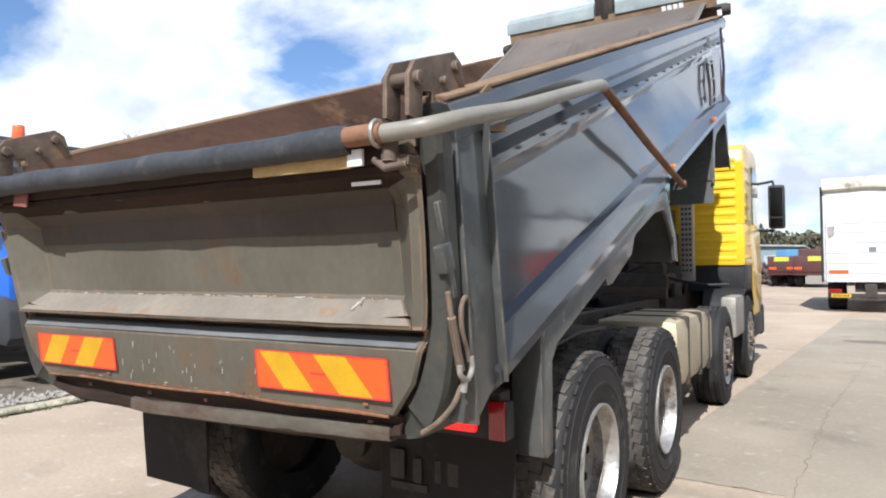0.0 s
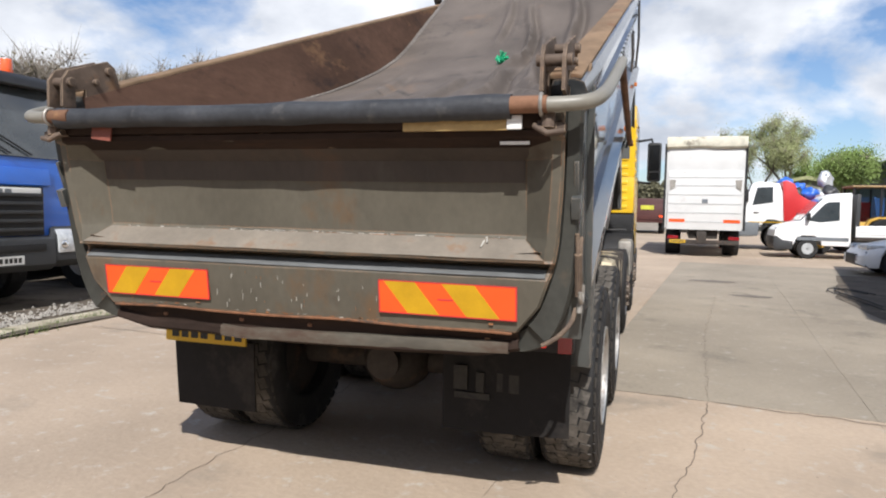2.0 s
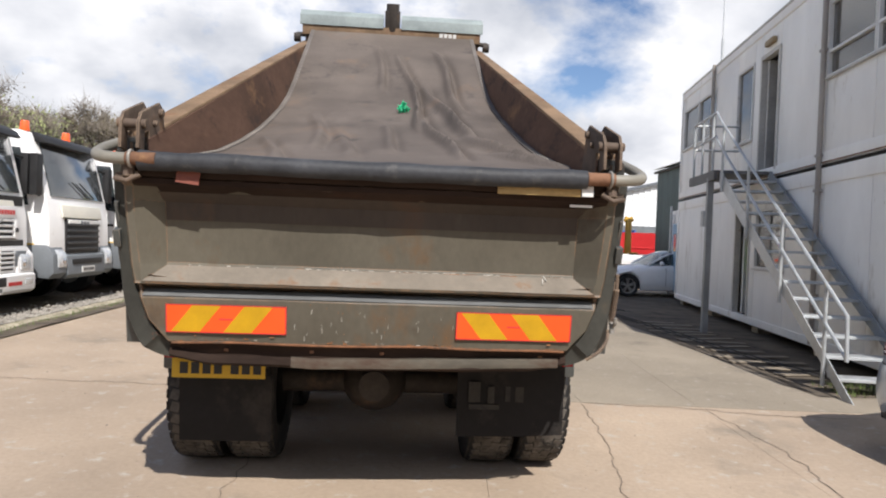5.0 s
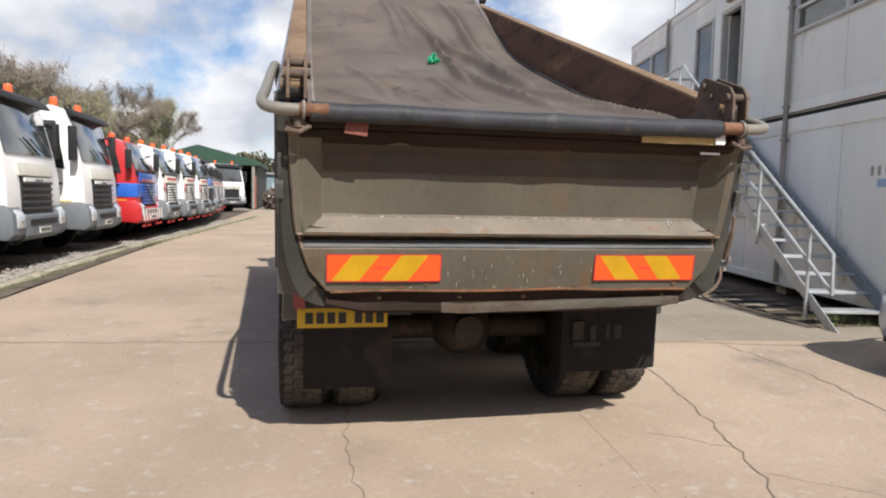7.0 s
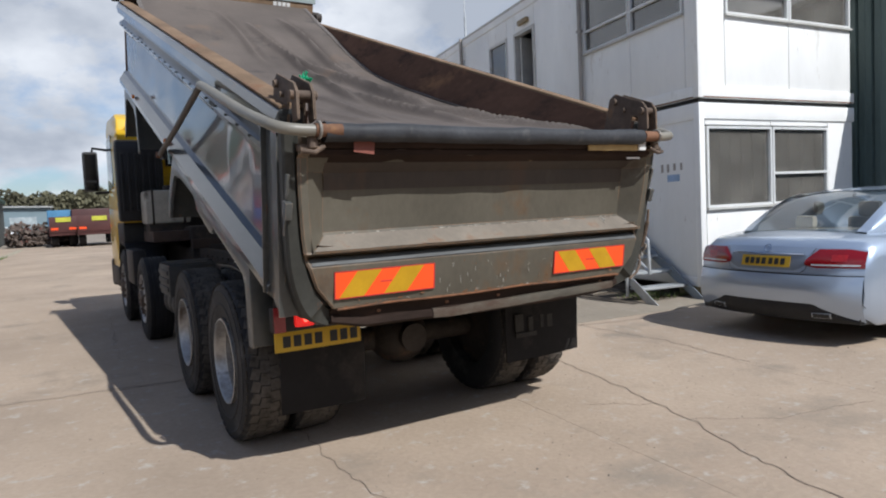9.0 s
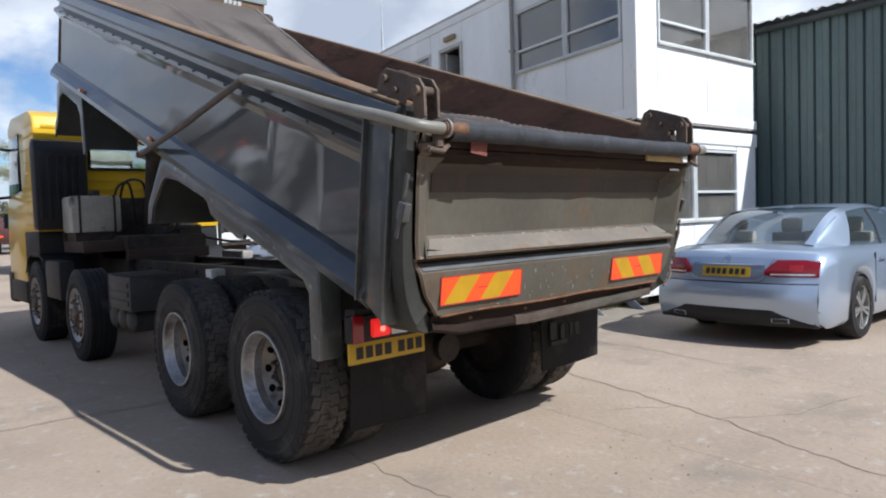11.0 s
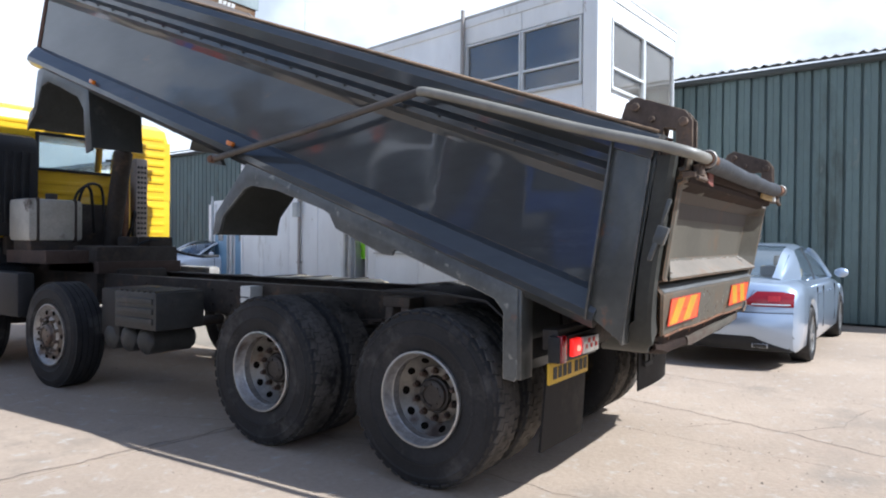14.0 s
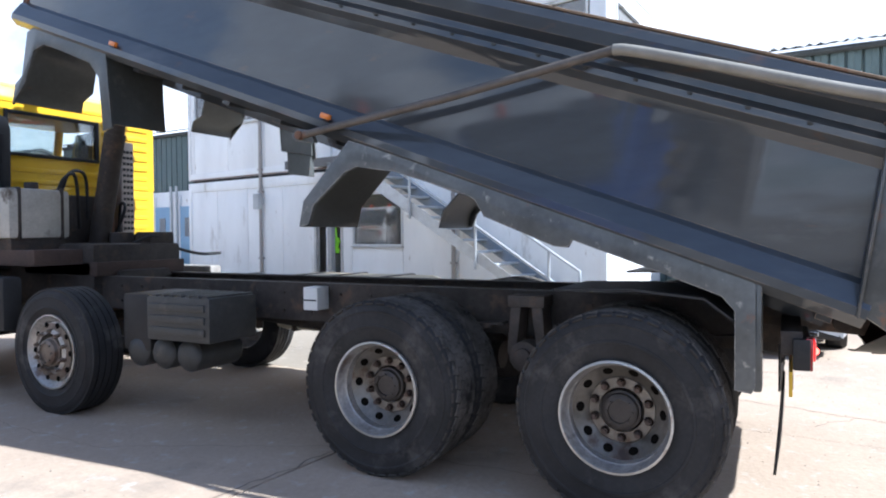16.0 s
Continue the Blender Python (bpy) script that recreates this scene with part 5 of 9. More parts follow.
    part("step_rib", b, mat("dusty_black_box", (0.055, 0.054, 0.050)), box)
    for y in (3.10, 3.36, 3.63):
        b = B()
        bm_cyl(b, (-1.02, y, 0.545), (-0.62, y, 0.545), 0.12, n=20)
        bm_ball(b, (-1.02, y, 0.545), 0.12, (0.45, 1, 1)); bm_ball(b, (-0.62, y, 0.545), 0.12, (0.45, 1, 1))
        part("air_tank", b, mat("dusty_black_box", (0.055, 0.054, 0.050)), truck, "grimy air tank")
    b = B(); bm_span(b, (-1.05, 3.48, 0.55), (-0.55, 3.78, 0.98))
    part("bracket_box", b, M_BLACK, truck, bevel=0.02)
    b = B(); bm_span(b, (-0.56, 2.30, 0.86), (-0.42, 2.43, 1.03))
    rb = part("relay_box", b, M_SIGN, truck, "pale grey plastic relay box", bevel=0.008)
    b = B(); bm_span(b, (-0.565, 2.31, 0.93), (-0.558, 2.42, 0.94))
    part("lid_line", b, M_INK, rb)
    b = B(); bm_span(b, (0.52, 2.12, 0.50), (1.18, 3.68, 1.03))
    tank = part("fuel_tank", b, mat("dusty_tank", (0.43, 0.37, 0.26), 0.45, 0.35, vary=0.2, vscale=3), truck, "dusty tan fuel tank with straps", bevel=0.10)
    for y in (2.45, 3.0, 3.4):
        b = B(); bm_span(b, (0.51, y, 0.495), (1.19, y + 0.05, 1.04))
        part("strap", b, M_CHASSIS, tank, bevel=0.08)
    # behind the cab: oil tank, subframe, ram, exhaust shield, hoses
    b = B(); bm_span(b, (-0.95, 5.05, 1.16), (0.34, 5.95, 1.30)); bm_span(b, (-0.5, 4.85, 1.05), (0.5, 5.95, 1.18))
    part("subframe", b, mat("dark_rust", (0.065, 0.042, 0.032), 0.8, vary=0.35, vscale=4, bump=0.3), truck, "rusty subframe behind the cab", bevel=0.01)
    b = B(); bm_span(b, (-0.98, 5.36, 1.40), (-0.40, 5.84, 1.86))
    ot = part("oil_tank", b, mat("cream_tank_paint", (0.40, 0.38, 0.33), 0.5, vary=0.22, vscale=3, spot=((0.10, 0.08, 0.06), 0.35, 4)), truck, "grubby cream hydraulic oil tank", bevel=0.05)
    for x in (-0.90, -0.50):
        b = B(); bm_span(b, (x, 5.35, 1.39), (x + 0.03, 5.85, 1.87))
        part("tank_band", b, M_CHASSIS, ot, bevel=0.04)
    b = B(); bm_cyl(b, (-0.66, 5.55, 1.85), (-0.66, 5.55, 1.93), 0.06)
    part("filler_cap", b, M_CHASSIS, ot, bevel=0.01)
    b = B(); bm_span(b, (-0.94, 5.40, 1.29), (-0.44, 5.80, 1.41))
    part("tank_mount", b, M_CHASSIS, ot, bevel=0.01)
    rb0, rb1 = Vector((0, 5.58, 1.05)), BODY @ Vector((0, 6.80, 0.95))
    for k, r in enumerate((0.10, 0.085, 0.07)):
        b = B()
        p0 = rb0.lerp(rb1, (0, 0.42, 0.75)[k]); p1 = rb0.lerp(rb1, (0.45, 0.78, 1.0)[k])
        bm_cyl(b, p0, p1, r, n=24)
        part("ram_stage", b, M_CHASSIS if k < 2 else M_STEEL, truck, "telescopic tipping ram stage")
    b = B(); bm_span(b, (0.48, 5.78, 1.24), (0.64, 5.92, 2.46))
    ex = part("exhaust_shield", b, mat("perforated_steel", (0.36, 0.32, 0.29), 0.5, 0.4, vary=0.2), truck, "perforated vertical exhaust shield", bevel=0.015)
    b = B()
    for k in range(16):
        for x in (0.515, 0.56, 0.605):
            bm_span(b, (x - 0.014, 5.772, 1.36 + k * 0.065), (x + 0.014, 5.779, 1.39 + k * 0.065))
    tagged(part("perforation", b, M_INK, ex), kind="stuff")
    b = B()
    bm_cyl(b, (0.36, 5.85, 1.25), (0.36, 5.85, 2.15), 0.06); bm_cyl(b, (0.27, 5.7, 1.25), (0.27, 5.7, 1.95), 0.035)
    part("pipe", b, M_RUST, truck, "rusty upright pipe")
    for pts in ([(-0.35, 5.6, 1.80), (-0.30, 5.55, 2.02), (-0.15, 5.6, 2.08), (0.0, 5.7, 2.0), (0.05, 5.75, 1.6)], [(-0.45, 5.5, 1.82), (-0.40, 5.45, 1.98), (-0.25, 5.5, 2.0), (-0.15, 5.6, 1.5)],
                [(0.2, 5.6, 1.3), (0.3, 5.5, 1.7), (0.4, 5.7, 1.75), (0.45, 5.8, 1.4)], [(-0.1, 5.0, 1.3), (0.2, 4.95, 1.42), (0.5, 5.0, 1.3), (0.85, 5.0, 1.22), (1.15, 5.0, 1.22)]):
        b = B(); bm_tube(b, smooth_line(pts, 5), 0.017, 8)
        part("hose", b, M_BLACK, truck)
    b = B()
    for k, (x, y, z, sx) in enumerate(((0.3, 5.05, 1.38, 0.3), (0.40, 5.5, 1.36, 0.22), (0.1, 5.3, 1.38, 0.2), (0.45, 5.25, 1.15, 0.3))):
        bm_box(b, (x, y, z), (sx, 0.22, 0.16), Matrix.Rotation(k * 0.5, 4, "Z"))
    part("valve_block", b, M_CHASSIS, truck, bevel=0.02)
    b = B()
    bm_prism(b, [(5.88, 1.45), (6.12, 1.45), (6.14, 2.50), (6.06, 2.62), (5.92, 2.58), (5.86, 2.45)], "x", -1.25, -0.64)
    inl = part("air_intake", b, M_BLACK, truck, "black plastic air intake stack", bevel=0.05)
    b = B()
    for k in range(6):
        bm_span(b, (-1.20 + k * 0.09, 5.85, 1.6), (-1.16 + k * 0.09, 5.90, 2.4))
    part("intake_rib", b, M_BLACK, inl, bevel=0.01)


def build_cab(truck):
    low = [(6.13, 1.43), (6.13, 1.98), (7.98, 1.98), (8.12, 1.70), (8.16, 1.0), (8.10, 0.72), (7.0, 0.72), (7.0, 1.43)]
    b = B()
    bm_prism(b, low, "x", -1.20, 1.20)
    cab = part("cab", b, M_YELLOW, truck, "bright yellow lorry cab", bevel=0.04)
    b = B()
    bm_prism(b, [(6.16, 1.10), (6.16, 1.44), (7.02, 1.44), (7.02, 0.80), (6.95, 0.80), (6.90, 1.10)], "x", -1.19, 1.19)
    part("lower_skirt", b, M_BLACK, cab, "black plastic skirt under the cab", bevel=0.03)
    b = B()
    bm_span(b, (-0.92, 6.03, 1.24), (0.40, 6.135, 1.86))
    part("engine_cover", b, M_CHASSIS, cab, "grimy dark engine cover behind the cab", bevel=0.03)
    b = B()
    bm_prism(b, [(6.15, 2.74), (6.22, 2.93), (6.42, 3.02), (7.55, 3.06), (7.80, 2.95), (7.84, 2.80), (7.7, 2.78), (6.3, 2.72)], "x", -1.19, 1.19)
    part("cab_roof", b, M_YELLOW, cab, bevel=0.04)
    for x0, x1, z0, z1 in ((-1.19, -0.55, 1.96, 2.76), (0.43, 1.19, 1.96, 2.76), (-0.55, 0.43, 1.96, 2.25), (-0.55, 0.43, 2.67, 2.78)):
        b = B(); bm_span(b, (x0, 6.13, z0), (x1, 6.19, z1))
        part("back_panel", b, M_YELLOW, cab)
    for s in (-1, 1):
        b = B(); bm_prism(b, [(6.14, 1.95), (6.98, 1.95), (6.98, 2.80), (6.2, 2.80)], "x", s * 1.15, s * 1.195)
        part("side_panel", b, M_YELLOW, cab, bevel=0.01)
        b = B(); bm_tube(b, [(s * 1.13, 7.98, 1.95), (s * 1.10, 7.80, 2.85)], 0.05, 8)
        part("front_pillar", b, M_YELLOW, cab)
    for x in (-0.55, 0.55):
        b = B(); bm_span(b, (x - 0.25, 6.9, 1.7), (x + 0.25, 7.05, 2.22))
        part("seat", b, M_DARKIN, cab, bevel=0.05)
    b = B(); bm_lathe(b, [(0.21, -0.012), (0.235, 0), (0.21, 0.012)], Matrix.Translation((0.5, 7.55, 2.08)) @ Matrix.Rotation(radians(-55), 4, "X"), 28, True)
    part("steering_wheel", b, M_BLACK, cab)
    b = B()
    for z in np.arange(1.50, 2.80, 0.115):
        if z < 2.08 or z > 2.72:
            bm_span(b, (-1.10, 6.120, float(z)), (1.10, 6.14, float(z) + 0.05))
        else:
            bm_span(b, (0.50, 6.112, float(z)), (1.10, 6.14, float(z) + 0.06))
    part("back_rib", b, M_YELLOW, cab, bevel=0.012)
    b = B()
    for x0, x1, z0, z1 in ((-0.57, -0.535, 2.235, 2.69), (0.415, 0.45, 2.235, 2.69), (-0.535, 0.415, 2.235, 2.27), (-0.535, 0.415, 2.655, 2.69)):
        bm_span(b, (x0, 6.10, z0), (x1, 6.15, z1))
    wf = part("window_frame", b, M_BLACK, cab, "black rubber window frame", bevel=0.01)
    b = B(); bm_span(b, (-0.535, 6.125, 2.27), (0.415, 6.131, 2.655))
    part("rear_window", b, G_CAB, wf, "rear cab window").visible_shadow = False
    for s in (-1, 1):
        for z in np.arange(1.52, 2.75, 0.165):
            b = B(); bm_span(b, (s * 1.19, 6.22, float(z)), (s * 1.207, 6.72, float(z) + 0.045))
            part("side_louvre", b, M_YELLOW, cab, bevel=0.014)
        b = B()
        bm_prism(b, [(7.0, 2.0), (7.85, 1.95), (7.62, 2.75), (7.0, 2.78)], "x", s * 1.195, s * 1.212)
        part("side_window", b, G_CAB, cab).visible_shadow = False
        b = B(); bm_tube(b, [(s * 1.18, 7.75, 2.62), (s * 1.40, 7.82, 2.66), (s * 1.44, 7.82, 2.5)], 0.022)
        part("mirror_arm", b, M_BLACK, cab)
        b = B(); bm_tube(b, [(s * 1.18, 7.8, 1.95), (s * 1.40, 7.85, 1.93)], 0.022)
        part("mirror_arm", b, M_BLACK, cab)
        b = B(); bm_span(b, (s * 1.34, 7.74, 1.96), (s * 1.56, 7.88, 2.60))
        mh = part("mirror", b, M_BLACK, cab, "tall black door mirror", bevel=0.04)
        b = B(); bm_span(b, (s * 1.37, 7.735, 2.14), (s * 1.53, 7.745, 2.56)); bm_span(b, (s * 1.37, 7.735, 1.99), (s * 1.53, 7.745, 2.11))
        part("mirror_glass", b, M_MIRROR, mh)
        b = B()
        bm_span(b, (s * 1.0, 6.95, 0.45), (s * 1.22, 8.05, 0.75))
        part("step", b, M_BLACK, cab, bevel=0.02)
        b = B(); bm_span(b, (s * 1.05, 5.05, 0.62), (s * 1.22, 5.75, 1.08))
        part("side_panel", b, M_BLACK if s < 0 else M_STEEL, truck, bevel=0.04)
    b = B(); bm_prism(b, [(8.01, 2.05), (7.85, 2.85), (7.83, 2.84), (7.99, 2.04)], "x", -1.08, 1.08)
    part("windscreen", b, G_CAB, cab).visible_shadow = False
    b = B(); bm_span(b, (-1.22, 7.9, 0.40), (1.22, 8.22, 0.85))
    part("bumper", b, M_BLACK, cab, bevel=0.05)
    b = B(); bm_tube(b, [(-1.0, 6.8, 1.3), (-0.9, 6.6, 3.05)], 0.01)
    part("aerial", b, M_BLACK, cab)


truck = thing("tipper_truck", "eight-wheel tipper lorry with yellow cab and raised grey tub", "tipper truck")
build_tub(truck)
build_tailgate(truck)
build_chassis(truck)
build_cab(truck)

# ---- ground ----
YARD = Matrix.Translation((-0.82, 1.83, 0)) @ Matrix.Rotation(radians(-5), 4, "Z")     # the yard's own grid is turned a little against the lorry


def build_ground():
    b = B()
    xs = [-900, -300, -120, -60] + [float(v) for v in np.linspace(-40, 60, 30)] + [120, 300, 900]
    ys = [-900, -300, -100, -40] + [float(v) for v in np.linspace(-25, 95, 36)] + [150, 400, 900]
    bm_grid(b, [[(x, y, -0.05) for x in xs] for y in ys])
    single("ground", b, M_GROUND, "worn dusty hard-packed yard ground", "ground", kind="structure")


def wiggle(a, b, step, amp, seed):
    """A wandering line from a to b, as a crack runs."""
    a, b = Vector(a), Vector(b)
    d = b - a
    n = max(2, int(d.length / step))
    nrm = Vector((-d.y, d.x, 0)).normalized()
    return [a + d * (i / n) + nrm * amp * (noise.noise((i * 0.35, seed, 0)) + 0.5 * noise.noise((i * 1.3, seed, 5))) * (0 < i < n) for i in range(n + 1)]


def ribbon(bm, pts, w, z, seed):
    rows = []
    for i, p in enumerate(pts):
        d = (pts[min(i + 1, len(pts) - 1)] - pts[max(i - 1, 0)]).normalized()
        k = w * (0.55 + 0.9 * abs(noise.noise((i * 0.6, seed, 2)))) * (0.25 if i in (0, len(pts) - 1) else 1)
        s = Vector((-d.y, d.x, 0)) * k
        rows.append([(p.x - s.x, p.y - s.y, z), (p.x, p.y, z + 0.0012), (p.x + s.x, p.y + s.y, z)])
    bm_grid(bm, rows)


build_ground()
pavement = thing("pavement", "pale pinkish concrete yard slabs with joints and cracks", "pavement", kind="structure")
xs = [-8.0, 1.75, 3.9, 12.0]
ys = [-15.0, -9.0, -4.5, 0.0, 5.2, 10.4, 15.6, 20.8, 26.0, 31.2, 36.4, 41.6, 46.8]
for i in range(len(xs) - 1):
    for j in range(len(ys) - 1):
        b = B()
        g, g0, g1 = 0.0012, 0.009 if ys[j] == 0 else 0.0012, 0.009 if ys[j + 1] == 0 else 0.0012
        bm_span(b, (xs[i] + g, ys[j] + g0, -0.12), (xs[i + 1] - g, ys[j + 1] - g1, 0.0))
        part("slab", b, M_CONCB if i > 0 and 0 <= ys[j] < 15 else M_CONC, pavement, m=YARD)
b = B()
bm_grid(b, [[(x, y, -0.012) for x in (-8, 0, 4, 12)] for y in (-15, 0, 10, 47)])
part("joint_filler", b, mat("joint_fill", (0.13, 0.105, 0.08), 0.95, vary=0.4), pavement, m=YARD)
cracks = [([(1.94, 1.55), (1.77, 0.25), (1.55, -0.75), (1.40, -1.25), (1.30, -1.60), (1.02, -2.30), (0.80, -3.2), (0.9, -4.6), (0.7, -7)], 0.011), ([(-0.80, 1.75), (-0.83, -0.45), (-0.86, -1.13), (-0.70, -2.4), (-0.9, -3.6)], 0.006), ([(1.40, -1.25), (1.12, -1.02), (0.95, -0.9)], 0.006),
          ([(2.90, -0.95), (3.1, 0.1), (3.08, 1.45)], 0.012), ([(1.30, -1.60), (1.75, -1.95), (2.6, -2.1)], 0.004), ([(3.07, -2.2), (4.3, -2.25), (7.5, -2.6)], 0.008), ([(-0.82, 1.83), (-1.6, 3.4), (-1.4, 7)], 0.005), ([(1.94, 1.55), (2.1, 4.5), (2.6, 9)], 0.004),
          ([(-4.7, 2.22), (-3.4, 2.12), (-2.1, 2.0), (0.2, 1.74), (1.96, 1.57)], 0.016), ([(1.97, 1.57), (2.65, 1.46), (3.02, 1.40), (3.32, 1.28), (4.6, 1.10)], 0.022)]
for k, (pts, w) in enumerate(cracks):
    w *= 0.8
    b = B()
    line = []
    for p, q in zip(pts, pts[1:]):
        line += wiggle((*p, 0), (*q, 0), 0.06, 0.045, k + p[0])[:-1]
    ribbon(b, line, w * 0.62, 0.0035, k)
    part("crack", b, M_CRACK, pavement, "dark wandering crack")
# oil stains
for k, (x, y, r) in enumerate(((2.7, 11.5, 0.5), (3.2, 9.0, 0.35))):
    b = B()
    n = 22
    c = b.verts.new((x, y, 0.0046))
    ring = [b.verts.new((x + r * (0.6 + 0.7 * abs(noise.noise((a * 0.7, k, 3)))) * 1.5 * math.cos(a * 2 * math.pi / n), y + r * (0.6 + 0.7 * abs(noise.noise((a * 0.7, k, 3)))) * 0.6 * math.sin(a * 2 * math.pi / n), 0.0046)) for a in range(n)]
    for a in range(n):
        b.faces.new((c, ring[a], ring[(a + 1) % n]))
    part("oil_stain", b, mat("oil_stain", (0.16, 0.135, 0.11), 0.8, vary=0.3, fine=30, vscale=5), pavement, "dark oil stain")

# grit scattered on the slabs
rnd = random.Random(11)
verts, faces = [], []
for k in range(2600):
    x, y = rnd.uniform(-4.6, 4.2), rnd.uniform(-5.5, 9)
    r = rnd.uniform(0.002, 0.006) if k % 40 else rnd.uniform(0.007, 0.012)
    i = len(verts)
    verts += [(x + r, y, 0.003), (x - r * 0.6, y + r, 0.003), (x - r * 0.6, y - r, 0.003), (x, y, 0.003 + r)]
    faces += [(i, i + 1, i + 3), (i + 1, i + 2, i + 3), (i + 2, i, i + 3)]
me = bpy.data.meshes.new("grit")
me.from_pydata(verts, [], faces)
me.materials.append(mat("grit", (0.30, 0.25, 0.2), 0.9, vary=0.5, vscale=9))
tagged(new("grit", me), "scattered grit and crumbs on the concrete", "grit", kind="stuff")

# verge on the lorry park side: kerb strip, gravel, dirt
b = B()
rows = []
for y in np.linspace(-14, 44, 140):
    x = -4.93 + 0.09 * noise.noise((y * 0.7, 1, 0)) + 0.05 * noise.noise((y * 2.3, 4, 0)) - (0.22 * math.sin((y - 1) / 13 * math.pi) if 1 < y < 14 else 0) + max(0, y - 14) * 0.06
    rows.append([(x, y, 0.003), (x - 0.10, y, 0.022 + 0.012 * noise.noise((y * 2, 2, 2))), (x - 0.22, y, 0.045 + 0.02 * noise.noise((y, 3, 2))), (x - 0.34, y, 0.03)])
bm_grid(b, rows)
single("verge_kerb", b, M_KERB, "crumbling pale kerb along the lorry park", "kerb", kind="structure")
b = B()
bm_grid(b, [[(x + (0 if k else 0.25), y, 0.02 + 0.025 * noise.noise((x, y * 0.8, 0))) for k, x in enumerate((-5.15, -5.6, -6.2, -7, -9, -14, -24))] for y in [float(v) for v in np.linspace(-14, 46, 90)]])
single("lorry_park_ground", b, M_DIRT, "dark oily dirt under the parked lorries", "ground", kind="structure")
verts, faces = [], []
for k in range(6500):
    y = rnd.uniform(-6, 28)
    x = -5.28 - abs(rnd.gauss(0, 0.27)) + max(0, y - 14) * 0.06 - (0.2 if 2 < y < 13 else 0)
    r = rnd.uniform(0.012, 0.035)
    z = 0.045
    i = len(verts)
    a = rnd.random() * 6
    for q in range(4):
        verts.append((x + r * math.cos(a + q * 1.57), y + r * math.sin(a + q * 1.57) * rnd.uniform(0.7, 1.2), z - 0.01))
    verts.append((x + rnd.uniform(-0.3, 0.3) * r, y, z + r * rnd.uniform(0.4, 0.8)))
    faces += [(i, i + 1, i + 4), (i + 1, i + 2, i + 4), (i + 2, i + 3, i + 4), (i + 3, i, i + 4)]
me = bpy.data.meshes.new("gravel")
me.from_pydata(verts, [], faces)
me.materials.append(M_GRAVEL)
tagged(new("gravel", me), "loose pale gravel along the kerb", "gravel", kind="stuff")
verts, faces = [], []
for k in range(3500):
    y = rnd.uniform(4, 34) if k % 5 else rnd.uniform(-2, 4)
    x = -4.95 + 0.05 * rnd.gauss(0, 1.2) + max(0, y - 14) * 0.06 - (0.2 if 2 < y < 13 else 0)
    if k > 3100:
        x, y = 5.3 + rnd.uniform(-0.4, 0.5), rnd.uniform(2.0, 2.6)
    h, a = rnd.uniform(0.02, 0.07), rnd.random() * 6
    i = len(verts)
    verts += [(x - 0.006 * math.cos(a), y - 0.006 * math.sin(a), 0.0), (x + 0.006 * math.cos(a), y + 0.006 * math.sin(a), 0.0), (x + rnd.gauss(0, 0.02), y + rnd.gauss(0, 0.02), h + 0.02)]
    faces.append((i, i + 1, i + 2))
me = bpy.data.meshes.new("weeds")
me.from_pydata(verts, [], faces)
me.materials.append(M_GRASS)
tagged(new("weeds", me), "thin weeds growing along the kerb", "weeds", kind="stuff")

# ---- the two-storey site cabins ----
C0, U = Vector((5.68, 1.70, 0)), Vector((0.182, 0.983, 0)).normalized()
NO = Vector((-U.y, U.x, 0))
E_DIR = Vector((3.39, -0.25, 0)).normalized()
E_OUT = Vector((E_DIR.y, -E_DIR.x, 0))
LONG = Matrix(((U.x, NO.x, 0, C0.x), (U.y, NO.y, 0, C0.y), (0, 0, 1, 0), (0, 0, 0, 1)))          # along the long wall, outwards, up
END = Matrix(((E_DIR.x, E_OUT.x, 0, C0.x), (E_DIR.y, E_OUT.y, 0, C0.y), (0, 0, 1, 0), (0, 0, 0, 1)))   # along the end wall, outwards, up
DEPTH = 3.4


def clad(parent, m, spans, mat_=M_CABIN):
    """Flat cladding sheets, each its own piece: (from, to, low, high)."""
    for a, c, lo, hi in spans:
        b = B()
        bm_span(b, (a + 0.006, -0.04, lo), (c - 0.006, 0.012, hi))
        part("panel", b, mat_, parent, bevel=0.004, m=m)


def window(parent, m, a, c, lo, hi, bar=None, name="window", split=None, fmat=None):
    fmat = fmat or mat("white_window_frame", (0.66, 0.67, 0.66), 0.4, vary=0.1, spot=((0.4, 0.38, 0.33), 0.3, 5))
    b = B()
    f = 0.035
    for s in ((a, lo, c, lo + f), (a, hi - f, c, hi), (a, lo + f, a + f, hi - f), (c - f, lo + f, c, hi - f)):
        bm_span(b, (s[0], -0.05, s[1]), (s[2], 0.03, s[3]))
    if bar:
        bm_span(b, (a + f, -0.04, bar - 0.018), (c - f, 0.034, bar + 0.018))
    if split:
        bm_span(b, (split - 0.02, -0.04, lo + f), (split + 0.02, 0.032, hi - f))
    w = part(name, b, fmat, parent, "white framed window", m=m)
    b = B()
    bm_span(b, (a + f, -0.022, lo + f), (c - f, -0.016, hi - f))
    p = part("pane", b, G_WIN, w, "glass pane", m=Matrix())
    p.visible_shadow = False
    b = B()
    bm_span(b, (a - 0.02, 0.012, lo - 0.03), (c + 0.02, 0.06, lo - 0.002))
    part("sill", b, M_TRIM, w)
    return w


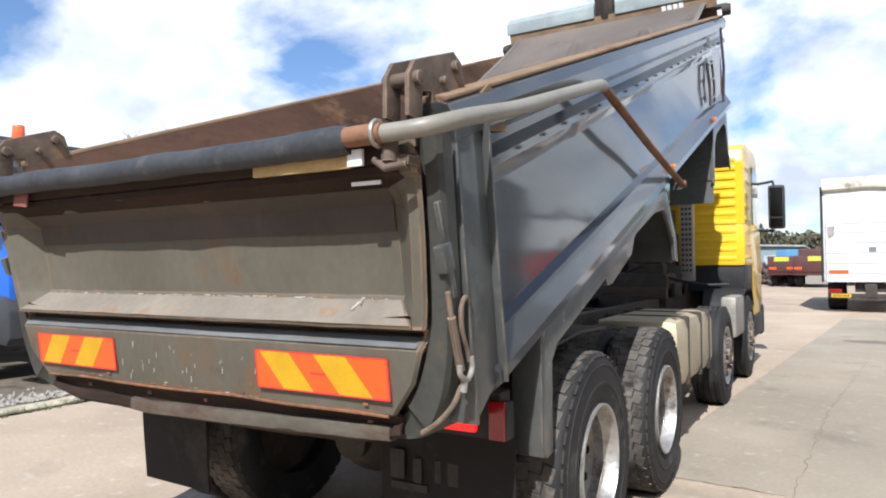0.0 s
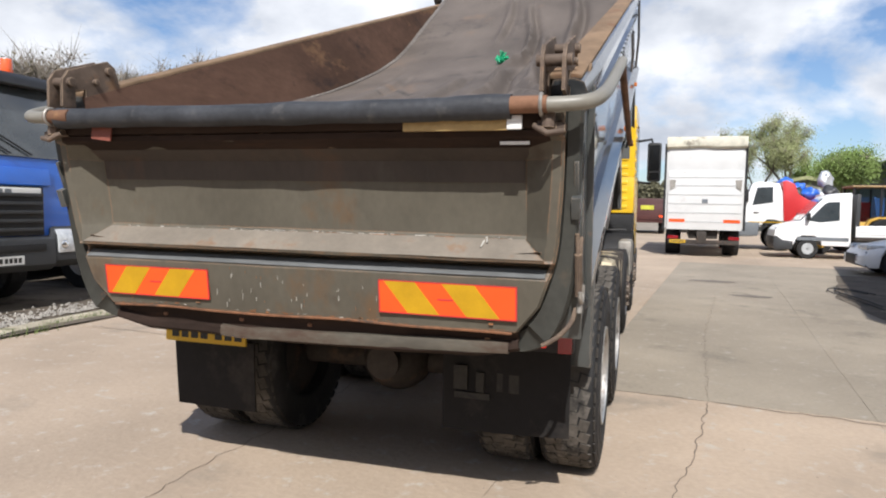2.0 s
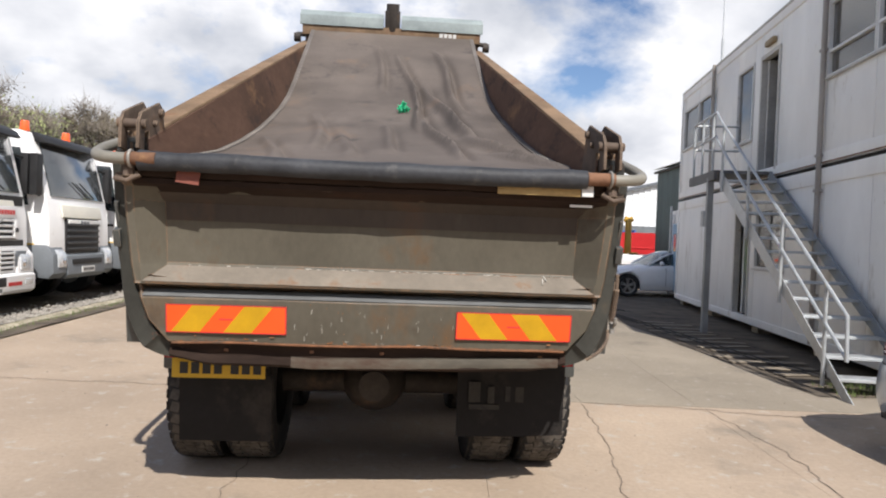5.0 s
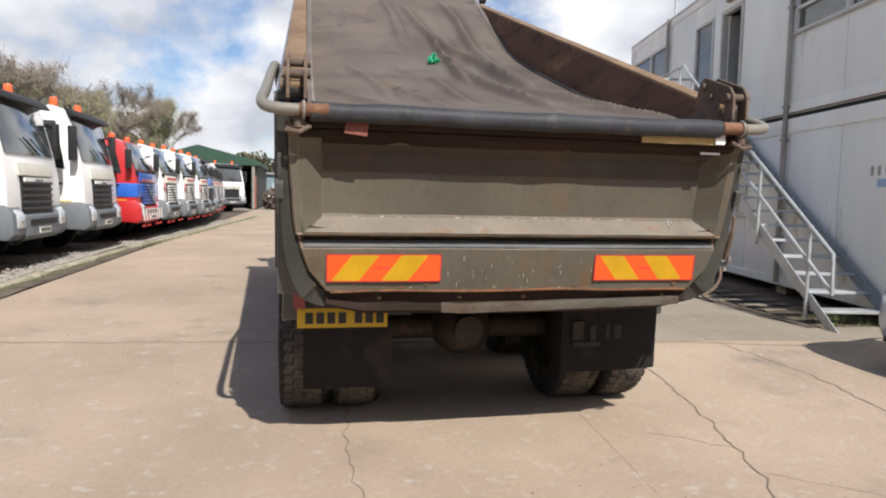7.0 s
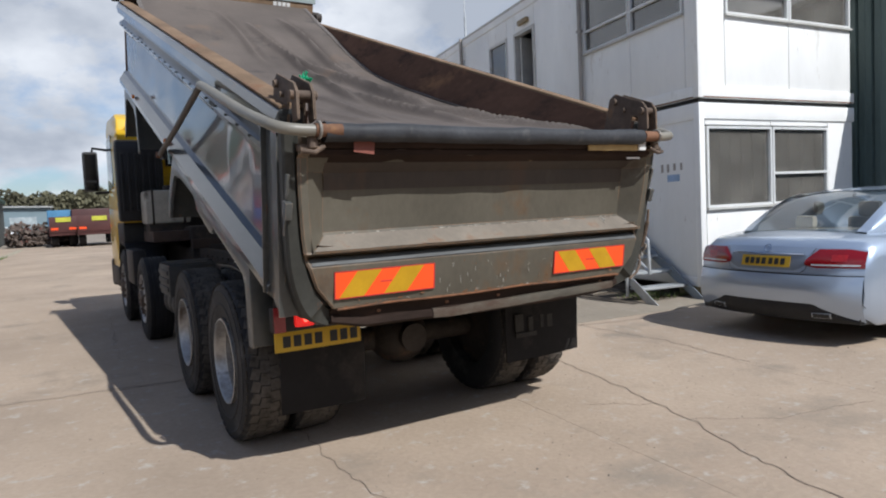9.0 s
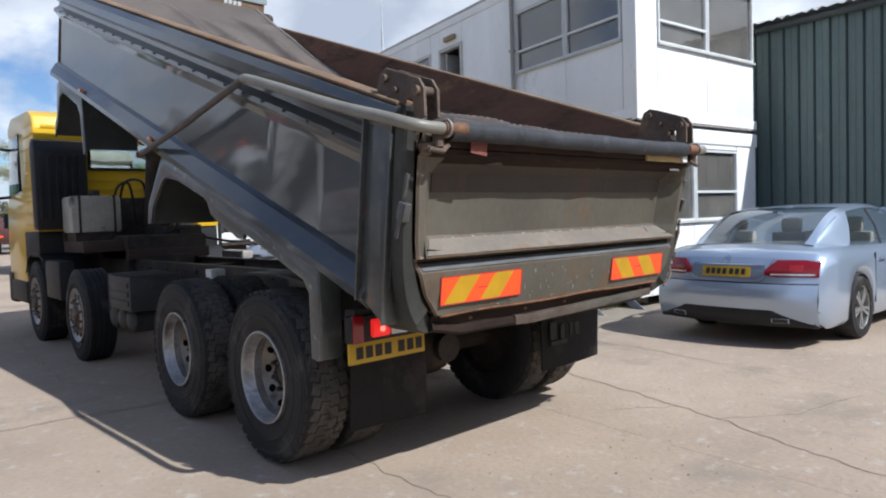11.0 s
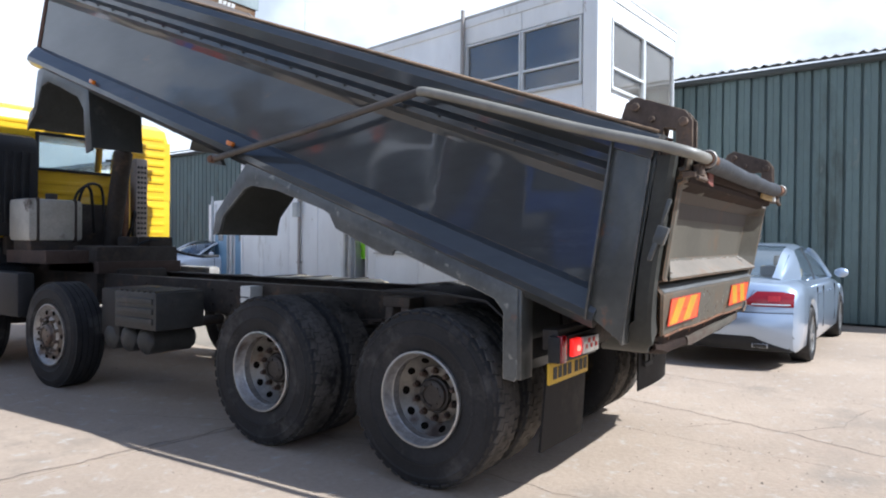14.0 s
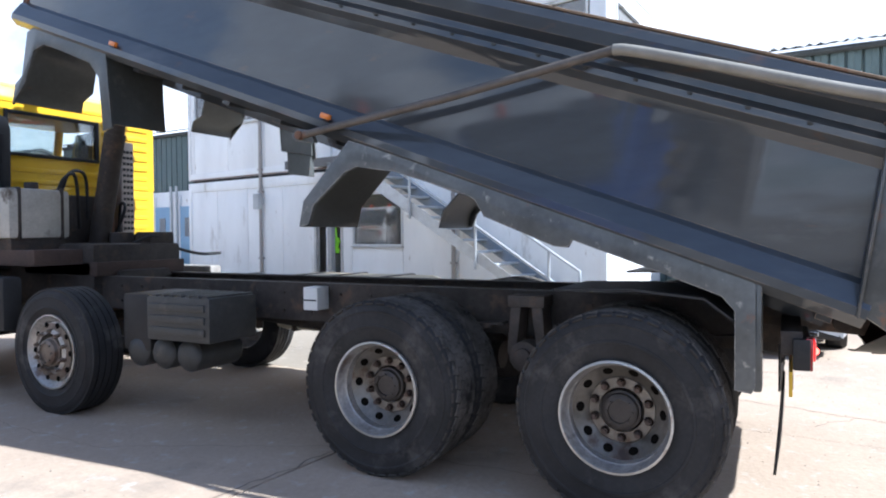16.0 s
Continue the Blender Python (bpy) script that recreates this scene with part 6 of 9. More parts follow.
def cabin_shell(parent, lo, hi, length, skip_front):
    """Floor, roof, back and inner walls, so that the rooms behind the panes are real."""
    for z in (lo, hi - 0.05):
        b = B()
        q = [C0 - NO * 0.05 + U * 0.05, C0 + E_DIR * (DEPTH - 0.03) + U * 0.05, C0 + E_DIR * (DEPTH - 0.03) + U * (length - 0.05), C0 - NO * 0.05 + U * (length - 0.05)]
        bm_prism(b, [(p.x, p.y) for p in q], "z", z, z + 0.05)
        part("floor_deck" if z == lo else "roof_deck", b, M_DARKIN if z == lo else M_ROOF, parent)
    b = B()
    bm_span(b, (0.48, -DEPTH + 0.02, lo), (length, -DEPTH + 0.08, hi - 0.06))
    part("back_wall", b, M_INWALL, parent, m=LONG)
    b = B()
    bm_span(b, (length - 0.06, -DEPTH + 0.02, lo), (length, -0.02, hi - 0.04))
    part("far_wall", b, M_CABIN, parent, m=LONG)
    for s in (3.2, 7.4):
        b = B()
        bm_span(b, (s, -DEPTH + 0.1, lo + 0.05), (s + 0.05, -0.06, hi - 0.06))
        part("partition", b, M_INWALL, parent, m=LONG)


LOW0, LOW1, UP0, UP1, RUN = 0.16, 2.72, 2.79, 5.55, 11.15
low_cabin = thing("site_cabin", "weathered white single-storey office cabin forming the ground floor", "site cabin")
up_cabin = thing("site_cabin", "weathered white office cabin stacked on another cabin", "site cabin")
cabin_shell(low_cabin, LOW0, LOW1, RUN, None)
cabin_shell(up_cabin, UP0, UP1, RUN, None)
# long wall, ground floor: window and open doorway
clad(low_cabin, LONG, [(0.0, 1.45, 0.28, 2.50), (1.45, 2.75, 0.28, 2.50), (2.75, 4.05, 0.28, 2.50), (4.05, 5.40, 0.28, 1.17), (4.05, 5.40, 2.25, 2.50), (5.40, 5.68, 0.28, 2.50), (5.68, 6.5, 2.27, 2.50),
                       (6.5, 7.55, 0.28, 2.50), (7.55, 8.8, 0.28, 2.50), (8.8, 10.0, 0.28, 2.50), (10.0, RUN, 0.28, 2.50)])
window(low_cabin, LONG, 4.05, 5.38, 1.19, 2.24)
b = B()
for s in ((5.66, 0.28, 5.72, 2.27), (6.46, 0.28, 6.52, 2.27), (5.66, 2.22, 6.52, 2.29)):
    bm_span(b, (s[0], -0.08, s[1]), (s[2], 0.03, s[3]))
part("door_frame", b, M_TRIM, low_cabin, m=LONG)
b = B()
bm_box(b, (6.30, -0.42, 1.25), (0.04, 0.72, 1.9), Matrix.Rotation(radians(12), 4, "Z"))
part("door", b, M_CABIN, low_cabin, "inward opened door", m=LONG)
b = B()
for k in range(10):
    bm_box(b, (6.15 + 0.03 * math.sin(k), -0.20 - 0.01 * k, 1.55 - 0.055 * k), (0.16 + 0.02 * (k % 3), 0.03, 0.07), Matrix.Rotation(0.15 * math.sin(k * 1.7), 4, "Z"))
tagged(part("hi_vis_vest", b, M_HIVIS, None, bevel=0.01, m=LONG), "lime green vest hanging inside the doorway", "vest")
# upper floor
clad(up_cabin, LONG, [(0.0, 0.24, 2.95, 5.40), (0.24, 1.48, 2.95, 3.98), (1.48, 2.80, 2.95, 3.98), (0.24, 1.48, 5.09, 5.40), (1.48, 2.80, 5.09, 5.40), (2.80, 4.55, 2.95, 5.40), (4.55, 5.40, 4.97, 5.40), (5.40, 5.78, 2.95, 5.40),
                      (5.78, 6.72, 2.95, 3.55), (5.78, 6.72, 5.02, 5.40), (6.72, 8.15, 2.95, 5.40), (8.15, 9.55, 2.95, 4.02), (8.15, 9.55, 5.08, 5.40), (9.55, 10.95, 2.95, 4.02), (9.55, 10.95, 5.08, 5.40), (10.95, RUN, 2.95, 5.40)])
window(up_cabin, LONG, 0.26, 1.47, 4.0, 5.07, 4.36)
window(up_cabin, LONG, 1.49, 2.78, 4.0, 5.07, 4.36)
window(up_cabin, LONG, 5.80, 6.70, 3.57, 5.0)
window(up_cabin, LONG, 8.17, 9.53, 4.04, 5.06)
window(up_cabin, LONG, 9.57, 10.93, 4.04, 5.06)
b = B()
for s in ((4.53, 2.9, 4.60, 4.98), (5.36, 2.9, 5.42, 4.98), (4.53, 4.93, 5.42, 5.0)):
    bm_span(b, (s[0], -0.08, s[1]), (s[2], 0.04, s[3]))
part("door_frame", b, M_TRIM, up_cabin, m=LONG)
b = B(); bm_box(b, (5.30, -0.40, 3.92), (0.04, 0.74, 1.95), Matrix.Rotation(radians(10), 4, "Z"))
part("door", b, M_TRIM, up_cabin, "grey door standing open inwards", m=LONG)
b = B(); bm_span(b, (4.75, 0.012, 5.10), (5.15, 0.09, 5.20))
part("bulkhead_lamp", b, mat("amber_housing", (0.28, 0.20, 0.10), 0.5), up_cabin, "brown bulkhead lamp", bevel=0.02, m=LONG)
# end wall
clad(low_cabin, END, [(0.0, 0.10, 0.28, 2.50), (0.10, 1.45, 0.28, 1.23), (1.45, 2.78, 0.28, 1.23), (0.10, 1.45, 2.42, 2.50), (1.45, 2.78, 2.42, 2.50), (2.78, DEPTH, 0.28, 2.50)])
window(low_cabin, END, 0.12, 1.46, 1.26, 2.40)
window(low_cabin, END, 1.48, 2.76, 1.26, 2.40, 1.72)
clad(up_cabin, END, [(0.0, 0.52, 2.95, 5.40), (0.52, 1.88, 2.95, 3.94), (1.88, DEPTH - 0.04, 2.95, 3.94), (0.52, 1.88, 5.12, 5.40), (1.88, DEPTH - 0.04, 5.12, 5.40)])
window(up_cabin, END, 0.54, 1.87, 3.96, 5.10, 4.30)
window(up_cabin, END, 1.89, DEPTH - 0.06, 3.96, 5.10)
for cab_, lo, hi, f in ((low_cabin, LOW0, LOW1, 1), (up_cabin, UP0, UP1, 1)):
    for m, L in ((LONG, RUN), (END, DEPTH)):
        for z0, z1 in ((lo, lo + (0.125 if cab_ is low_cabin else 0.162)), (hi - (0.222 if cab_ is low_cabin else 0.152), hi)):
            b = B(); bm_span(b, (-0.03, -0.06, z0), (L + 0.02, 0.035, z1))
            part("edge_trim", b, M_CABIN, cab_, "stained edge trim", bevel=0.006, m=m)
    for s0, s1 in ((-0.05, 0.06), (RUN - 0.06, RUN + 0.04)):
        b = B(); bm_span(b, (s0, -0.05, lo), (s1, 0.04, hi))
        part("corner_post", b, M_CABIN, cab_, bevel=0.006, m=LONG)
def deck_plan(out, ins=0.0):
    """The cabin's true outline, its end wall being a little out of square."""
    a, c = C0 + NO * out - E_DIR * 0.0 + E_OUT * out, C0 + E_DIR * (DEPTH + out) + E_OUT * out
    return [(p.x, p.y) for p in (a, c, c + U * (RUN + out), a + U * (RUN + 2 * out))]


b = B()
bm_prism(b, deck_plan(-0.05), "z", LOW1, UP0)
part("packing_gap", b, M_DARKIN, low_cabin)
b = B()
bm_span(b, (-0.02, 0.034, UP0 + 0.001), (RUN, 0.0375, UP0 + 0.020))
part("rust_seam", b, M_RUSTL, up_cabin, "rusty lower seam", m=LONG)
b = B()
bm_span(b, (-0.02, 0.034, UP0 + 0.001), (DEPTH, 0.0375, UP0 + 0.016))
part("rust_seam", b, M_RUSTL, up_cabin, "rusty lower seam", m=END)
for s in (0.3, 2.8, 5.4, 8.2, 10.8):
    for o in (-0.5, -3.2):
        b = B(); bm_span(b, (s, o, 0.0), (s + 0.3, o + 0.4, LOW0))
        part("footing_block", b, M_KERB, low_cabin, m=LONG)
b = B(); bm_prism(b, deck_plan(0.05), "z", 5.55, 5.60)
part("roof_edge", b, M_TRIM, up_cabin, "pale stained roof edge", bevel=0.01)
for s, lo, hi in ((2.82, 0.2, 5.72), (8.25, 0.1, 5.6)):
    b = B()
    bm_cyl(b, LONG @ Vector((s, 0.07, lo)), LONG @ Vector((s, 0.07, hi)), 0.038, n=12)
    for z in (0.9, 2.4, 2.9, 4.4):
        bm_box(b, LONG @ Vector((s, 0.05, z)), (0.11, 0.11, 0.04))
    tagged(part("downpipe", b, mat("grey_plastic_pipe", (0.33, 0.30, 0.27), 0.5, vary=0.15, spot=(RUST, 0.25, 5)), None), "weathered grey rainwater downpipe on the cabin wall", "downpipe")
b = B(); bm_span(b, (8.17, 0.10, 2.0), (8.36, 0.2, 2.35))
tagged(part("junction_box", b, mat("grey_box", (0.42, 0.43, 0.42), 0.5), None, bevel=0.01, m=LONG), "grey junction box on the pipe", "junction box")
b = B(); bm_tube(b, [LONG @ Vector((8.3, -0.1, 5.6)), LONG @ Vector((8.3, -0.1, 8.6))], [0.018, 0.006], 8); bm_tube(b, [LONG @ Vector((8.3, -0.1, 5.6)), LONG @ Vector((8.3, -0.1, 6.2))], 0.03, 8)
tagged(part("radio_mast", b, M_GALV, None), "thin radio aerial mast on the cabin roof", "aerial")
b = B()
for k, (s, z, w, h) in enumerate(((0.75, 1.86, 0.05, 0.12), (0.62, 1.86, 0.05, 0.12), (0.48, 1.87, 0.05, 0.10), (0.34, 1.87, 0.04, 0.10))):
    bm_span(b, (s, 0.013, z - h / 2), (s + w, 0.018, z + h / 2))
tagged(part("wall_print", b, mat("dark_print", (0.34, 0.31, 0.28), 0.6), None, m=LONG), "faded dark print on the cabin wall", "print", kind="stuff")
b = B(); bm_span(b, (0.40, 0.013, 1.66), (0.66, 0.020, 1.76))
tagged(part("wall_sign", b, mat("pale_blue_sign", (0.30, 0.42, 0.60), 0.5), None, m=LONG), "small pale blue sign on the cabin wall", "sign")
# the lower single cabin beyond, with blue doors
far_cabin = thing("site_cabin", "white single-storey cabin with pale blue doors", "site cabin")
FAR = LONG @ Matrix.Translation((RUN + 0.12, -0.40, 0))
b = B(); bm_span(b, (0.0, -DEPTH, 0.12), (2.72, -0.05, 2.62))
part("shell", b, M_CABIN, far_cabin, bevel=0.02, m=FAR)
clad(far_cabin, FAR, [(0.0, 0.25, 0.2, 2.5), (1.05, 1.5, 0.2, 2.5), (2.3, 2.72, 0.2, 2.5)])
for a in (0.25, 1.5):
    b = B(); bm_span(b, (a + 0.02, -0.04, 0.2), (a + 0.78, 0.02, 2.2))
    d = part("door", b, mat("pale_blue_door", (0.22, 0.36, 0.50), 0.5, vary=0.12), far_cabin, "pale blue door", bevel=0.008, m=FAR)
    b = B(); bm_span(b, (a + 0.25, 0.022, 1.4), (a + 0.55, 0.03, 1.9))
    part("pane", b, mat("dull_pane", (0.12, 0.14, 0.16), 0.1, coat=0.6), d)
for s in (0.05, 1.15, 1.42, 2.4):
    b = B(); bm_cyl(b, (s, 0.05, 0.1), (s, 0.05, 2.75), 0.035)
    part("post", b, M_GALV, far_cabin, m=FAR)

# items inside the ground-floor window
for k, (s, z, w, h) in enumerate(((4.3, 1.24, 0.18, 0.10), (4.55, 1.24, 0.2, 0.22), (4.85, 1.24, 0.25, 0.12), (5.15, 1.24, 0.15, 0.26))):
    b = B(); bm_span(b, (s, -0.30, z), (s + w, -0.10, z + h))
    tagged(part("storage_box", b, (M_SIGN, M_SIGNB, M_SIGN, M_WOODLIT)[k], None, bevel=0.006, m=LONG), "small box standing inside the office window", "box", "boxes inside the window")
b = B(); bm_span(b, (4.1, -0.36, 1.19), (5.34, -0.06, 1.238))
tagged(part("window_shelf", b, M_SIGN, None, m=LONG), "white shelf inside the office window", "shelf")
b = B()
for k in range(6):
    bm_span(b, (4.5, -0.42, 1.42 + k * 0.06), (5.3, -0.40, 1.445 + k * 0.06))
tagged(part("window_blind", b, M_SIGN, None, m=LONG), "partly lowered white slat blind", "blind")
# desk lamp seen through the upper end window
b = B()
lp = Vector((1.35, -0.75, 0))
bm_cyl(b, (1.35, -0.75, 2.86), (1.35, -0.75, 4.5), 0.03)
bm_cyl(b, (1.35, -0.75, 4.42), (1.35, -0.75, 4.66), 0.13, 0.10)
bm_lathe(b, [(0.02, 4.66), (0.30, 4.68), (0.24, 4.80), (0.08, 4.86), (0.0001, 4.87)], Matrix.Translation((1.35, -0.75, 0)), 20)
tagged(part("floor_lamp", b, mat("brown_shade", (0.16, 0.11, 0.08), 0.7), None, m=END), "brown shaded floor lamp inside the upper office", "floor lamp")

# ---- steel stairs up the long wall ----
stairs = thing("steel_staircase", "galvanised open steel staircase against the cabin wall", "staircase")
RISE, TOP, S0, S1 = 15, 2.86, -0.06, 4.62
for off in (0.09, 0.89):
    b = B()
    bm_prism(b, [(S0 - 0.12, 0.0), (S0 + 0.12, 0.0), (S1 + 0.05, TOP - 0.22), (S1 + 0.05, TOP), (S1 - 0.05, TOP)], "y", off, off + 0.012)
    # the stringer next to the wall is a darker blue-grey than the outer one
    part("stringer", b, M_GALV if off > 0.5 else mat("darker_blue_grey", (0.22, 0.26, 0.30), 0.5), stairs, m=LONG)
for k in range(1, RISE):
    b = B()
    s = S0 + (S1 - S0) * k / RISE
    bm_span(b, (s - 0.05, 0.10, TOP * k / RISE - 0.035), (s + 0.19, 0.89, TOP * k / RISE))
    part("tread", b, M_GALV, stairs, bevel=0.005, m=LONG)
b = B(); bm_span(b, (S1, 0.05, TOP - 0.05), (6.25, 1.0, TOP))
bm_span(b, (S1, 0.95, TOP - 0.16), (6.25, 1.0, TOP - 0.05))
part("landing", b, mat("dark_grating", (0.13, 0.13, 0.13), 0.6, 0.3), stairs, "dark steel grating landing", m=LONG)
tilt = (TOP) / (S1 - S0)
for off in (0.93,):
    for h in (0.86, 0.44):
        b = B()
        pts = [LONG @ Vector((s, off, (s - S0) * tilt + h)) for s in (S0 + 0.02, 1.2, 2.4, 3.6, S1)]
        pts += [LONG @ Vector((s, off, TOP + h + 0.16)) for s in (S1 + 0.2, 6.25)]
        if h > 0.5:
            pts = [LONG @ Vector((S0, off, h - 0.45))] + pts
        bm_tube(b, pts, 0.022, 10)
        part("handrail", b, M_GALV, stairs, m=Matrix())
    for s in (0.45, 1.75, 3.1, 4.4):
        b = B()
        z = (s - S0) * tilt
        bm_tube(b, [LONG @ Vector((s, off, z - 0.25)), LONG @ Vector((s, off, z + 0.86))], 0.022, 10)
        part("baluster", b, M_GALV, stairs)
    for s in (5.0, 5.65, 6.22):
        b = B(); bm_tube(b, [LONG @ Vector((s, off, TOP - 0.1)), LONG @ Vector((s, off, TOP + 1.02))], 0.022, 10)
        part("baluster", b, M_GALV, stairs)
for h in (0.55, 1.02):
    b = B()
    bm_tube(b, [LONG @ Vector((6.22, 0.1, TOP + h)), LONG @ Vector((6.22, 0.93, TOP + h))], 0.022, 10)
    part("end_rail", b, M_GALV, stairs)
for off in (0.95,):
    for s in (5.0,):
        b = B(); bm_span(b, (s - 0.05, off - 0.05, 0.0), (s + 0.05, off + 0.05, TOP - 0.1))
        part("landing_post", b, mat("grey_post", (0.30, 0.31, 0.31), 0.5, 0.3, spot=(RUST, 0.25, 5)), stairs, "grey steel landing post", m=LONG)

# dirt and thin pale strips under the stairs
b = B()
bm_grid(b, [[(4.62 + max(0.0, y - 9.4) * 0.225 + (C0.x + 0.185 * (y - 1.7) + 0.4 - 4.62 - max(0.0, y - 9.4) * 0.225) * k / 5 + (0.08 * noise.noise((y, 1, 1)) if k == 0 else 0), y, 0.005 + 0.02 * abs(noise.noise((k * 0.7, y * 1.5, 6))) * (k > 0)) for k in range(6)] for y in [float(v) for v in np.linspace(2.0, 14.5, 50)]])
single("dirt_strip", b, M_DIRT, "dark dirt strip along the cabin foot", "ground", kind="structure")
# these strips imitate bands of lit ground by their paler colour
for k in range(13):
    b = B()
    L = rnd.uniform(0.7, 1.2)
    bm_box(b, (0, 0, 0), (L, rnd.uniform(0.12, 0.17), 0.012))
    y = 3.1 + k * 0.42 + rnd.uniform(-0.06, 0.06)
    single("timber_board", b, M_WOODLIT, "thin pale strip on the dirt standing in for lit ground", "board", "loose boards by the cabin", bevel=0.004,
           m=Matrix.Translation((5.12 + rnd.uniform(-0.05, 0.05) + 0.02 * k, y, 0.022)) @ Matrix.Rotation(radians(rnd.uniform(-12, 12)), 4, "Z"))
b = B()
for off in (0, 0.13):
    pts = smooth_line([(5.3 + off, 2.6, 0.03), (5.05 + off, 4.5, 0.03), (4.95 + off, 7.0, 0.03), (4.85 + off, 9.0, 0.03), (4.7 + off, 10.4, 0.03), (4.95 + off, 11.0, 0.03), (5.3 + off, 10.2, 0.03)], 6)
    bm_tube(b, pts, 0.011, 8)
single("ground_hose", b, mat("dusty_hose", (0.06, 0.055, 0.05), 0.8), "black hose lying along the dirt strip", "hose")

# ---- green corrugated shed behind the car ----
SU = Vector((0.075, 0.9972, 0))
SHED = Matrix(((SU.x, -SU.y, 0, 9.75), (SU.y, SU.x, 0, 1.45), (0, 0, 1, 0), (0, 0, 0, 1)))
shed = thing("corrugated_shed", "long shed clad in weathered green profiled steel with a fibre-cement roof", "shed", kind="")
pitch = 0.26
for k in range(-24, 84):
    b = B()
    a = k * pitch
    bm_prism(b, [(a, -0.012), (a, 0.055), (a + 0.095, 0.055), (a + 0.102, 0.062), (a + 0.110, 0.062), (a + 0.117, 0.055), (a + 0.205, 0.055), (a + 0.222, -0.002), (a + 0.243, -0.002), (a + pitch, 0.055), (a + pitch, -0.012)], "z", 0.05, 4.72)
    part("cladding_sheet", b, M_GREENCLAD, shed, m=SHED)
b = B()
line = []
for k in range(-int(6.2 * 12), 22 * 12):
    s = k / 12
    line.append((s, 4.77 + 0.028 * math.sin(s / 0.146 * 2 * math.pi)))
rows = [[(s, 0.22 - q, z + 0.24 * q) for s, z in line] for q in (0.0, 3.0, 7.0)]
bm_grid(b, rows, 0.008)
part("roof", b, M_FIBRE, shed, "grey corrugated fibre-cement roof", angle=80, m=SHED)
b = B(); bm_tube(b, [(s, 0.12, 4.66) for s in np.linspace(-6.2, 22, 12)], 0.06, 10)
part("gutter", b, mat("grey_gutter", (0.06, 0.065, 0.06), 0.7), shed, m=SHED)
b = B(); bm_span(b, (-6.2, -7, 0), (22, -0.1, 4.5))
part("core", b, M_DARKIN, shed, m=SHED)

# plain walls that close the yard behind and beside the lorry park
for name, p, q in (("wall_south", (-34, -22.4, 0), (34, -22, 6.5)),):
    b = B(); bm_span(b, p, q)
    single(name, b, mat("dull_yard_wall", (0.13, 0.12, 0.105), 0.85, vary=0.2, vscale=0.6), "plain dull wall closing the yard", "wall", kind="structure")

# ---- far buildings ----
# open green shed at the end of the lorry row
es = thing("open_shed", "dark open-fronted shed with a green sheet roof", "shed")
b = B()
bm_span(b, (-11.0, 51.2, 0), (-10.7, 66, 3.5)); bm_span(b, (-5.3, 51.2, 0), (-5.0, 51.5, 3.5)); bm_span(b, (-11, 65.7, 0), (-5, 66, 3.5)); bm_span(b, (-5.1, 51.5, 0), (-4.9, 65.7, 3.5))
part("frame_wall", b, mat("dark_sheet", (0.05, 0.055, 0.05), 0.7), es)
b = B(); bm_prism(b, [(-13.0, 3.5), (-12.9, 3.9), (-9.3, 4.95), (-4.85, 3.85), (-4.7, 3.70), (-4.7, 3.45), (-11, 3.45)], "y", 50.9, 66)
part("roof", b, mat("green_sheet", (0.022, 0.065, 0.042), 0.6, vary=0.2), es, "dark green sheet roof")
for x in (-7.3, -5.12):
    b = B(); bm_span(b, (x - 0.1, 51.0, 0), (x + 0.1, 51.18, 3.45))
    part("post", b, M_STEEL, es)
b = B(); bm_span(b, (-5.0, 50.9, 0), (-4.9, 51.05, 2.6))
part("red_post", b, mat("dull_red_post", (0.30, 0.08, 0.05), 0.6), es)
# long pale-blue warehouse on the skyline
wh = thing("warehouse", "low pale blue-grey warehouse across the yard", "warehouse")
b = B(); bm_prism(b, [(-15, 0), (-1.2, 0), (-1.2, 3.35), (-7, 3.5), (-15, 3.35)], "y", 78, 92)
part("wall", b, mat("pale_blue_cladding", (0.17, 0.23, 0.26), 0.6, vary=0.12, vscale=0.4), wh)
b = B(); bm_prism(b, [(-15.4, 3.3), (-7, 3.5), (-0.9, 3.3), (-0.9, 3.45), (-7, 3.68), (-15.4, 3.45)], "y", 77.6, 93)
part("roof", b, mat("grey_roof_sheet", (0.33, 0.34, 0.34), 0.6), wh)
for x in np.arange(-14.5, -3, 3.2):
    b = B(); bm_span(b, (float(x), 77.9, 1.3), (float(x) + 2.4, 78.02, 2.4))
    w = part("window", b, mat("far_pane", (0.35, 0.40, 0.42), 0.2, vary=0.2), wh)
# white gabled shed beyond the vans
ws = thing("steel_shed", "white ribbed steel shed with a dark edged gable", "shed")
b = B(); bm_prism(b, [(18.5, 0), (38, 0), (38, 5.7), (28.25, 8.2), (18.5, 5.7)], "y", 52, 90)
part("wall", b, mat("white_ribbed_steel", (0.74, 0.76, 0.77), 0.45, vary=0.05), ws)
for k in range(36):
    x = 18.7 + k * 0.52
    b = B(); bm_span(b, (x, 51.93, 3.2), (x + 0.10, 52.0, 5.65 + 2.5 * (1 - abs(x - 28.25) / 9.75)))
    part("rib", b, mat("white_ribbed_steel", (0.74, 0.76, 0.77)), ws)
b = B(); bm_span(b, (18.45, 51.9, 0), (38, 51.99, 3.2))
part("lower_wall", b, mat("grey_sheet", (0.13, 0.145, 0.155), 0.6), ws)
b = B(); bm_prism(b, [(18.1, 5.58), (28.25, 8.2), (38.4, 5.58), (38.4, 5.76), (28.25, 8.40), (18.1, 5.76)], "y", 51.6, 90.4)
part("roof", b, mat("dark_roof", (0.10, 0.11, 0.12), 0.6), ws)
